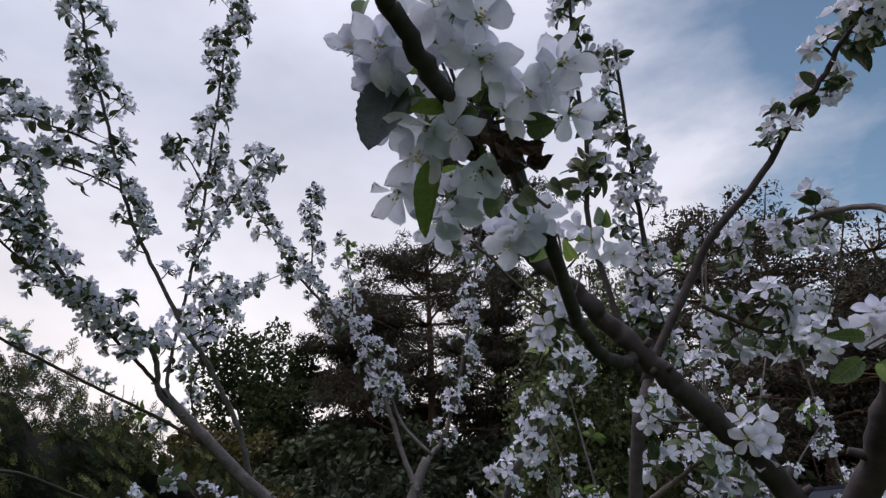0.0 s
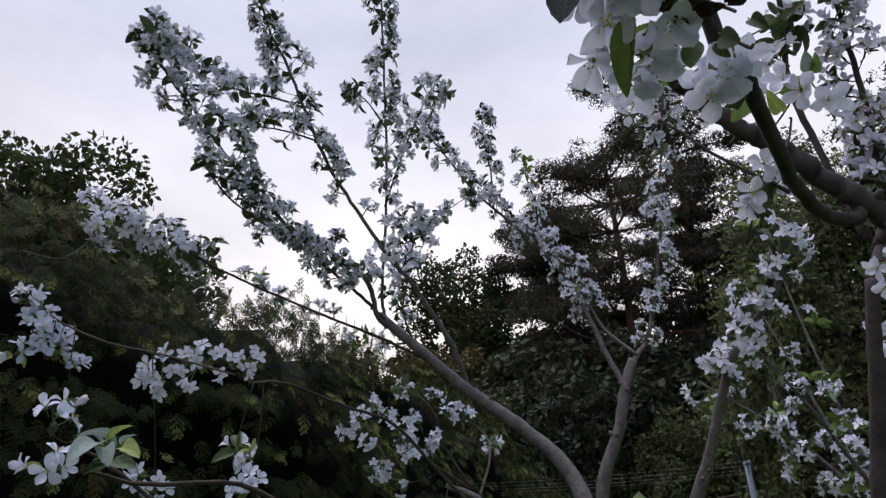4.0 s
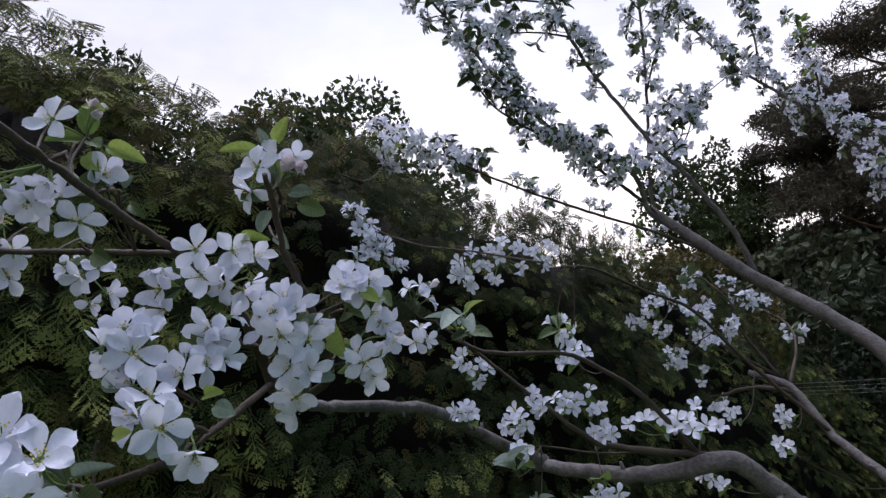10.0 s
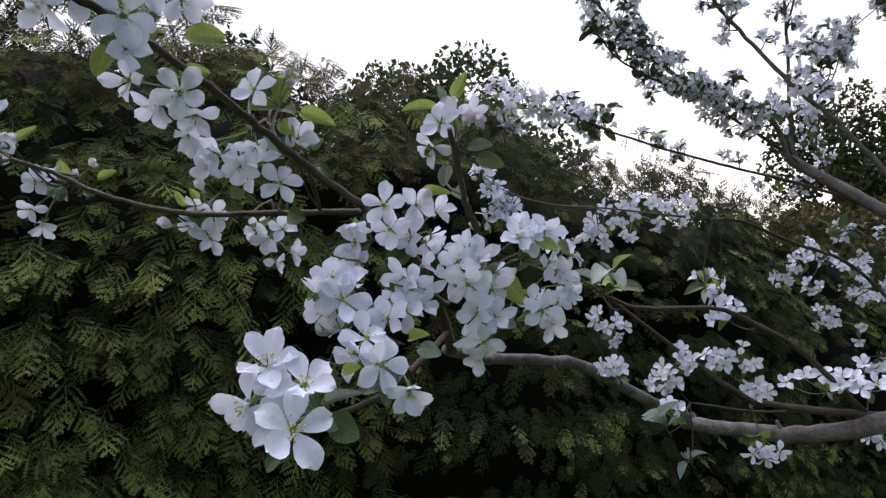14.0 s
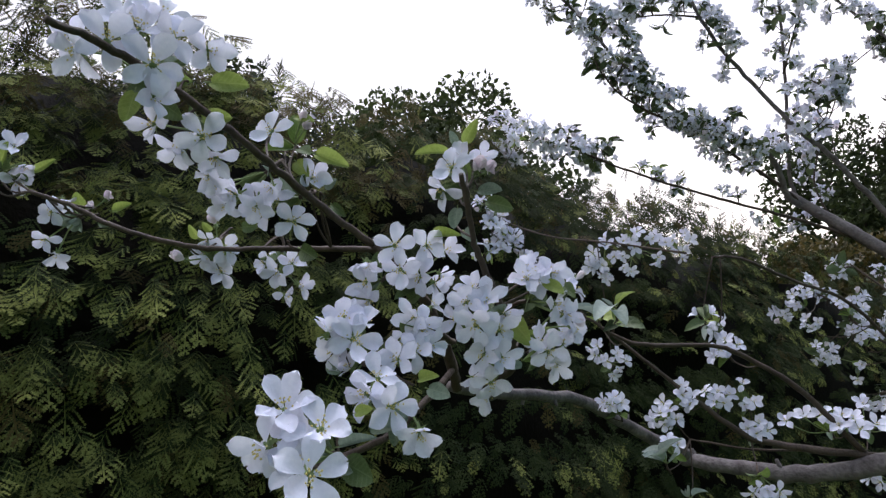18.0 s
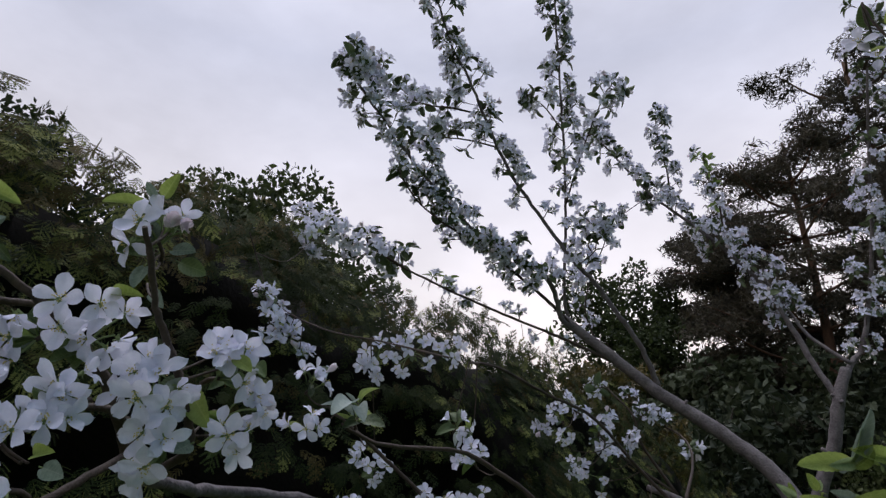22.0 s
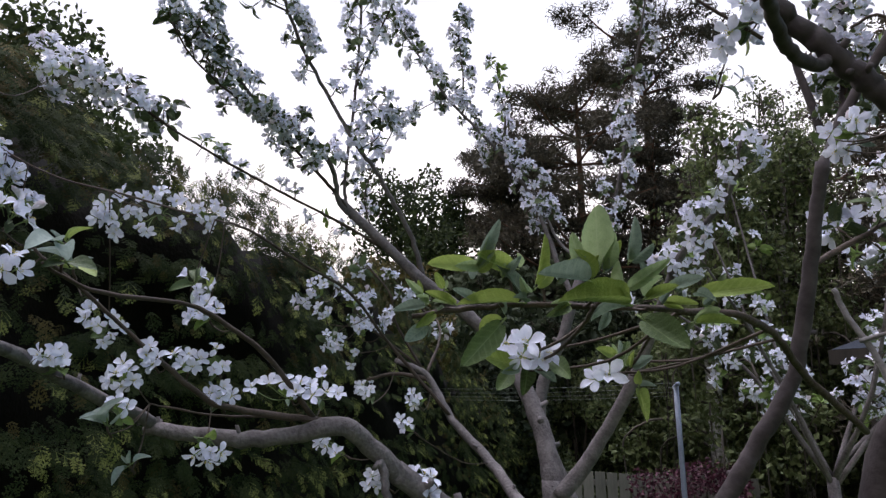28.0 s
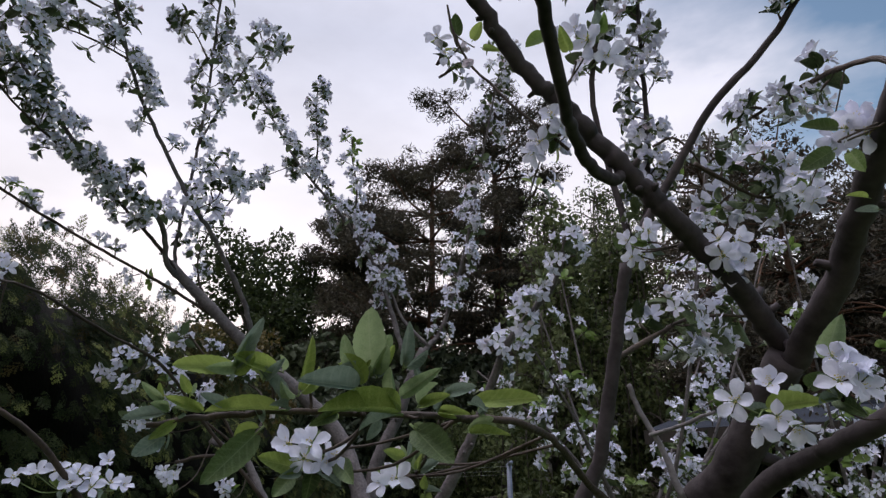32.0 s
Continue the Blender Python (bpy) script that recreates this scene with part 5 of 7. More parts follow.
posy_at(left_tree, (-0.500, 0.374, 1.618), ((-0.478, 0.338, 1.625, 0.53, -0.84, -0.16, 1, 0.95), (-0.472, 0.353, 1.622, 0.94, -0.34, -0.08, 2, 0.90), (-0.480, 0.346, 1.600, 0.63, -0.59, -0.50, 0, 0.95), (-0.494, 0.353, 1.591, 0.41, -0.62, -0.67, 2, 0.90),))
posy_at(left_tree, (-0.490, 0.405, 1.680), ((-0.470, 0.385, 1.697, 0.51, -0.82, 0.25, 1, 0.95), (-0.466, 0.395, 1.702, 0.72, -0.57, 0.40, 0, 0.95), (-0.459, 0.408, 1.704, 0.92, -0.32, 0.24, 2, 0.95), (-0.457, 0.410, 1.674, 0.96, -0.23, -0.15, 1, 0.95), (-0.459, 0.424, 1.664, 0.97, -0.07, -0.22, 2, 0.90), (-0.456, 0.434, 1.660, 0.99, -0.02, -0.12, 7, 0.90),))
posy_at(left_tree, (-0.495, 0.420, 1.647), ((-0.458, 0.433, 1.652, 0.89, -0.05, -0.44, 1, 0.80), (-0.467, 0.408, 1.629, 0.84, -0.47, -0.28, 0, 0.95), (-0.478, 0.409, 1.638, 0.56, -0.83, 0.01, 1, 0.90), (-0.469, 0.420, 1.618, 0.69, -0.29, -0.66, 2, 0.85),))
posy_at(left_tree, (-0.478, 0.320, 1.779), ((-0.463, 0.292, 1.788, 0.60, -0.78, -0.16, 0, 0.95), (-0.480, 0.296, 1.773, 0.22, -0.86, -0.47, 1, 0.90), (-0.456, 0.316, 1.789, 0.86, -0.47, 0.21, 7, 1.35), (-0.454, 0.326, 1.790, 0.97, -0.24, 0.02, 7, 1.20), (-0.468, 0.310, 1.803, 0.72, -0.56, 0.41, 2, 0.85),))
leaves_at(left_tree, ((-0.498, 0.081, 1.822, -0.470, 0.106, 1.816, 0.99, -0.11, -0.07, 0.48, 'young'), (-0.518, 0.038, 1.813, -0.516, 0.033, 1.783, 0.73, -0.29, -0.62, 0.50, 'young'), (-0.522, 0.053, 1.810, -0.505, 0.068, 1.792, 0.80, 0.02, -0.60, 0.60, 'leaf'), (-0.533, 0.087, 1.807, -0.510, 0.107, 1.806, 0.94, -0.26, -0.22, 0.50, 'young'), (-0.571, 0.204, 1.819, -0.542, 0.229, 1.802, 0.93, -0.33, -0.18, 0.50, 'young'), (-0.589, 0.195, 1.815, -0.571, 0.202, 1.796, 0.82, -0.08, -0.56, 0.60, 'young'), (-0.589, 0.226, 1.794, -0.569, 0.230, 1.796, 0.92, -0.24, -0.32, 0.75, 'down'), (-0.594, 0.238, 1.780, -0.578, 0.246, 1.764, 0.85, -0.23, -0.47, 0.60, 'leaf'),))
leaves_at(left_tree, ((-0.576, 0.185, 1.852, -0.551, 0.197, 1.843, 0.94, -0.32, 0.15, 0.35, 'young'), (-0.518, 0.305, 1.740, -0.485, 0.317, 1.735, 0.81, -0.58, 0.03, 0.40, 'young'), (-0.499, 0.383, 1.671, -0.472, 0.388, 1.638, 0.77, -0.47, -0.43, 0.60, 'young'), (-0.463, 0.399, 1.695, -0.436, 0.400, 1.682, 0.87, -0.48, 0.10, 0.50, 'young'), (-0.457, 0.419, 1.693, -0.435, 0.414, 1.681, 0.89, -0.41, -0.19, 0.60, 'leaf'), (-0.486, 0.389, 1.623, -0.481, 0.366, 1.612, 0.48, -0.86, -0.15, 0.70, 'down'), (-0.412, 0.156, 1.555, -0.383, 0.167, 1.562, 0.88, -0.37, 0.31, 0.32, 'down'), (-0.410, 0.159, 1.548, -0.382, 0.166, 1.538, 0.95, -0.29, -0.12, 0.62, 'leaf'),))
leaves_at(left_tree, ((-0.451, 0.190, 1.575, -0.432, 0.193, 1.579, 0.68, -0.71, 0.20, 0.50, 'young'), (-0.402, 0.125, 1.529, -0.395, 0.115, 1.521, 0.80, -0.60, -0.07, 0.60, 'leaf'), (-0.518, 0.250, 1.624, -0.491, 0.254, 1.634, 0.96, -0.26, -0.08, 0.60, 'leaf'), (-0.540, 0.212, 1.618, -0.523, 0.214, 1.608, 0.69, -0.57, -0.45, 0.60, 'down'), (-0.464, 0.262, 1.594, -0.436, 0.266, 1.588, 0.91, -0.42, 0.07, 0.50, 'down'), (-0.468, 0.257, 1.600, -0.443, 0.256, 1.604, 0.89, -0.40, 0.23, 0.50, 'young'), (-0.487, 0.317, 1.764, -0.479, 0.307, 1.738, 0.55, -0.69, -0.47, 0.50, 'down'), (-0.474, 0.327, 1.776, -0.442, 0.333, 1.771, 0.92, -0.39, 0.06, 0.45, 'down'),))
leaves_at(left_tree, ((-0.471, 0.334, 1.768, -0.443, 0.347, 1.755, 0.90, -0.39, -0.22, 0.50, 'leaf'), (-0.479, 0.308, 1.811, -0.488, 0.271, 1.808, 0.59, -0.80, 0.11, 0.35, 'young'), (-0.468, 0.310, 1.816, -0.443, 0.304, 1.830, 0.82, -0.54, -0.20, 0.50, 'young'), (-0.475, 0.309, 1.818, -0.465, 0.291, 1.824, 0.64, -0.76, -0.09, 0.40, 'down'), (-0.505, 0.337, 1.747, -0.484, 0.336, 1.730, 0.83, -0.43, -0.36, 0.60, 'down'), (-0.627, 0.220, 1.738, -0.604, 0.231, 1.723, 0.86, -0.18, -0.48, 0.75, 'leaf'), (-0.763, 0.205, 1.789, -0.739, 0.215, 1.787, 0.97, -0.06, -0.24, 0.60, 'leaf'), (-0.790, 0.167, 1.773, -0.770, 0.149, 1.787, 0.83, -0.55, 0.06, 0.40, 'young'),))
leaves_at(left_tree, ((-0.784, 0.178, 1.783, -0.770, 0.163, 1.792, 0.88, -0.47, -0.06, 0.50, 'young'), (-0.875, 0.050, 1.815, -0.851, 0.042, 1.828, 0.97, -0.22, -0.07, 0.60, 'young'), (-0.871, 0.080, 1.815, -0.845, 0.101, 1.820, 1.00, 0.06, 0.01, 0.40, 'young'), (-0.876, 0.069, 1.804, -0.856, 0.082, 1.792, 0.88, 0.06, -0.48, 0.50, 'leaf'), (-0.880, -0.005, 1.848, -0.854, 0.013, 1.861, 0.99, 0.14, -0.01, 0.35, 'young'), (-0.879, -0.034, 1.853, -0.852, -0.032, 1.870, 0.97, -0.21, -0.12, 0.50, 'young'), (-0.885, -0.037, 1.834, -0.871, -0.043, 1.812, 0.82, -0.25, -0.52, 0.50, 'down'), (-0.549, 0.302, 1.680, -0.525, 0.299, 1.685, 0.92, -0.39, 0.03, 0.60, 'leaf'),))
limb(right_tree, 'limb', ((0.277, 0.852, 1.491), (0.211, 0.765, 1.542), (0.184, 0.707, 1.566), (0.151, 0.649, 1.578), (0.113, 0.626, 1.579), (0.095, 0.606, 1.579), (0.047, 0.573, 1.577), (0.011, 0.546, 1.576), (-0.026, 0.515, 1.570), (-0.055, 0.493, 1.563)), 0.0034, 0.0016)
leaves_at(right_tree, ((0.073, 0.562, 1.575, 0.035, 0.513, 1.575, 0.07, -0.98, 0.35, 0.32, 'young'), (0.113, 0.595, 1.585, 0.159, 0.568, 1.587, 0.08, -0.96, 0.29, 0.25, 'young'), (0.053, 0.556, 1.598, 0.055, 0.525, 1.634, 0.02, -0.98, -0.18, 0.45, 'downgreen'), (0.072, 0.563, 1.603, 0.079, 0.540, 1.628, 0.27, -0.96, -0.09, 0.34, 'down'), (0.013, 0.535, 1.583, 0.025, 0.517, 1.613, 0.49, -0.86, -0.14, 0.23, 'young'), (0.051, 0.547, 1.589, 0.024, 0.505, 1.589, 0.04, -0.99, 0.11, 0.39, 'down'), (-0.017, 0.518, 1.598, -0.044, 0.491, 1.594, 0.20, -0.98, 0.08, 0.31, 'young'), (-0.022, 0.517, 1.594, -0.003, 0.507, 1.624, 0.49, -0.87, -0.08, 0.25, 'down'),), 2)
leaves_at(right_tree, ((0.004, 0.533, 1.597, -0.019, 0.507, 1.604, 0.15, -0.99, 0.09, 0.33, 'young'), (0.008, 0.535, 1.575, -0.025, 0.502, 1.574, 0.13, -0.95, 0.29, 0.25, 'young'), (-0.005, 0.533, 1.566, -0.026, 0.508, 1.534, 0.17, -0.94, -0.31, 0.39, 'leaf'), (0.076, 0.579, 1.571, 0.104, 0.556, 1.543, 0.30, -0.90, -0.10, 0.52, 'leaf'), (0.110, 0.597, 1.567, 0.140, 0.584, 1.565, 0.08, -0.97, 0.25, 0.26, 'young'), (0.068, 0.566, 1.585, 0.097, 0.547, 1.601, 0.27, -0.96, 0.04, 0.34, 'downgreen'), (0.096, 0.586, 1.590, 0.118, 0.573, 1.595, 0.20, -0.97, 0.13, 0.37, 'down'), (0.080, 0.578, 1.581, 0.101, 0.561, 1.588, 0.23, -0.95, 0.22, 0.31, 'young'),), 2)
leaves_at(right_tree, ((-0.047, 0.500, 1.571, -0.061, 0.482, 1.566, 0.20, -0.98, 0.06, 0.37, 'down'), (-0.050, 0.498, 1.576, -0.056, 0.484, 1.584, 0.20, -0.98, 0.04, 0.41, 'downgreen'), (-0.046, 0.501, 1.560, -0.057, 0.489, 1.547, 0.20, -0.96, -0.21, 0.49, 'down'), (-0.031, 0.509, 1.571, -0.046, 0.493, 1.578, 0.15, -0.98, 0.14, 0.37, 'young'), (0.027, 0.545, 1.590, 0.046, 0.537, 1.605, 0.27, -0.96, 0.11, 0.33, 'down'), (0.056, 0.557, 1.597, 0.068, 0.546, 1.616, 0.30, -0.95, -0.08, 0.29, 'young'), (0.044, 0.550, 1.595, 0.038, 0.535, 1.620, -0.05, -1.00, -0.08, 0.33, 'downgreen'), (0.092, 0.587, 1.580, 0.114, 0.573, 1.577, 0.22, -0.97, 0.06, 0.33, 'young'),), 2)
leaves_at(right_tree, ((-0.006, 0.526, 1.590, 0.007, 0.518, 1.602, 0.36, -0.93, 0.02, 0.37, 'down'), (-0.038, 0.505, 1.580, -0.042, 0.496, 1.590, 0.26, -0.96, 0.04, 0.41, 'young'), (-0.021, 0.518, 1.575, -0.030, 0.502, 1.580, 0.12, -0.98, 0.13, 0.41, 'down'), (0.034, 0.557, 1.577, 0.023, 0.539, 1.567, 0.06, -0.97, -0.23, 0.41, 'leaf'), (0.084, 0.576, 1.594, 0.080, 0.563, 1.606, 0.05, -1.00, 0.02, 0.41, 'down'), (0.120, 0.604, 1.579, 0.128, 0.594, 1.585, 0.15, -0.98, 0.15, 0.41, 'down'), (-0.042, 0.502, 1.567, -0.050, 0.491, 1.556, 0.18, -0.93, -0.32, 0.41, 'young'), (0.058, 0.572, 1.575, 0.052, 0.562, 1.560, 0.08, -0.86, -0.50, 0.41, 'down'),), 2)
leaves_at(right_tree, ((-0.030, 0.719, 1.547, -0.057, 0.681, 1.554, 0.03, -0.99, 0.13, 0.37, 'young'), (-0.003, 0.725, 1.555, 0.016, 0.698, 1.538, 0.37, -0.90, -0.25, 0.49, 'leaf'), (-0.037, 0.718, 1.545, -0.046, 0.695, 1.525, 0.03, -0.97, -0.24, 0.49, 'leaf'), (0.072, 0.734, 1.530, 0.078, 0.704, 1.502, 0.15, -0.98, -0.11, 0.34, 'young'), (0.056, 0.732, 1.556, 0.041, 0.710, 1.561, -0.10, -0.99, 0.12, 0.41, 'young'), (0.066, 0.733, 1.546, 0.088, 0.714, 1.553, 0.25, -0.96, 0.14, 0.41, 'down'),), 2)
limb(right_tree, 'twig', ((0.049, 0.558, 1.575), (0.035, 0.618, 1.569), (0.002, 0.695, 1.555), (-0.022, 0.731, 1.554)), 0.0016, 0.0012)
limb(right_tree, 'twig', ((0.095, 0.606, 1.579), (0.086, 0.653, 1.568), (0.071, 0.723, 1.551), (0.059, 0.753, 1.540)), 0.0016, 0.0012)
posy_at(right_tree, (-0.027, 0.740, 1.553), ((-0.041, 0.705, 1.567, -0.02, -0.97, 0.25, 1, 0.80), (-0.021, 0.705, 1.567, 0.28, -0.92, 0.26, 2, 0.80), (-0.006, 0.714, 1.558, 0.58, -0.8, 0.12, 1, 0.80), (-0.028, 0.709, 1.555, 0.13, -0.99, 0.04, 0, 0.72),))
posy_at(right_tree, (0.056, 0.763, 1.542), ((0.048, 0.732, 1.54, -0.11, -0.97, -0.22, 2, 0.80), (0.052, 0.752, 1.559, 0.08, -0.94, 0.34, 6, 0.80),))
posy_at(right_tree, (0.091, 0.412, 1.962), ((0.077, 0.386, 1.937, -0.27, -0.69, -0.67, 2, 1.05), (0.090, 0.386, 1.945, 0.10, -0.87, -0.48, 1, 1.05), (0.052, 0.430, 1.981, -0.41, -0.73, -0.55, 2, 0.85), (0.056, 0.434, 1.992, -0.12, -0.96, -0.27, 5, 0.80), (0.080, 0.397, 1.933, -0.19, -0.46, -0.87, 1, 1.00),))
posy_at(right_tree, (0.112, 0.412, 1.964), ((0.119, 0.386, 1.960, 0.14, -0.94, -0.32, 0, 1.05), (0.131, 0.387, 1.952, 0.47, -0.75, -0.47, 1, 1.10), (0.131, 0.398, 1.935, 0.41, -0.57, -0.72, 2, 1.10), (0.118, 0.397, 1.943, 0.10, -0.70, -0.71, 1, 1.00), (0.107, 0.391, 1.969, -0.14, -0.94, -0.31, 2, 0.95),))
posy_at(right_tree, (0.148, 0.447, 1.939), ((0.166, 0.409, 1.926, 0.29, -0.81, -0.51, 2, 1.10), (0.175, 0.403, 1.931, 0.45, -0.86, -0.24, 1, 1.00), (0.157, 0.411, 1.918, -0.01, -0.75, -0.66, 1, 1.00), (0.142, 0.417, 1.912, -0.06, -0.83, -0.56, 2, 0.95), (0.180, 0.428, 1.916, 0.45, -0.54, -0.71, 2, 0.95),))
posy_at(right_tree, (0.113, 0.438, 1.936), ((0.099, 0.413, 1.903, -0.23, -0.58, -0.78, 2, 1.05), (0.090, 0.426, 1.892, -0.29, -0.55, -0.78, 1, 1.10), (0.112, 0.418, 1.904, 0.09, -0.58, -0.81, 1, 1.05), (0.079, 0.444, 1.882, -0.40, -0.45, -0.80, 2, 1.05), (0.074, 0.458, 1.939, -0.36, -0.69, -0.62, 5, 0.90), (0.105, 0.420, 1.925, -0.16, -0.82, -0.56, 1, 1.00),))
posy_at(right_tree, (0.124, 0.460, 1.907), ((0.109, 0.450, 1.876, -0.10, -0.42, -0.90, 2, 1.10), (0.116, 0.451, 1.885, 0.15, -0.50, -0.85, 1, 1.05), (0.101, 0.465, 1.871, -0.22, -0.33, -0.92, 2, 0.95), (0.127, 0.437, 1.887, 0.14, -0.62, -0.77, 5, 0.95),))
posy_at(right_tree, (0.170, 0.520, 1.900), ((0.155, 0.502, 1.884, -0.27, -0.85, -0.46, 0, 1.00), (0.146, 0.512, 1.878, -0.48, -0.65, -0.59, 1, 1.00), (0.162, 0.503, 1.891, 0.12, -0.97, -0.23, 2, 0.95), (0.145, 0.515, 1.893, -0.40, -0.88, -0.26, 1, 0.90),))
leaves_at(right_tree, ((0.083, 0.407, 1.938, 0.068, 0.407, 1.888, -0.11, -0.73, -0.67, 0.58, 'shadedback'), (0.098, 0.415, 1.931, 0.080, 0.407, 1.907, -0.15, -0.62, -0.77, 0.60, 'leaf'), (0.106, 0.430, 1.898, 0.093, 0.433, 1.845, -0.26, -0.73, -0.63, 0.36, 'youngdark'), (0.110, 0.415, 1.916, 0.092, 0.399, 1.903, -0.06, -0.88, -0.47, 0.40, 'young'), (0.098, 0.398, 1.962, 0.102, 0.383, 1.963, 0.07, -0.81, -0.58, 0.70, 'leaf'), (0.089, 0.411, 1.949, 0.082, 0.409, 1.935, -0.21, -0.58, -0.78, 0.60, 'leaf'), (0.110, 0.406, 1.949, 0.113, 0.390, 1.950, 0.14, -0.82, -0.55, 0.50, 'leaf'), (0.153, 0.427, 1.907, 0.168, 0.412, 1.898, 0.11, -0.77, -0.62, 0.75, 'leaf'),))
leaves_at(right_tree, ((0.177, 0.420, 1.935, 0.182, 0.405, 1.934, 0.17, -0.84, -0.52, 0.60, 'leaf'), (0.136, 0.456, 1.885, 0.132, 0.452, 1.863, -0.15, -0.66, -0.74, 0.60, 'leaf'), (0.150, 0.456, 1.884, 0.158, 0.448, 1.866, -0.00, -0.65, -0.76, 0.70, 'leaf'), (0.167, 0.457, 1.889, 0.173, 0.448, 1.873, 0.15, -0.69, -0.71, 0.60, 'leaf'), (0.145, 0.459, 1.880, 0.153, 0.455, 1.866, 0.10, -0.65, -0.75, 0.40, 'leaf'), (0.178, 0.470, 1.884, 0.186, 0.458, 1.881, 0.15, -0.83, -0.54, 0.50, 'leaf'), (0.086, 0.435, 1.921, 0.085, 0.433, 1.908, -0.12, -0.72, -0.68, 0.60, 'leaf'), (0.141, 0.408, 1.938, 0.145, 0.394, 1.938, 0.16, -0.83, -0.54, 0.40, 'down'),))
leaves_at(right_tree, ((0.131, 0.416, 1.945, 0.141, 0.405, 1.927, 0.17, -0.71, -0.69, 0.50, 'down'), (0.068, 0.390, 1.980, 0.065, 0.381, 1.959, -0.17, -0.66, -0.73, 0.60, 'leaf'), (0.066, 0.419, 1.966, 0.065, 0.415, 1.956, -0.17, -0.71, -0.68, 0.70, 'young'), (0.129, 0.424, 1.920, 0.117, 0.419, 1.911, -0.01, -0.88, -0.47, 0.60, 'leaf'), (0.123, 0.431, 1.904, 0.130, 0.425, 1.887, -0.02, -0.67, -0.74, 0.60, 'leaf'),))
leaves_at(right_tree, ((0.124, 0.421, 1.909, 0.132, 0.415, 1.889, 0.09, -0.83, -0.55, 0.70, 'withered'), (0.134, 0.424, 1.897, 0.148, 0.417, 1.881, 0.08, -0.94, -0.34, 0.60, 'withered'), (0.143, 0.427, 1.892, 0.160, 0.416, 1.887, 0.15, -0.89, -0.42, 0.55, 'withered'), (0.137, 0.434, 1.892, 0.149, 0.426, 1.878, 0.03, -0.68, -0.73, 0.60, 'withered'), (0.153, 0.435, 1.887, 0.165, 0.424, 1.882, 0.20, -0.79, -0.58, 0.60, 'withered'), (0.124, 0.429, 1.898, 0.125, 0.427, 1.883, -0.21, -0.67, -0.71, 0.60, 'withered'), (0.146, 0.425, 1.903, 0.135, 0.421, 1.886, -0.16, -0.89, -0.43, 0.60, 'withered'), (0.157, 0.427, 1.897, 0.160, 0.426, 1.881, 0.09, -0.73, -0.68, 0.65, 'withered'),))
leaves_at(right_tree, ((0.130, 0.435, 1.890, 0.141, 0.430, 1.878, -0.05, -0.63, -0.78, 0.60, 'withered'), (0.122, 0.426, 1.910, 0.122, 0.425, 1.895, -0.20, -0.78, -0.60, 0.60, 'withered'),))
posy_at(right_tree, (0.479, 0.999, 1.818), ((0.439, 0.948, 1.815, -0.47, -0.83, -0.30, 0, 1.10), (0.439, 0.955, 1.839, -0.51, -0.85, 0.10, 1, 1.00), (0.465, 0.959, 1.840, -0.15, -0.98, 0.13, 2, 1.00), (0.468, 0.967, 1.814, 0.14, -0.89, -0.44, 1, 1.00), (0.459, 0.977, 1.797, -0.25, -0.60, -0.76, 2, 0.95),))
posy_at(right_tree, (0.392, 1.105, 1.895), ((0.380, 1.065, 1.900, 0.05, -1.00, 0.01, 1, 0.95), (0.355, 1.088, 1.893, -0.53, -0.82, -0.22, 2, 0.90), (0.360, 1.096, 1.869, -0.38, -0.69, -0.62, 1, 0.90),))
posy_at(right_tree, (0.233, 0.906, 1.976), ((0.204, 0.878, 1.951, -0.42, -0.69, -0.58, 0, 1.00), (0.219, 0.867, 1.979, -0.19, -0.98, -0.06, 1, 1.00), (0.197, 0.897, 1.946, -0.46, -0.59, -0.67, 2, 0.95), (0.230, 0.878, 1.972, 0.18, -0.92, -0.34, 2, 0.90),))
posy_at(right_tree, (0.261, 0.754, 2.017), ((0.245, 0.727, 1.986, -0.34, -0.74, -0.58, 1, 1.00), (0.267, 0.739, 1.975, 0.17, -0.53, -0.83, 2, 1.00), (0.235, 0.733, 2.004, -0.49, -0.81, -0.31, 2, 0.95),))
posy_at(right_tree, (0.437, 0.880, 1.606), ((0.378, 0.825, 1.614, -0.58, -0.81, -0.02, 0, 1.05), (0.418, 0.833, 1.633, -0.22, -0.89, 0.40, 5, 1.00), (0.399, 0.832, 1.592, -0.53, -0.69, -0.50, 2, 1.00), (0.418, 0.830, 1.600, -0.32, -0.93, -0.20, 1, 0.90), (0.431, 0.818, 1.591, -0.04, -0.65, -0.76, 5, 1.00),))
posy_at(right_tree, (0.484, 0.829, 1.617), ((0.462, 0.785, 1.627, -0.39, -0.91, 0.14, 1, 1.10), (0.476, 0.789, 1.644, -0.23, -0.91, 0.35, 2, 1.00), (0.481, 0.789, 1.625, 0.13, -0.98, -0.15, 2, 1.00),))
posy_at(right_tree, (0.544, 0.791, 1.889), ((0.511, 0.757, 1.887, -0.62, -0.72, -0.32, 1, 1.05), (0.525, 0.754, 1.877, -0.34, -0.81, -0.48, 0, 1.05), (0.511, 0.776, 1.887, -0.76, -0.54, -0.37, 2, 1.00), (0.537, 0.755, 1.892, -0.11, -0.99, 0.03, 1, 1.00), (0.527, 0.766, 1.902, -0.43, -0.88, 0.18, 2, 1.00),))
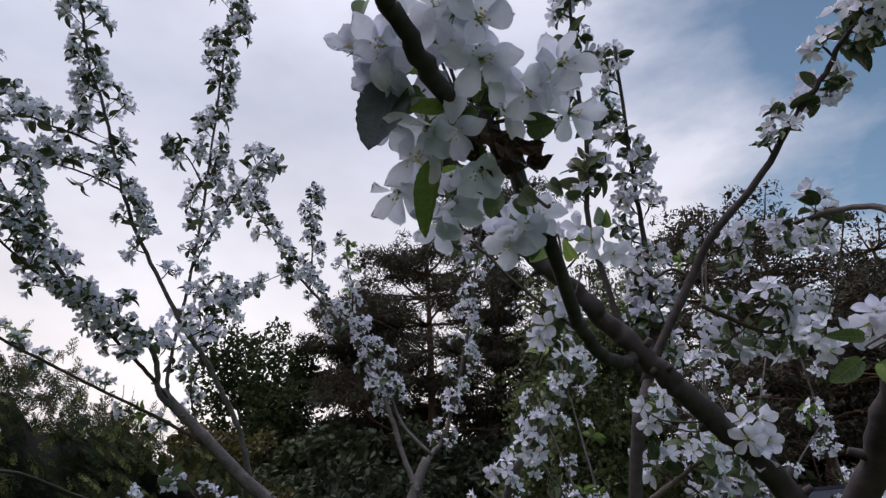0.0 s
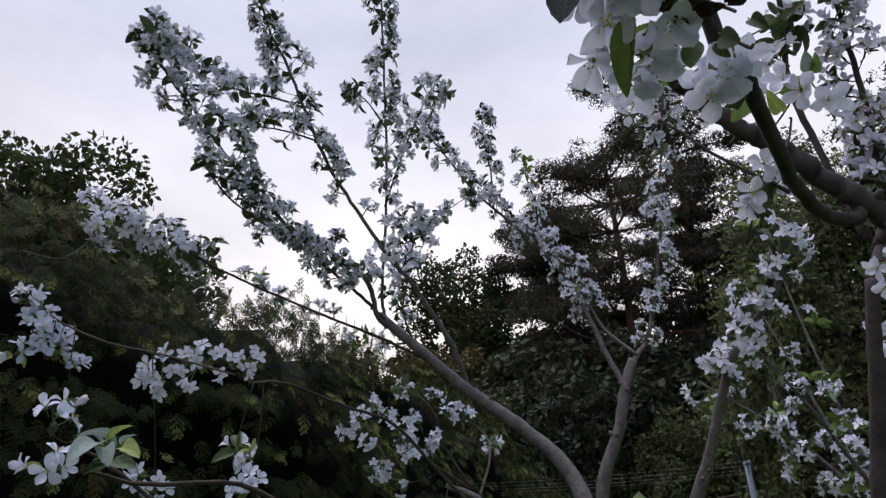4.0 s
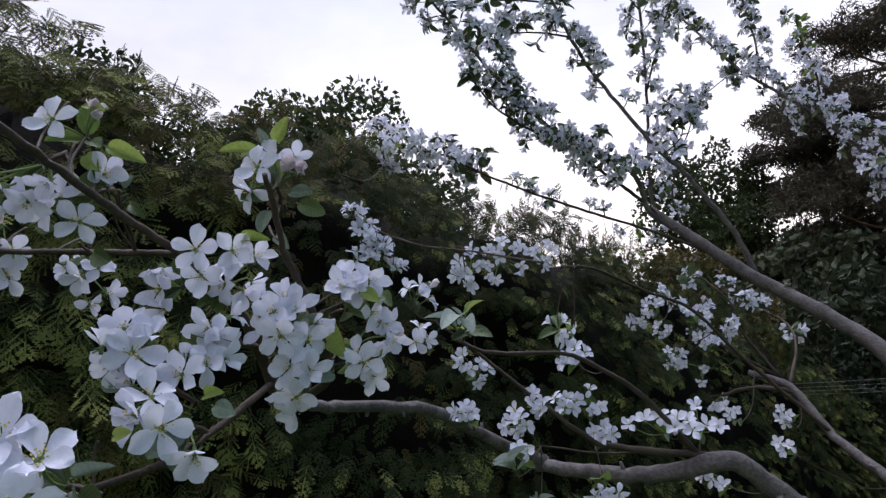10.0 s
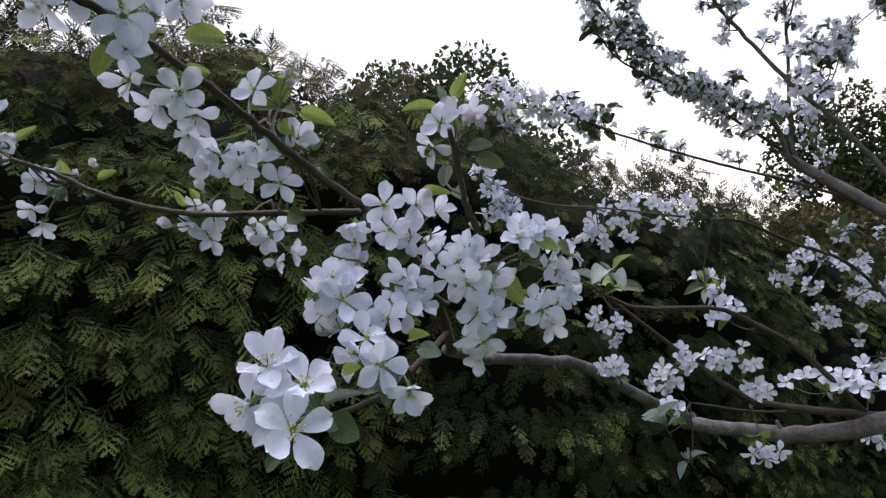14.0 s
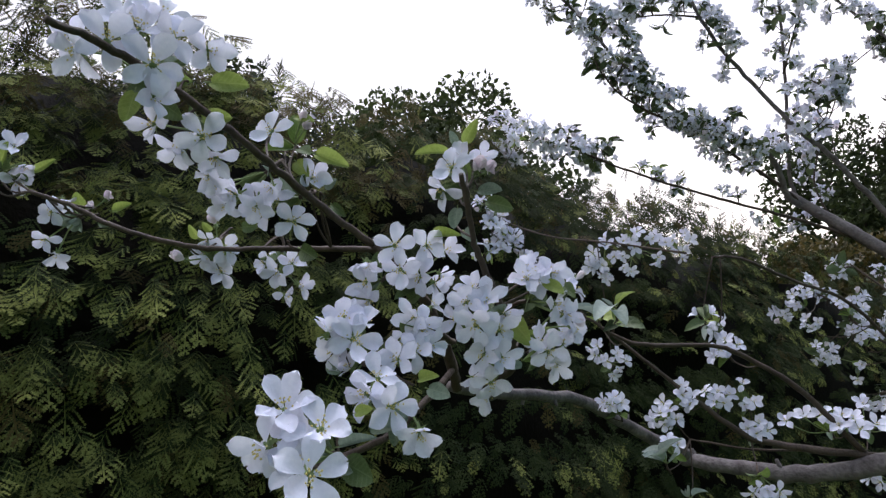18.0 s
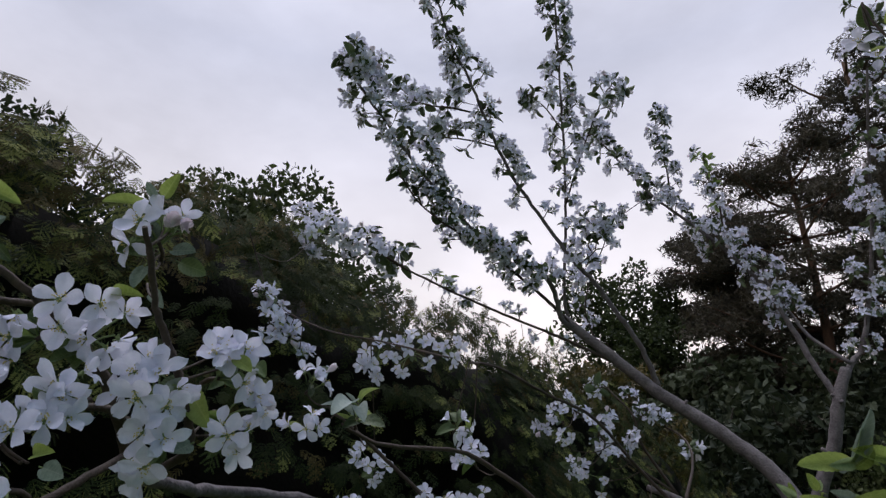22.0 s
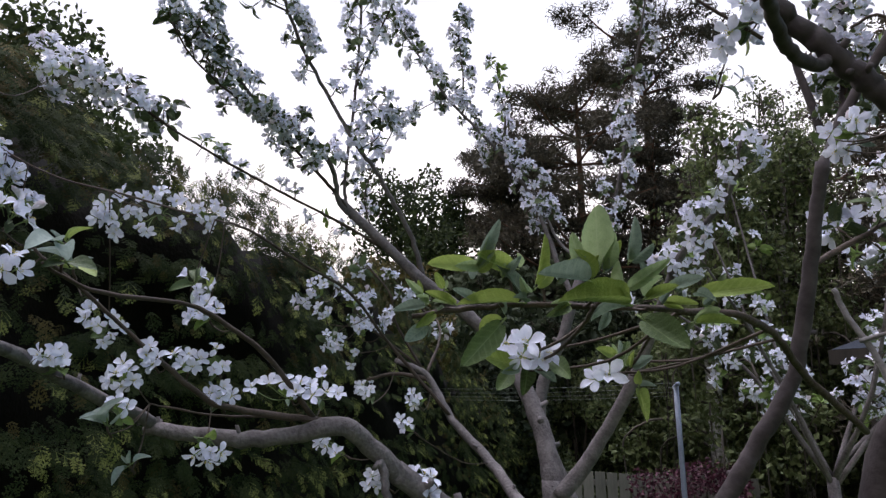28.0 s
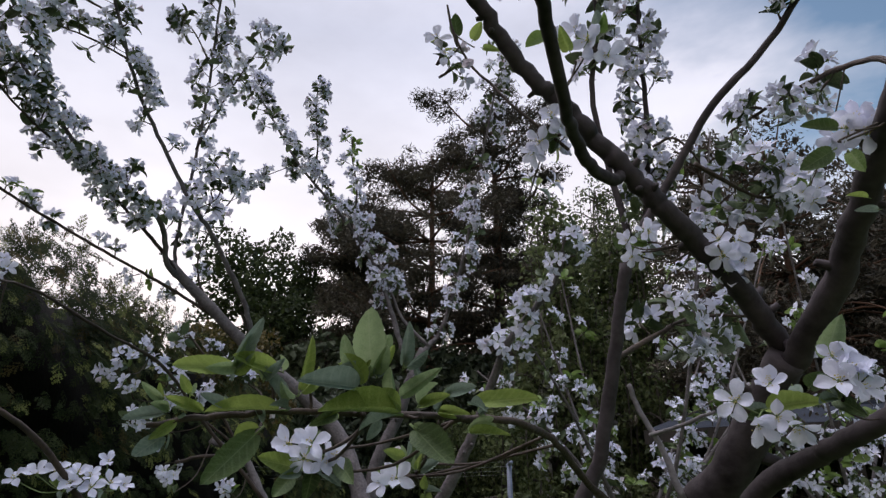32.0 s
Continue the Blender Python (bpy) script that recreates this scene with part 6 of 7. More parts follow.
posy_at(right_tree, (0.679, 1.154, 2.009), ((0.645, 1.121, 2.013, -0.61, -0.78, -0.10, 1, 1.00), (0.667, 1.129, 1.972, -0.26, -0.70, -0.66, 0, 1.00), (0.651, 1.123, 1.985, -0.52, -0.78, -0.36, 2, 0.95), (0.645, 1.142, 2.003, -0.74, -0.61, -0.28, 1, 0.90), (0.678, 1.129, 1.992, 0.05, -0.97, -0.22, 2, 0.90),))
leaves_at(right_tree, ((0.419, 0.869, 1.610, 0.452, 0.812, 1.617, -0.24, -0.94, 0.24, 0.40, 'young'), (0.484, 0.846, 1.655, 0.479, 0.798, 1.690, -0.45, -0.89, -0.06, 0.50, 'downgreen'), (0.473, 0.870, 1.632, 0.473, 0.839, 1.645, -0.57, -0.81, -0.11, 0.60, 'leaf'), (0.487, 0.849, 1.623, 0.490, 0.807, 1.599, -0.19, -0.92, -0.35, 0.50, 'leaf'), (0.454, 0.864, 1.637, 0.451, 0.840, 1.619, -0.34, -0.91, -0.24, 0.50, 'down'), (0.478, 0.714, 1.860, 0.439, 0.705, 1.860, -0.65, -0.74, -0.14, 0.40, 'leaf'), (0.475, 0.725, 1.845, 0.439, 0.726, 1.823, -0.64, -0.59, -0.50, 0.50, 'leaf'), (0.483, 0.722, 1.841, 0.483, 0.705, 1.811, -0.30, -0.71, -0.63, 0.50, 'youngdark'),))
leaves_at(right_tree, ((0.443, 0.646, 1.754, 0.423, 0.642, 1.756, -0.60, -0.80, 0.02, 0.35, 'young'), (0.449, 0.646, 1.744, 0.429, 0.644, 1.743, -0.63, -0.76, -0.13, 0.40, 'down'),))
leaves_at(right_tree, ((0.222, 0.708, 1.956, 0.207, 0.675, 1.958, -0.33, -0.85, -0.41, 0.45, 'young'), (0.195, 0.688, 1.966, 0.175, 0.675, 1.942, -0.37, -0.73, -0.58, 0.50, 'youngdark'), (0.117, 1.069, 2.265, 0.132, 1.029, 2.273, 0.01, -0.89, -0.46, 0.50, 'young'), (0.132, 1.075, 2.257, 0.165, 1.058, 2.236, 0.20, -0.82, -0.53, 0.40, 'young'), (0.093, 1.065, 2.269, 0.088, 1.019, 2.284, -0.07, -0.89, -0.46, 0.50, 'leaf'), (0.360, 1.143, 1.900, 0.338, 1.118, 1.906, -0.39, -0.89, -0.23, 0.50, 'leaf'),))
posy_at(left_tree, (-1.068, 1.257, 1.926), ((-1.048, 1.193, 1.949, 0.47, -0.88, 0.12, 0, 1.00), (-1.033, 1.208, 1.915, 0.64, -0.72, -0.27, 1, 1.00), (-1.061, 1.191, 1.916, 0.27, -0.91, -0.31, 2, 1.00), (-1.014, 1.232, 1.939, 0.83, -0.55, -0.06, 1, 1.00), (-1.042, 1.230, 1.890, 0.57, -0.44, -0.69, 2, 1.00), (-1.027, 1.221, 1.970, 0.74, -0.62, 0.24, 4, 1.00),), 1.2)
posy_at(left_tree, (-1.009, 1.328, 1.965), ((-1.003, 1.257, 1.979, 0.42, -0.90, 0.10, 1, 1.00), (-0.973, 1.277, 2.000, 0.63, -0.76, 0.17, 0, 1.00), (-0.951, 1.305, 1.981, 0.80, -0.60, 0.00, 4, 1.00), (-0.981, 1.271, 1.960, 0.59, -0.75, -0.29, 2, 1.00), (-0.951, 1.322, 1.937, 0.66, -0.45, -0.60, 1, 1.00), (-1.012, 1.290, 1.909, 0.43, -0.59, -0.69, 2, 0.95),), 1.2)
posy_at(left_tree, (-0.960, 1.422, 1.977), ((-0.956, 1.369, 1.983, 0.37, -0.93, 0.00, 1, 1.00), (-0.916, 1.414, 1.986, 0.81, -0.58, -0.07, 2, 1.00), (-0.934, 1.409, 1.960, 0.60, -0.55, -0.58, 1, 0.95),), 1.2)
posy_at(left_tree, (-1.107, 1.308, 1.679), ((-1.101, 1.239, 1.700, 0.40, -0.91, -0.03, 1, 1.00), (-1.076, 1.254, 1.685, 0.66, -0.75, -0.12, 0, 1.00), (-1.064, 1.277, 1.703, 0.82, -0.56, 0.14, 2, 1.00), (-1.052, 1.292, 1.685, 0.89, -0.44, -0.08, 1, 1.00), (-1.078, 1.271, 1.653, 0.62, -0.49, -0.61, 2, 1.00), (-1.101, 1.249, 1.724, 0.44, -0.83, 0.33, 4, 1.00),))
posy_at(left_tree, (-0.579, 1.246, 1.526), ((-0.627, 1.191, 1.546, 0.15, -0.80, 0.58, 1, 0.95), (-0.597, 1.198, 1.553, 0.28, -0.77, 0.58, 2, 1.00), (-0.573, 1.214, 1.558, 0.37, -0.71, 0.60, 0, 1.00), (-0.548, 1.229, 1.554, 0.49, -0.68, 0.55, 1, 1.00), (-0.549, 1.217, 1.538, 0.51, -0.77, 0.37, 4, 1.00),))
posy_at(left_tree, (-0.531, 1.286, 1.527), ((-0.523, 1.233, 1.532, 0.41, -0.80, 0.44, 0, 1.00), (-0.505, 1.254, 1.539, 0.54, -0.67, 0.51, 1, 1.00), (-0.491, 1.273, 1.535, 0.67, -0.63, 0.39, 2, 0.95), (-0.531, 1.284, 1.574, 0.42, -0.72, 0.55, 2, 0.90), (-0.537, 1.247, 1.549, 0.30, -0.76, 0.57, 4, 0.95),))
posy_at(left_tree, (-0.676, 1.112, 1.664), ((-0.675, 1.073, 1.675, 0.13, -0.97, 0.20, 0, 0.86), (-0.665, 1.096, 1.674, 0.59, -0.80, 0.12, 1, 0.86), (-0.676, 1.099, 1.693, 0.43, -0.80, 0.41, 4, 0.86), (-0.682, 1.069, 1.663, -0.10, -0.99, -0.05, 2, 0.86), (-0.656, 1.102, 1.683, 0.71, -0.66, 0.23, 1, 0.86),), 0.2)
posy_at(left_tree, (-0.757, 1.029, 1.548), ((-0.754, 0.989, 1.562, 0.12, -0.94, 0.31, 1, 0.86), (-0.750, 1.010, 1.568, 0.52, -0.77, 0.37, 4, 0.86), (-0.776, 1.002, 1.551, -0.07, -1.00, 0.05, 2, 0.86), (-0.735, 1.009, 1.551, 0.73, -0.68, 0.05, 1, 0.86), (-0.755, 1.004, 1.579, 0.36, -0.77, 0.53, 0, 0.86), (-0.765, 1.013, 1.544, 0.30, -0.94, -0.14, 1, 0.86),), 0.2)
posy_at(left_tree, (-0.731, 1.051, 1.578), ((-0.723, 1.016, 1.594, 0.30, -0.89, 0.34, 1, 0.86), (-0.719, 1.037, 1.590, 0.65, -0.73, 0.21, 2, 0.86), (-0.736, 1.035, 1.609, 0.36, -0.78, 0.51, 4, 0.86), (-0.715, 1.025, 1.578, 0.57, -0.82, -0.02, 1, 0.86),), 0.2)
posy_at(left_tree, (-0.711, 1.108, 1.571), ((-0.709, 1.068, 1.600, 0.14, -0.86, 0.49, 0, 0.86), (-0.699, 1.092, 1.598, 0.56, -0.72, 0.42, 1, 0.86), (-0.692, 1.114, 1.594, 0.79, -0.54, 0.29, 4, 0.86), (-0.698, 1.079, 1.581, 0.47, -0.86, 0.19, 2, 0.86), (-0.692, 1.099, 1.579, 0.74, -0.66, 0.10, 1, 0.86),), 0.2)
posy_at(left_tree, (-0.664, 1.159, 1.513), ((-0.664, 1.121, 1.534, 0.16, -0.91, 0.39, 1, 0.86), (-0.656, 1.142, 1.543, 0.47, -0.74, 0.47, 2, 0.86), (-0.650, 1.161, 1.530, 0.72, -0.64, 0.27, 0, 0.86), (-0.653, 1.130, 1.525, 0.44, -0.87, 0.23, 1, 0.86),), 0.2)
posy_at(left_tree, (-0.672, 1.151, 1.576), ((-0.651, 1.128, 1.581, 0.64, -0.76, 0.09, 2, 0.86), (-0.669, 1.127, 1.613, 0.35, -0.76, 0.54, 1, 0.86),), 0.2)
posy_at(left_tree, (-0.632, 1.082, 1.459), ((-0.628, 1.045, 1.434, 0.02, -0.80, -0.60, 1, 0.86), (-0.623, 1.065, 1.444, 0.49, -0.79, -0.36, 2, 0.86), (-0.623, 1.079, 1.425, 0.54, -0.54, -0.64, 0, 0.86), (-0.596, 1.070, 1.437, 0.81, -0.43, -0.39, 1, 0.86),), 0.2)
posy_at(left_tree, (-0.780, 0.904, 1.562), ((-0.774, 0.863, 1.582, 0.08, -0.88, 0.47, 2, 0.86), (-0.772, 0.884, 1.589, 0.51, -0.69, 0.52, 1, 0.86), (-0.786, 0.888, 1.574, 0.38, -0.88, 0.29, 0, 0.86), (-0.757, 0.883, 1.582, 0.70, -0.60, 0.39, 2, 0.86),), 0.2)
posy_at(left_tree, (-0.743, 1.002, 1.491), ((-0.730, 0.973, 1.513, 0.44, -0.77, 0.45, 2, 0.86), (-0.727, 0.992, 1.508, 0.71, -0.62, 0.33, 1, 0.86),), 0.2)
posy_at(left_tree, (-0.834, 1.822, 1.835), ((-0.843, 1.775, 1.869, 0.13, -0.94, 0.30, 0, 0.86), (-0.828, 1.794, 1.884, 0.36, -0.84, 0.40, 1, 0.86), (-0.826, 1.814, 1.860, 0.51, -0.85, 0.15, 4, 0.86), (-0.838, 1.783, 1.842, 0.21, -0.98, -0.00, 2, 0.86), (-0.817, 1.802, 1.873, 0.51, -0.81, 0.29, 1, 0.86),), 0.2)
posy_at(left_tree, (-0.821, 1.840, 1.769), ((-0.825, 1.799, 1.800, 0.20, -0.94, 0.28, 2, 0.86), (-0.808, 1.823, 1.791, 0.50, -0.85, 0.16, 1, 0.86), (-0.828, 1.829, 1.774, 0.33, -0.94, -0.05, 5, 0.86),), 0.2)
posy_at(left_tree, (-0.745, 1.872, 1.805), ((-0.754, 1.827, 1.843, 0.13, -0.94, 0.32, 1, 0.86), (-0.748, 1.846, 1.832, 0.28, -0.94, 0.20, 2, 0.86), (-0.713, 1.878, 1.822, 0.70, -0.71, 0.05, 5, 0.86), (-0.713, 1.854, 1.805, 0.64, -0.76, -0.10, 1, 0.86),), 0.2)
posy_at(left_tree, (-0.736, 1.922, 1.725), ((-0.746, 1.878, 1.768, 0.11, -0.92, 0.38, 1, 0.86), (-0.725, 1.902, 1.761, 0.41, -0.86, 0.30, 0, 0.86), (-0.712, 1.923, 1.752, 0.61, -0.77, 0.19, 2, 0.86), (-0.733, 1.888, 1.742, 0.29, -0.95, 0.13, 1, 0.86),), 0.2)
posy_at(left_tree, (-0.751, 1.920, 1.674), ((-0.790, 1.866, 1.693, -0.22, -0.96, 0.17, 2, 0.86), (-0.747, 1.902, 1.676, 0.38, -0.92, -0.04, 5, 0.86), (-0.767, 1.909, 1.639, 0.15, -0.86, -0.50, 1, 0.86),), 0.2)
posy_at(left_tree, (-0.622, 1.734, 1.536), ((-0.629, 1.697, 1.570, 0.12, -0.91, 0.39, 1, 0.86), (-0.615, 1.717, 1.559, 0.38, -0.88, 0.28, 2, 0.86), (-0.631, 1.723, 1.548, 0.24, -0.96, 0.14, 0, 0.86),), 0.2)
posy_at(left_tree, (-0.549, 1.925, 1.516), ((-0.561, 1.888, 1.555, 0.06, -0.91, 0.40, 1, 0.86), (-0.549, 1.905, 1.540, 0.24, -0.93, 0.27, 2, 0.86), (-0.562, 1.914, 1.521, 0.13, -0.99, 0.05, 0, 0.86), (-0.566, 1.886, 1.533, -0.02, -0.98, 0.20, 1, 0.86),), 0.2)
posy_at(left_tree, (-0.494, 1.731, 1.451), ((-0.519, 1.690, 1.483, -0.13, -0.92, 0.37, 2, 0.86), (-0.502, 1.709, 1.474, 0.14, -0.94, 0.32, 1, 0.86), (-0.516, 1.717, 1.463, -0.02, -0.98, 0.18, 2, 0.86),), 0.2)
posy_at(left_tree, (-0.529, 1.388, 1.416), ((-0.546, 1.348, 1.435, -0.10, -0.94, 0.33, 1, 0.86), (-0.534, 1.366, 1.421, 0.19, -0.97, 0.14, 2, 0.86), (-0.569, 1.363, 1.439, -0.21, -0.91, 0.36, 5, 0.86),), 0.2)
posy_at(left_tree, (-0.425, 1.385, 1.354), ((-0.442, 1.348, 1.380, -0.10, -0.90, 0.43, 0, 0.86), (-0.428, 1.366, 1.370, 0.20, -0.91, 0.35, 2, 0.86), (-0.458, 1.365, 1.363, -0.26, -0.94, 0.22, 1, 0.86),), 0.2)
joint(left_tree, (-0.875, 0.986, 1.745), (0.1, -0.5, 0.8))
young_shoot(left_tree, (-0.875, 0.986, 1.745), (0.1, -0.5, 0.8), 1.1, 5)
joint(left_tree, (-0.732, 1.174, 1.732), (0.1, -0.5, 0.8))
young_shoot(left_tree, (-0.732, 1.174, 1.732), (0.1, -0.5, 0.8), 1, 5)
joint(left_tree, (-0.684, 0.794, 1.728), (0.2, -0.4, 0.8))
young_shoot(left_tree, (-0.684, 0.794, 1.728), (0.2, -0.4, 0.8), 1.2, 6)
joint(left_tree, (-0.734, 0.966, 1.478), (0, -0.4, 0.6))
young_shoot(left_tree, (-0.734, 0.966, 1.478), (0, -0.4, 0.6), 1.1, 6)
joint(left_tree, (-0.733, 1.021, 1.416), (0, -0.4, 0.4))
young_shoot(left_tree, (-0.733, 1.021, 1.416), (0, -0.4, 0.4), 1.1, 6)



def orchard_tree(name_label, at, height, seed, n_limbs, per_limb):
    """A blossoming apple tree farther off: trunk, limbs and clusters."""
    r = random.Random(seed)
    t = thing("apple_tree", at, name_label, "tree", "apple trees in blossom")
    a = np.array(at, float)
    top = a + (r.uniform(-0.1, 0.1), r.uniform(-0.1, 0.1), height * 0.42)
    limb(t, "trunk", (a, a + (0.02, 0.0, height * 0.2), top), 0.035, 0.022)
    for i in range(n_limbs):
        ang = i * 2.4 + r.uniform(-0.4, 0.4)
        d = np.array((math.cos(ang), math.sin(ang), 0))
        reach = r.uniform(0.4, 0.9)
        e = top + d * reach + (0, 0, height * r.uniform(0.25, 0.58))
        limb(t, "limb", (top - (0, 0, 0.05 * i / n_limbs), top + d * reach * 0.45 + (0, 0, height * 0.15), e), 0.011, 0.003, ((per_limb, 0.25, 1.0, 0.10), (per_limb // 2, 0.2, 1.0, 0.14, 1.2, 0.95)), 7)
    return t


orchard_tree("small apple tree thick with white blossom", (0.75, 3.1, 0), 3.0, 5, 9, 9)
orchard_tree("small apple tree thick with white blossom", (1.75, 3.3, 0), 3.0, 6, 9, 10)


# ---- trees beyond the garden ----
def leaf_cards(centres, radii, count, size, seed, long=1.5, flat=1.0, slim=0.45):
    """Many small bent leaves strewn over clumps, thinner towards the heart of each clump."""
    g = np.random.default_rng(seed)
    centres, radii = np.asarray(centres, float), np.asarray(radii, float)
    k = g.choice(len(centres), count, p=radii ** 2 / (radii ** 2).sum())
    d = g.normal(size=(count, 3))
    d /= np.linalg.norm(d, axis=1)[:, None]
    d[:, 2] *= flat
    p = centres[k] + d * (radii[k] * g.uniform(0.25, 1.0, count) ** 0.6)[:, None]
    s = size * g.uniform(0.6, 1.3, count)[:, None]
    a = g.normal(size=(count, 3))
    a /= np.linalg.norm(a, axis=1)[:, None]
    b = np.cross(a, g.normal(size=(count, 3)))
    b /= np.linalg.norm(b, axis=1)[:, None] + 1e-9
    c = np.cross(a, b)
    v = np.stack((p - a * s * long / 2, p + b * s * slim + c * s * 0.12, p + a * s * long / 2, p - b * s * slim + c * s * 0.12), axis=1).reshape(-1, 3)
    i = np.arange(count) * 4
    f = np.stack((np.stack((i, i + 1, i + 2), 1), np.stack((i, i + 2, i + 3), 1)), axis=1).reshape(-1, 3)
    return v, f, np.zeros(len(f), int)


def broad_tree(label, at, height, spread, leaves, size, seed, leafmat=TREE_LEAF, bark=WOOD_BARK, category="tree", low=0.28):
    r = random.Random(seed)
    t = thing("broadleaf_tree", at, label, category)
    base = np.zeros(3)
    top = np.array((r.uniform(-0.3, 0.3), r.uniform(-0.3, 0.3), height * 0.75))
    part("trunk", mesh_of("trunk", tube(spline((base - (0, 0, 0.1), top * 0.5 + (0.1, 0, 0), top), 6), height * 0.022, height * 0.006, 8, 0.06), (bark,)), t)
    cs, rs, stems = [], [], []
    for i in range(26):
        ang, u = i * 2.4, r.uniform(low, 0.97)
        w = spread * math.sin(math.pi * min(0.98, 0.12 + 0.82 * u)) ** 0.7 * r.uniform(0.45, 1.0)
        e = np.array((math.cos(ang) * w, math.sin(ang) * w, height * u * r.uniform(0.93, 1.03)))
        s = np.array((0, 0, height * max(0.15, u * 0.62)))
        stems.append(tube(spline((s, s * 0.4 + e * 0.6 + (0, 0, -0.02 * height), e), 4), height * 0.007, height * 0.0015, 5, 0.05))
        for k in range(4):
            f = 0.55 + 0.16 * k
            cs.append(s + (e - s) * f + np.array((r.gauss(0, 1), r.gauss(0, 1), r.gauss(0, 0.8))) * spread * 0.12)
            rs.append(spread * r.uniform(0.12, 0.30))
    for g in stems:
        part("limb", mesh_of("limb", g, (bark,)), t)
    tagged(part("crown", mesh_of("crown", leaf_cards(cs, rs, leaves, size, seed), (leafmat,), False), t), kind="stuff")
    return t


def conifer(name, label, at, height, spread, seed, whorls, arms, low, droop, needles, size, shape, gap=0.2):
    """A pine or spruce; shape: rows of (share of the height, share of the spread)."""
    r = random.Random(seed)
    t = thing(name, at, label, "tree")
    lean = np.array((r.uniform(-0.02, 0.02) * height, 0, height))
    part("trunk", mesh_of("trunk", tube(spline(((0, 0, -0.1), lean * 0.5 + (0.01 * height, 0, 0), lean), 6), height * 0.018, height * 0.003, 8, 0.05), (PINE_BARK,)), t)
    pads, sizes = [], []
    for i in range(whorls):
        u = low + (1 - low) * (i + 0.5) / whorls
        w = spread * float(np.interp(u, [s[0] for s in shape], [s[1] for s in shape]))
        for k in range(arms):
            if r.random() < gap:
                continue
            a = 6.28 * (k + r.uniform(-0.3, 0.3)) / arms + i * 0.9
            d = np.array((math.cos(a), math.sin(a), 0))
            s = lean * u
            reach = w * r.uniform(0.6, 1.15) + 0.15
            e = s + d * reach + (0, 0, droop * reach + r.uniform(-0.45, 0.6))
            mid_s = s + d * reach * 0.5 + (0, 0, 0.06 * reach)
            line = spline((s, mid_s, e), 5)
            part("limb", mesh_of("limb", tube(line, height * 0.004, height * 0.001, 5, 0.05), (PINE_BARK,)), t)
            for c in range(int(3 + 7 * reach / spread)):
                f = r.uniform(0.2, 1.05) ** 0.7
                pads.append(s + (e - s) * f + np.array((r.gauss(0, 1), r.gauss(0, 1), r.gauss(0, 0.2))) * (0.12 + 0.12 * reach))
                sizes.append(r.uniform(0.2, 0.55) * (1 - 0.45 * u if name == "spruce_tree" else 1))
    long, slim = (1.7, 0.26) if name == "spruce_tree" else (2.3, 0.20)
    outer = leaf_cards(pads, sizes, int(needles * 0.85), size * 1.1, seed, long, 0.42, slim)
    inner = leaf_cards(pads, np.array(sizes) * 0.6, needles // 14, size * 1.5, seed + 50, 1.6, 0.35, 0.45)
    tagged(part("needles", mesh_of("needles", joined([(outer, EYE3, (0, 0, 0), 1.0), (inner, EYE3, (0, 0, 0), 1.0)]), (NEEDLE,), False), t), kind="stuff")
    return t


def birch(label, at, height, seed):
    """A birch with thin hanging twigs of small leaves."""
    r = random.Random(seed)
    t = thing("birch_tree", at, label, "tree")
    top = np.array((0.3, 0, height))
    part("trunk", mesh_of("trunk", tube(spline(((0, 0, -0.1), top * 0.5 + (-0.15, 0, 0), top), 6), 0.13, 0.02, 8, 0.04), (BIRCH_BARK,)), t)
    cs, rs = [], []
    for i in range(90):
        u = r.uniform(0.16, 1.0)
        a = i * 2.4
        s = top * u
        reach = height * 0.20 * (1.25 - u) * r.uniform(0.5, 1.2)
        e = s + np.array((math.cos(a) * reach, math.sin(a) * reach, 0.12 * reach))
        drop = r.uniform(0.8, 2.4)
        line = spline((s, s * 0.45 + e * 0.55 + (0, 0, 0.25 * reach), e, e + (0, 0, -drop * 0.5), e + (r.uniform(-0.1, 0.1), 0, -drop)), 3)
        part("twig", mesh_of("twig", tube(line, 0.022, 0.004, 4, 0.03), (WOOD_BARK,)), t)
        for q in range(12):
            cs.append(line[int(r.uniform(0.3, 1) * (len(line) - 1))] + np.array((r.gauss(0, 0.12), r.gauss(0, 0.12), r.gauss(0, 0.15))))
            rs.append(r.uniform(0.1, 0.22))
    tagged(part("crown", mesh_of("crown", leaf_cards(cs, rs, 15000, 0.06, seed), (BIRCH_LEAF,), False), t), kind="stuff")
    return t


def polar(az, dist, z=0.0):
    return (math.sin(radians(az)) * dist, math.cos(radians(az)) * dist, z)


broad_tree("bright green leafy tree rising behind the hedge", polar(-53.5, 6.0), 4.6, 1.65, 60000, 0.045, 1)
broad_tree("dark green leafy tree behind the hedge", polar(-77, 5.6), 4.7, 1.3, 45000, 0.045, 2)
broad_tree("round green tree beyond the garden", polar(-19, 16), 7.7, 2.3, 30000, 0.085, 3, low=0.08)
broad_tree("shrub at the end of the hedge with leaves coloured as brown-lit", polar(-26, 7.6), 3.55, 0.9, 14000, 0.05, 4, BROWN_LIT, WOOD_BARK, "shrub")
broad_tree("shrub at the end of the hedge with leaves coloured as brown-lit", polar(-21.5, 8.5), 3.7, 0.9, 14000, 0.05, 14, BROWN_LIT, WOOD_BARK, "shrub")
PINE = ((0.1, 0.8), (0.45, 1.0), (0.62, 0.9), (0.70, 0.45), (0.78, 0.35), (0.88, 0.62), (1.0, 0.2))
SPRUCE = ((0.05, 1.0), (0.5, 0.85), (0.8, 0.6), (1.0, 0.1))
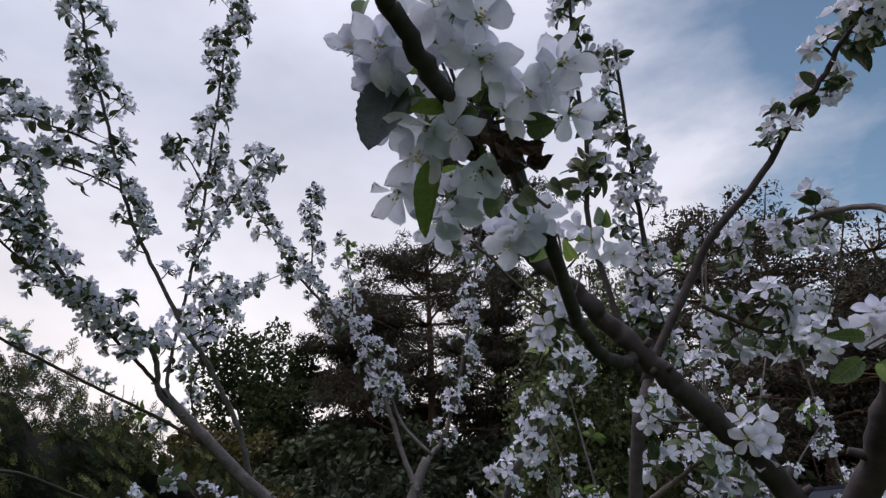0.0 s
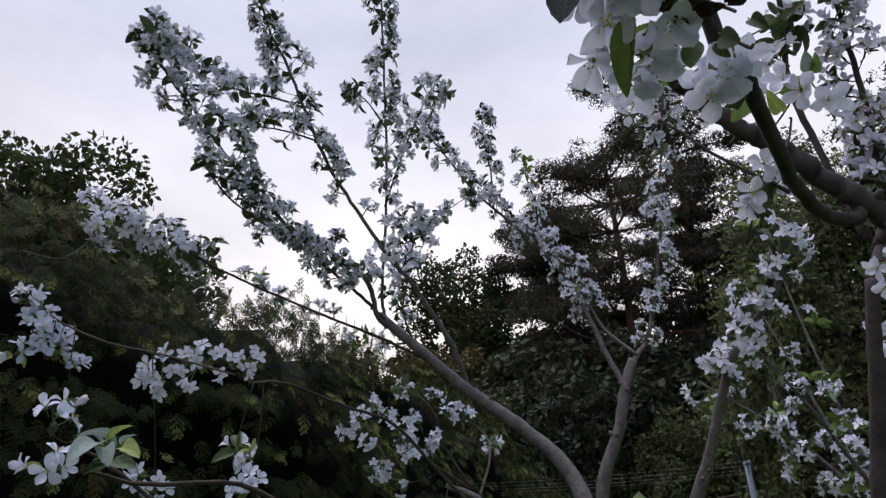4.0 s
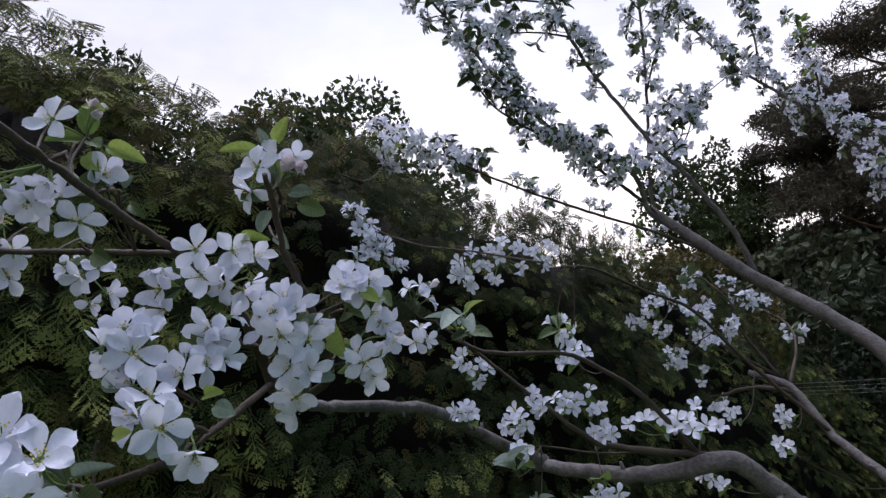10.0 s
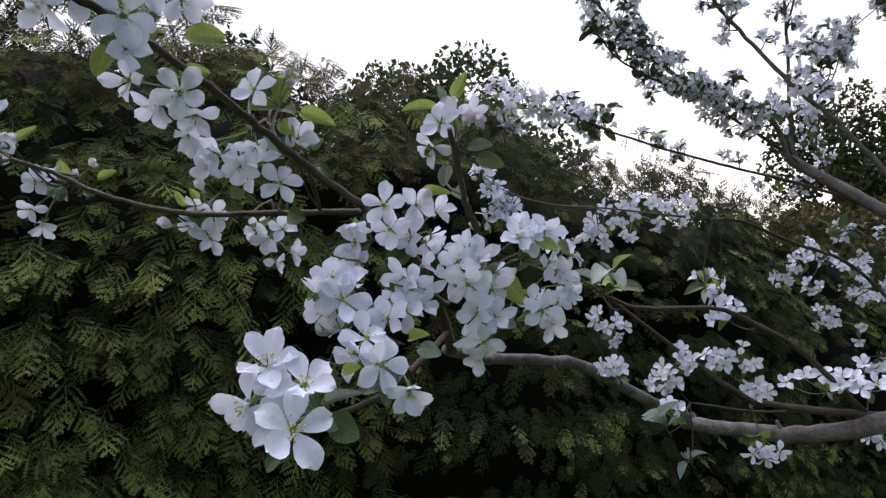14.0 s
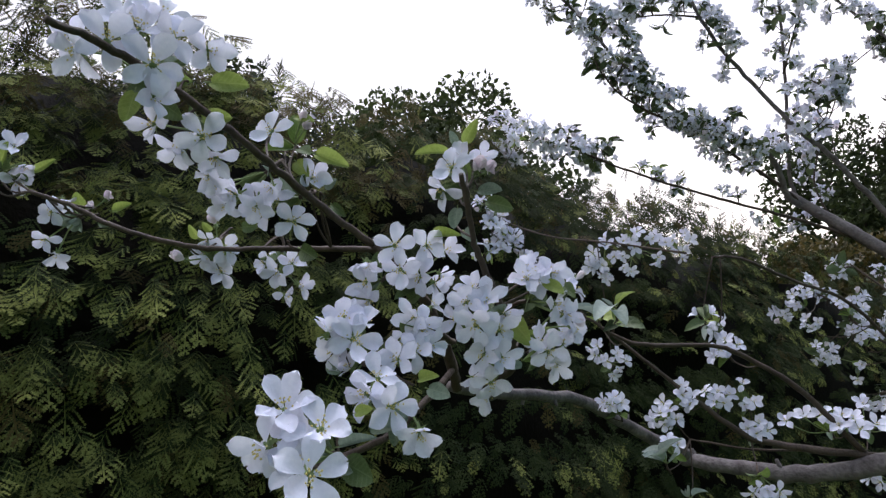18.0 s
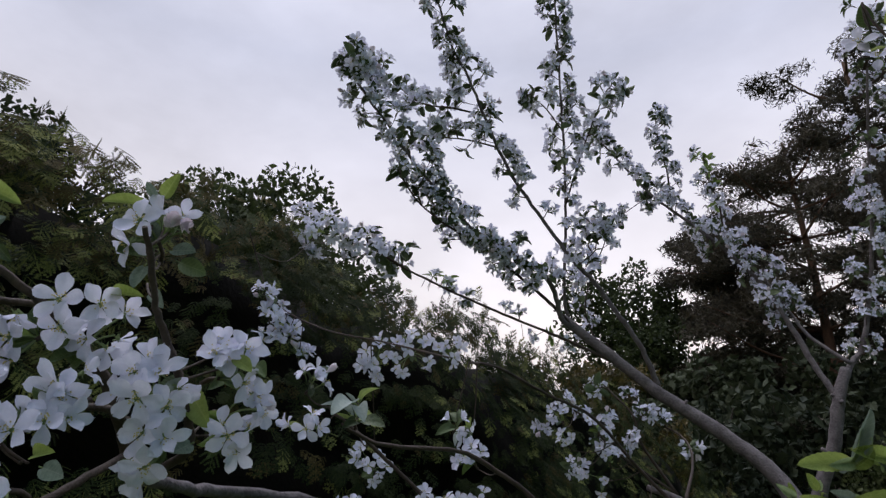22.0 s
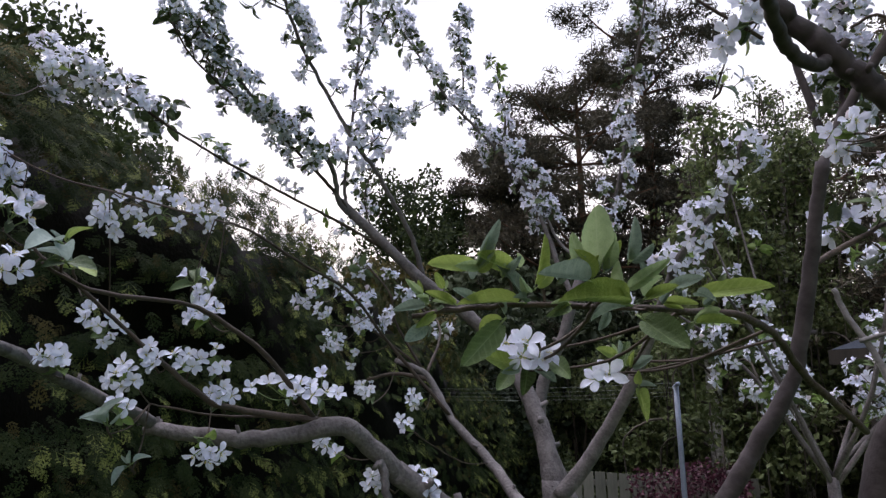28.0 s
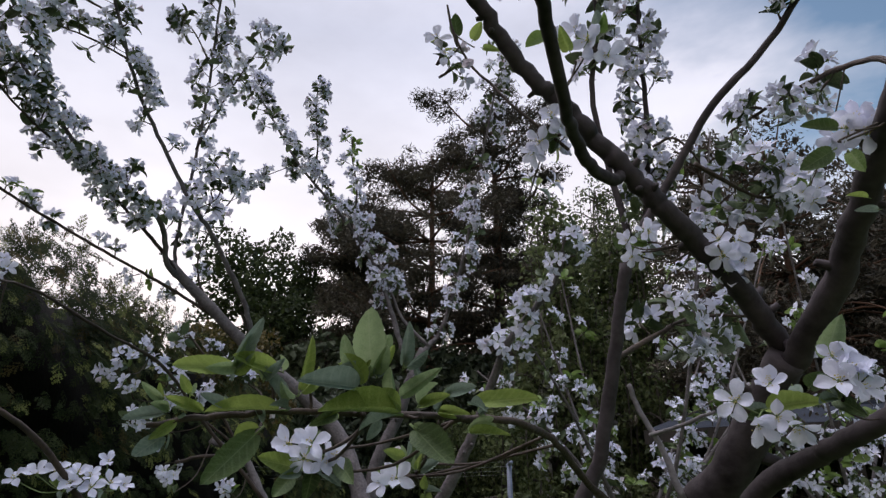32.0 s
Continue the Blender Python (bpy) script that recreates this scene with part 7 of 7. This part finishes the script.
TALL = ((0.1, 0.9), (0.5, 1.0), (0.62, 0.6), (0.70, 0.45), (0.8, 0.62), (0.9, 0.66), (1.0, 0.2))
BROAD = ((0.1, 0.9), (0.45, 1.0), (0.7, 0.9), (0.88, 0.6), (1.0, 0.15))
conifer("pine_tree", "tall dark pine with a narrow rounded top", polar(1.7, 16), 12.1, 2.3, 5, 15, 8, 0.08, 0.1, 70000, 0.06, TALL, 0.45)
conifer("pine_tree", "broad dark pine with heavy irregular boughs", polar(-4.8, 14.5), 9.5, 2.7, 15, 13, 8, 0.08, 0.08, 82000, 0.055, BROAD, 0.38)
conifer("pine_tree", "broad dark pine with dense boughs", polar(-11.5, 15.5), 8.0, 1.7, 6, 11, 8, 0.08, 0.05, 65000, 0.065, PINE, 0.3)
conifer("pine_tree", "broad dark pine with dense boughs", polar(6.2, 17), 8.0, 1.9, 12, 11, 8, 0.08, 0.05, 55000, 0.065, PINE, 0.3)
conifer("spruce_tree", "dense dark spruce with drooping boughs", polar(21.5, 12.5), 8.1, 2.2, 7, 18, 9, 0.05, -0.12, 70000, 0.055, SPRUCE, 0.06)
conifer("spruce_tree", "broad dark spruce with dense sweeping boughs", polar(26.5, 10.5), 6.7, 2.1, 17, 16, 9, 0.05, -0.12, 65000, 0.05, SPRUCE, 0.04)
conifer("spruce_tree", "dark spruce with dense sweeping boughs", polar(34.5, 12), 6.4, 2.3, 18, 16, 9, 0.05, -0.12, 60000, 0.055, SPRUCE, 0.04)
birch("pale birch with hanging twigs", polar(10.5, 17), 9.4, 8)
birch("pale birch with hanging twigs", polar(14.5, 20), 10.0, 9)
birch("low weeping birch hanging in a green curtain", polar(6.0, 9.6), 5.4, 28)
birch("low weeping birch hanging in a green curtain", polar(11.5, 10.4), 5.6, 29)
wood = broad_tree("dark leafy tree in the far wood", polar(6, 20), 6.3, 2.6, 14000, 0.17, 10, EVERGREEN)
for az, dist, s in ((-16, 19, 0.95), (-10, 20, 1.0), (-4, 19, 1.0), (2, 21, 1.0), (10, 22, 0.85), (16, 23, 0.9), (27, 17, 1.0), (32, 15, 1.0), (37, 16, 1.15), (43, 14, 1.0), (-14, 24, 0.95), (-24, 22, 0.7), (-36, 20, 0.6), (50, 15, 1.0), (23, 22, 0.85), (-21, 18, 0.75), (-13.5, 13.5, 0.7), (-8, 13, 0.7), (-1, 13, 0.65)):
    copy_thing(wood, pose(*polar(az, dist), 0, 0, az * 7) @ Matrix.Scale(s, 4))


def bush(label, at, height, spread, leaves, size, seed, leafmat=TREE_LEAF):
    """A dense shrub, leafy to the ground."""
    r = random.Random(seed)
    t = thing("garden_shrub", at, label, "shrub", "shrubs behind the fence")
    cs, rs = [], []
    for i in range(9):
        a = i * 2.4
        e = np.array((math.cos(a) * spread * r.uniform(0.3, 0.9), math.sin(a) * spread * r.uniform(0.3, 0.9), height * r.uniform(0.7, 1.0)))
        part("stem", mesh_of("stem", tube(spline(((0, 0, -0.05), e * (0.4, 0.4, 0.55), e), 4), 0.03, 0.006, 5, 0.05), (WOOD_BARK,)), t)
        for k in range(7):
            cs.append(e * (1, 1, r.uniform(0.1, 0.98)) + np.array((r.gauss(0, 0.2), r.gauss(0, 0.2), 0)) * spread)
            rs.append(spread * r.uniform(0.2, 0.36))
    tagged(part("leaves", mesh_of("leaves", leaf_cards(cs, rs, leaves, size, seed), (leafmat,), False), t), kind="stuff")
    return t


dense = bush("dense dark green shrub behind the fence", polar(-12, 11), 2.5, 1.1, 9000, 0.08, 21, EVERGREEN)
light_bush = bush("hanging mid-green shrub behind the fence", polar(6, 10.5), 3.0, 1.0, 11000, 0.06, 22, BIRCH_LEAF)
for i, (az, dist, s) in enumerate(((11, 11, 1.05), (0.5, 10.5, 0.9), (16.5, 11, 1.0), (-5, 11, 0.85))):
    copy_thing(light_bush, pose(*polar(az, dist), 0, 0, 70 * i) @ Matrix.Scale(s, 4))
for i, (az, dist, s) in enumerate(((15, 12, 1.2), (26, 10, 1.2), (33, 10.5, 1.2), (40, 10, 1.2), (-19, 12, 1.1), (-27, 9, 1.0), (47, 10, 1.2), (-21, 10.5, 1.45), (-15.5, 12, 1.5), (-9, 12.5, 1.5), (-2.5, 12.5, 1.5))):
    copy_thing(dense, pose(*polar(az, dist), 0, 0, 50 * i) @ Matrix.Scale(s, 4))


# ---- shed, fence, washing line ----
def gable_shed():
    """An open-fronted shed: three boarded walls, posts, a header beam and a low gable roof."""
    t = thing("garden_shed", (3.9, 7.0, 0), "dark open-fronted wooden garden shed with a grey roof", "shed")
    w, d, h = 1.5, 1.2, 2.06
    for x0, y0, x1, y1 in ((-w, d - 0.05, w, d), (-w, -d + 0.05, -w + 0.05, d - 0.05), (w - 0.05, -d + 0.05, w, d - 0.05)):
        part("wall", mesh_of("wall", box(x0, y0, 0, x1, y1, h), (SHED_WOOD,), False), t)
    n = 14
    data = mesh_of("board", box(-0.012, 0, 0, 0, 2 * d / n - 0.012, h), (SHED_WOOD,), False)
    for i in range(n):
        part("board", data, t, "", Matrix.Translation((-w, -d + i * 2 * d / n, 0)))
        part("board", data, t, "", Matrix.Translation((w + 0.012, -d + i * 2 * d / n, 0)))
    post = mesh_of("post", box(-0.05, -0.05, 0, 0.05, 0.05, h - 0.12), (SHED_WOOD,), False)
    for x in (-w + 0.05, 0.0, w - 0.05):
        part("post", post, t, "", Matrix.Translation((x, -d, 0)))
    part("beam", mesh_of("beam", box(-w, -d - 0.05, h - 0.12, w, -d + 0.05, h), (SHED_WOOD,), False), t)
    part("deck", mesh_of("deck", box(-w + 0.06, -d + 0.06, -0.02, w - 0.06, d - 0.06, 0.04), (SHED_WOOD,), False), t, "dark board floor")
    for s in (-1, 1):
        v, f, m = box(-w - 0.18, 0, 0, w + 0.18, 1.55, 0.035)
        part("roof_panel", mesh_of("roof_panel", (v, f, m), (ROOFING,), False), t, "grey roofing sheet", pose(0, -1.42 * s, h - 0.03, 11 * s, 0, 0) @ pose(0, 0, 0, 0, 0, 0 if s > 0 else 180))
        part("fascia", mesh_of("fascia", box(-w - 0.2, -0.02, -0.1, w + 0.2, 0.0, 0.03), (SHED_WOOD,), False), t, "", Matrix.Translation((0, -1.43 * s, h - 0.03)))
    t.rotation_euler = (0, 0, radians(-32))
    return t


gable_shed()

fence = thing("garden_fence", (0.15, 9.0, 0), "weathered grey board fence across the garden", "fence")
picket = mesh_of("board", box(0, 0, 0.05, 0.13, 0.02, 0.74), (PLANK,), False)
for i in range(16):
    part("board", picket, fence, "", pose(-1.2 + i * 0.15, 0, 0.01 * math.sin(i * 7)))
for z in (0.2, 0.58):
    part("rail", mesh_of("rail", box(-1.25, 0.02, z, 1.25, 0.06, z + 0.07), (PLANK,), False), fence)

line_post = thing("washing_line_post", (0.36, 6.4, 0), "pale painted metal post of a washing line", "post")
part("post", mesh_of("post", tube(np.array([(0, 0, z) for z in (-0.1, 0.6, 1.2, 1.75)]), 0.024, 0.024, 10, 0), (METAL,)), line_post)
part("crossbar", mesh_of("crossbar", tube(np.array([(0, y, 1.74) for y in (-0.45, 0, 0.45)]), 0.018, 0.018, 8, 0), (METAL,)), line_post)
for i, yy in enumerate((-0.4, -0.1, 0.2, 0.42)):
    sag = [(x, yy, 1.75 - 0.03 * i - 0.05 * math.sin(math.pi * -x / 3.4)) for x in np.linspace(0, -3.4, 9)]
    part("line", mesh_of("line", tube(np.array(sag), 0.0011, 0.0011, 4, 0), (CORD,)), line_post, "thin washing line")
far_post = thing("washing_line_post", (-3.05, 6.4, 0), "pale painted metal post of a washing line", "post")
part("post", mesh_of("post", tube(np.array([(0, 0, z) for z in (-0.1, 0.6, 1.2, 1.75)]), 0.024, 0.024, 10, 0), (METAL,)), far_post)

shrub = thing("purple_shrub", polar(3.5, 8), "low purple-leaved shrub by the fence", "shrub")
sr = random.Random(4)
cs = [(sr.uniform(-0.55, 0.55), sr.uniform(-0.3, 0.3), sr.uniform(0.25, 0.85)) for i in range(30)]
for i in range(7):
    a = sr.uniform(0, 6.28)
    part("stem", mesh_of("stem", tube(spline(((0, 0, -0.05), (0.15 * math.cos(a), 0.15 * math.sin(a), 0.4), (0.4 * math.cos(a), 0.3 * math.sin(a), 0.8)), 4), 0.014, 0.004, 5, 0.05), (WOOD_BARK,)), shrub)
tagged(part("leaves", mesh_of("leaves", leaf_cards(cs, [0.2] * 30, 5000, 0.035, 5), (PURPLE,), False), shrub), kind="stuff")

# ---- single hedge sprays nearest the path ----
SPRAYS = [[mesh_of("spray", g, (THUJA, THUJA_LIT_NEW) if mt is THUJA_LIT_NEW else (mt, mt)) for g in FINE] for mt in HEDGE_MATS]
for at, turn, size, lit_new in near_sprays:
    pool = SPRAYS[2 if hr.random() < 0.1 else 1 if lit_new else 0]
    part("spray", pool[hr.randrange(8)], hedge, "", mat4(turn, np.array(at) - HO, size))
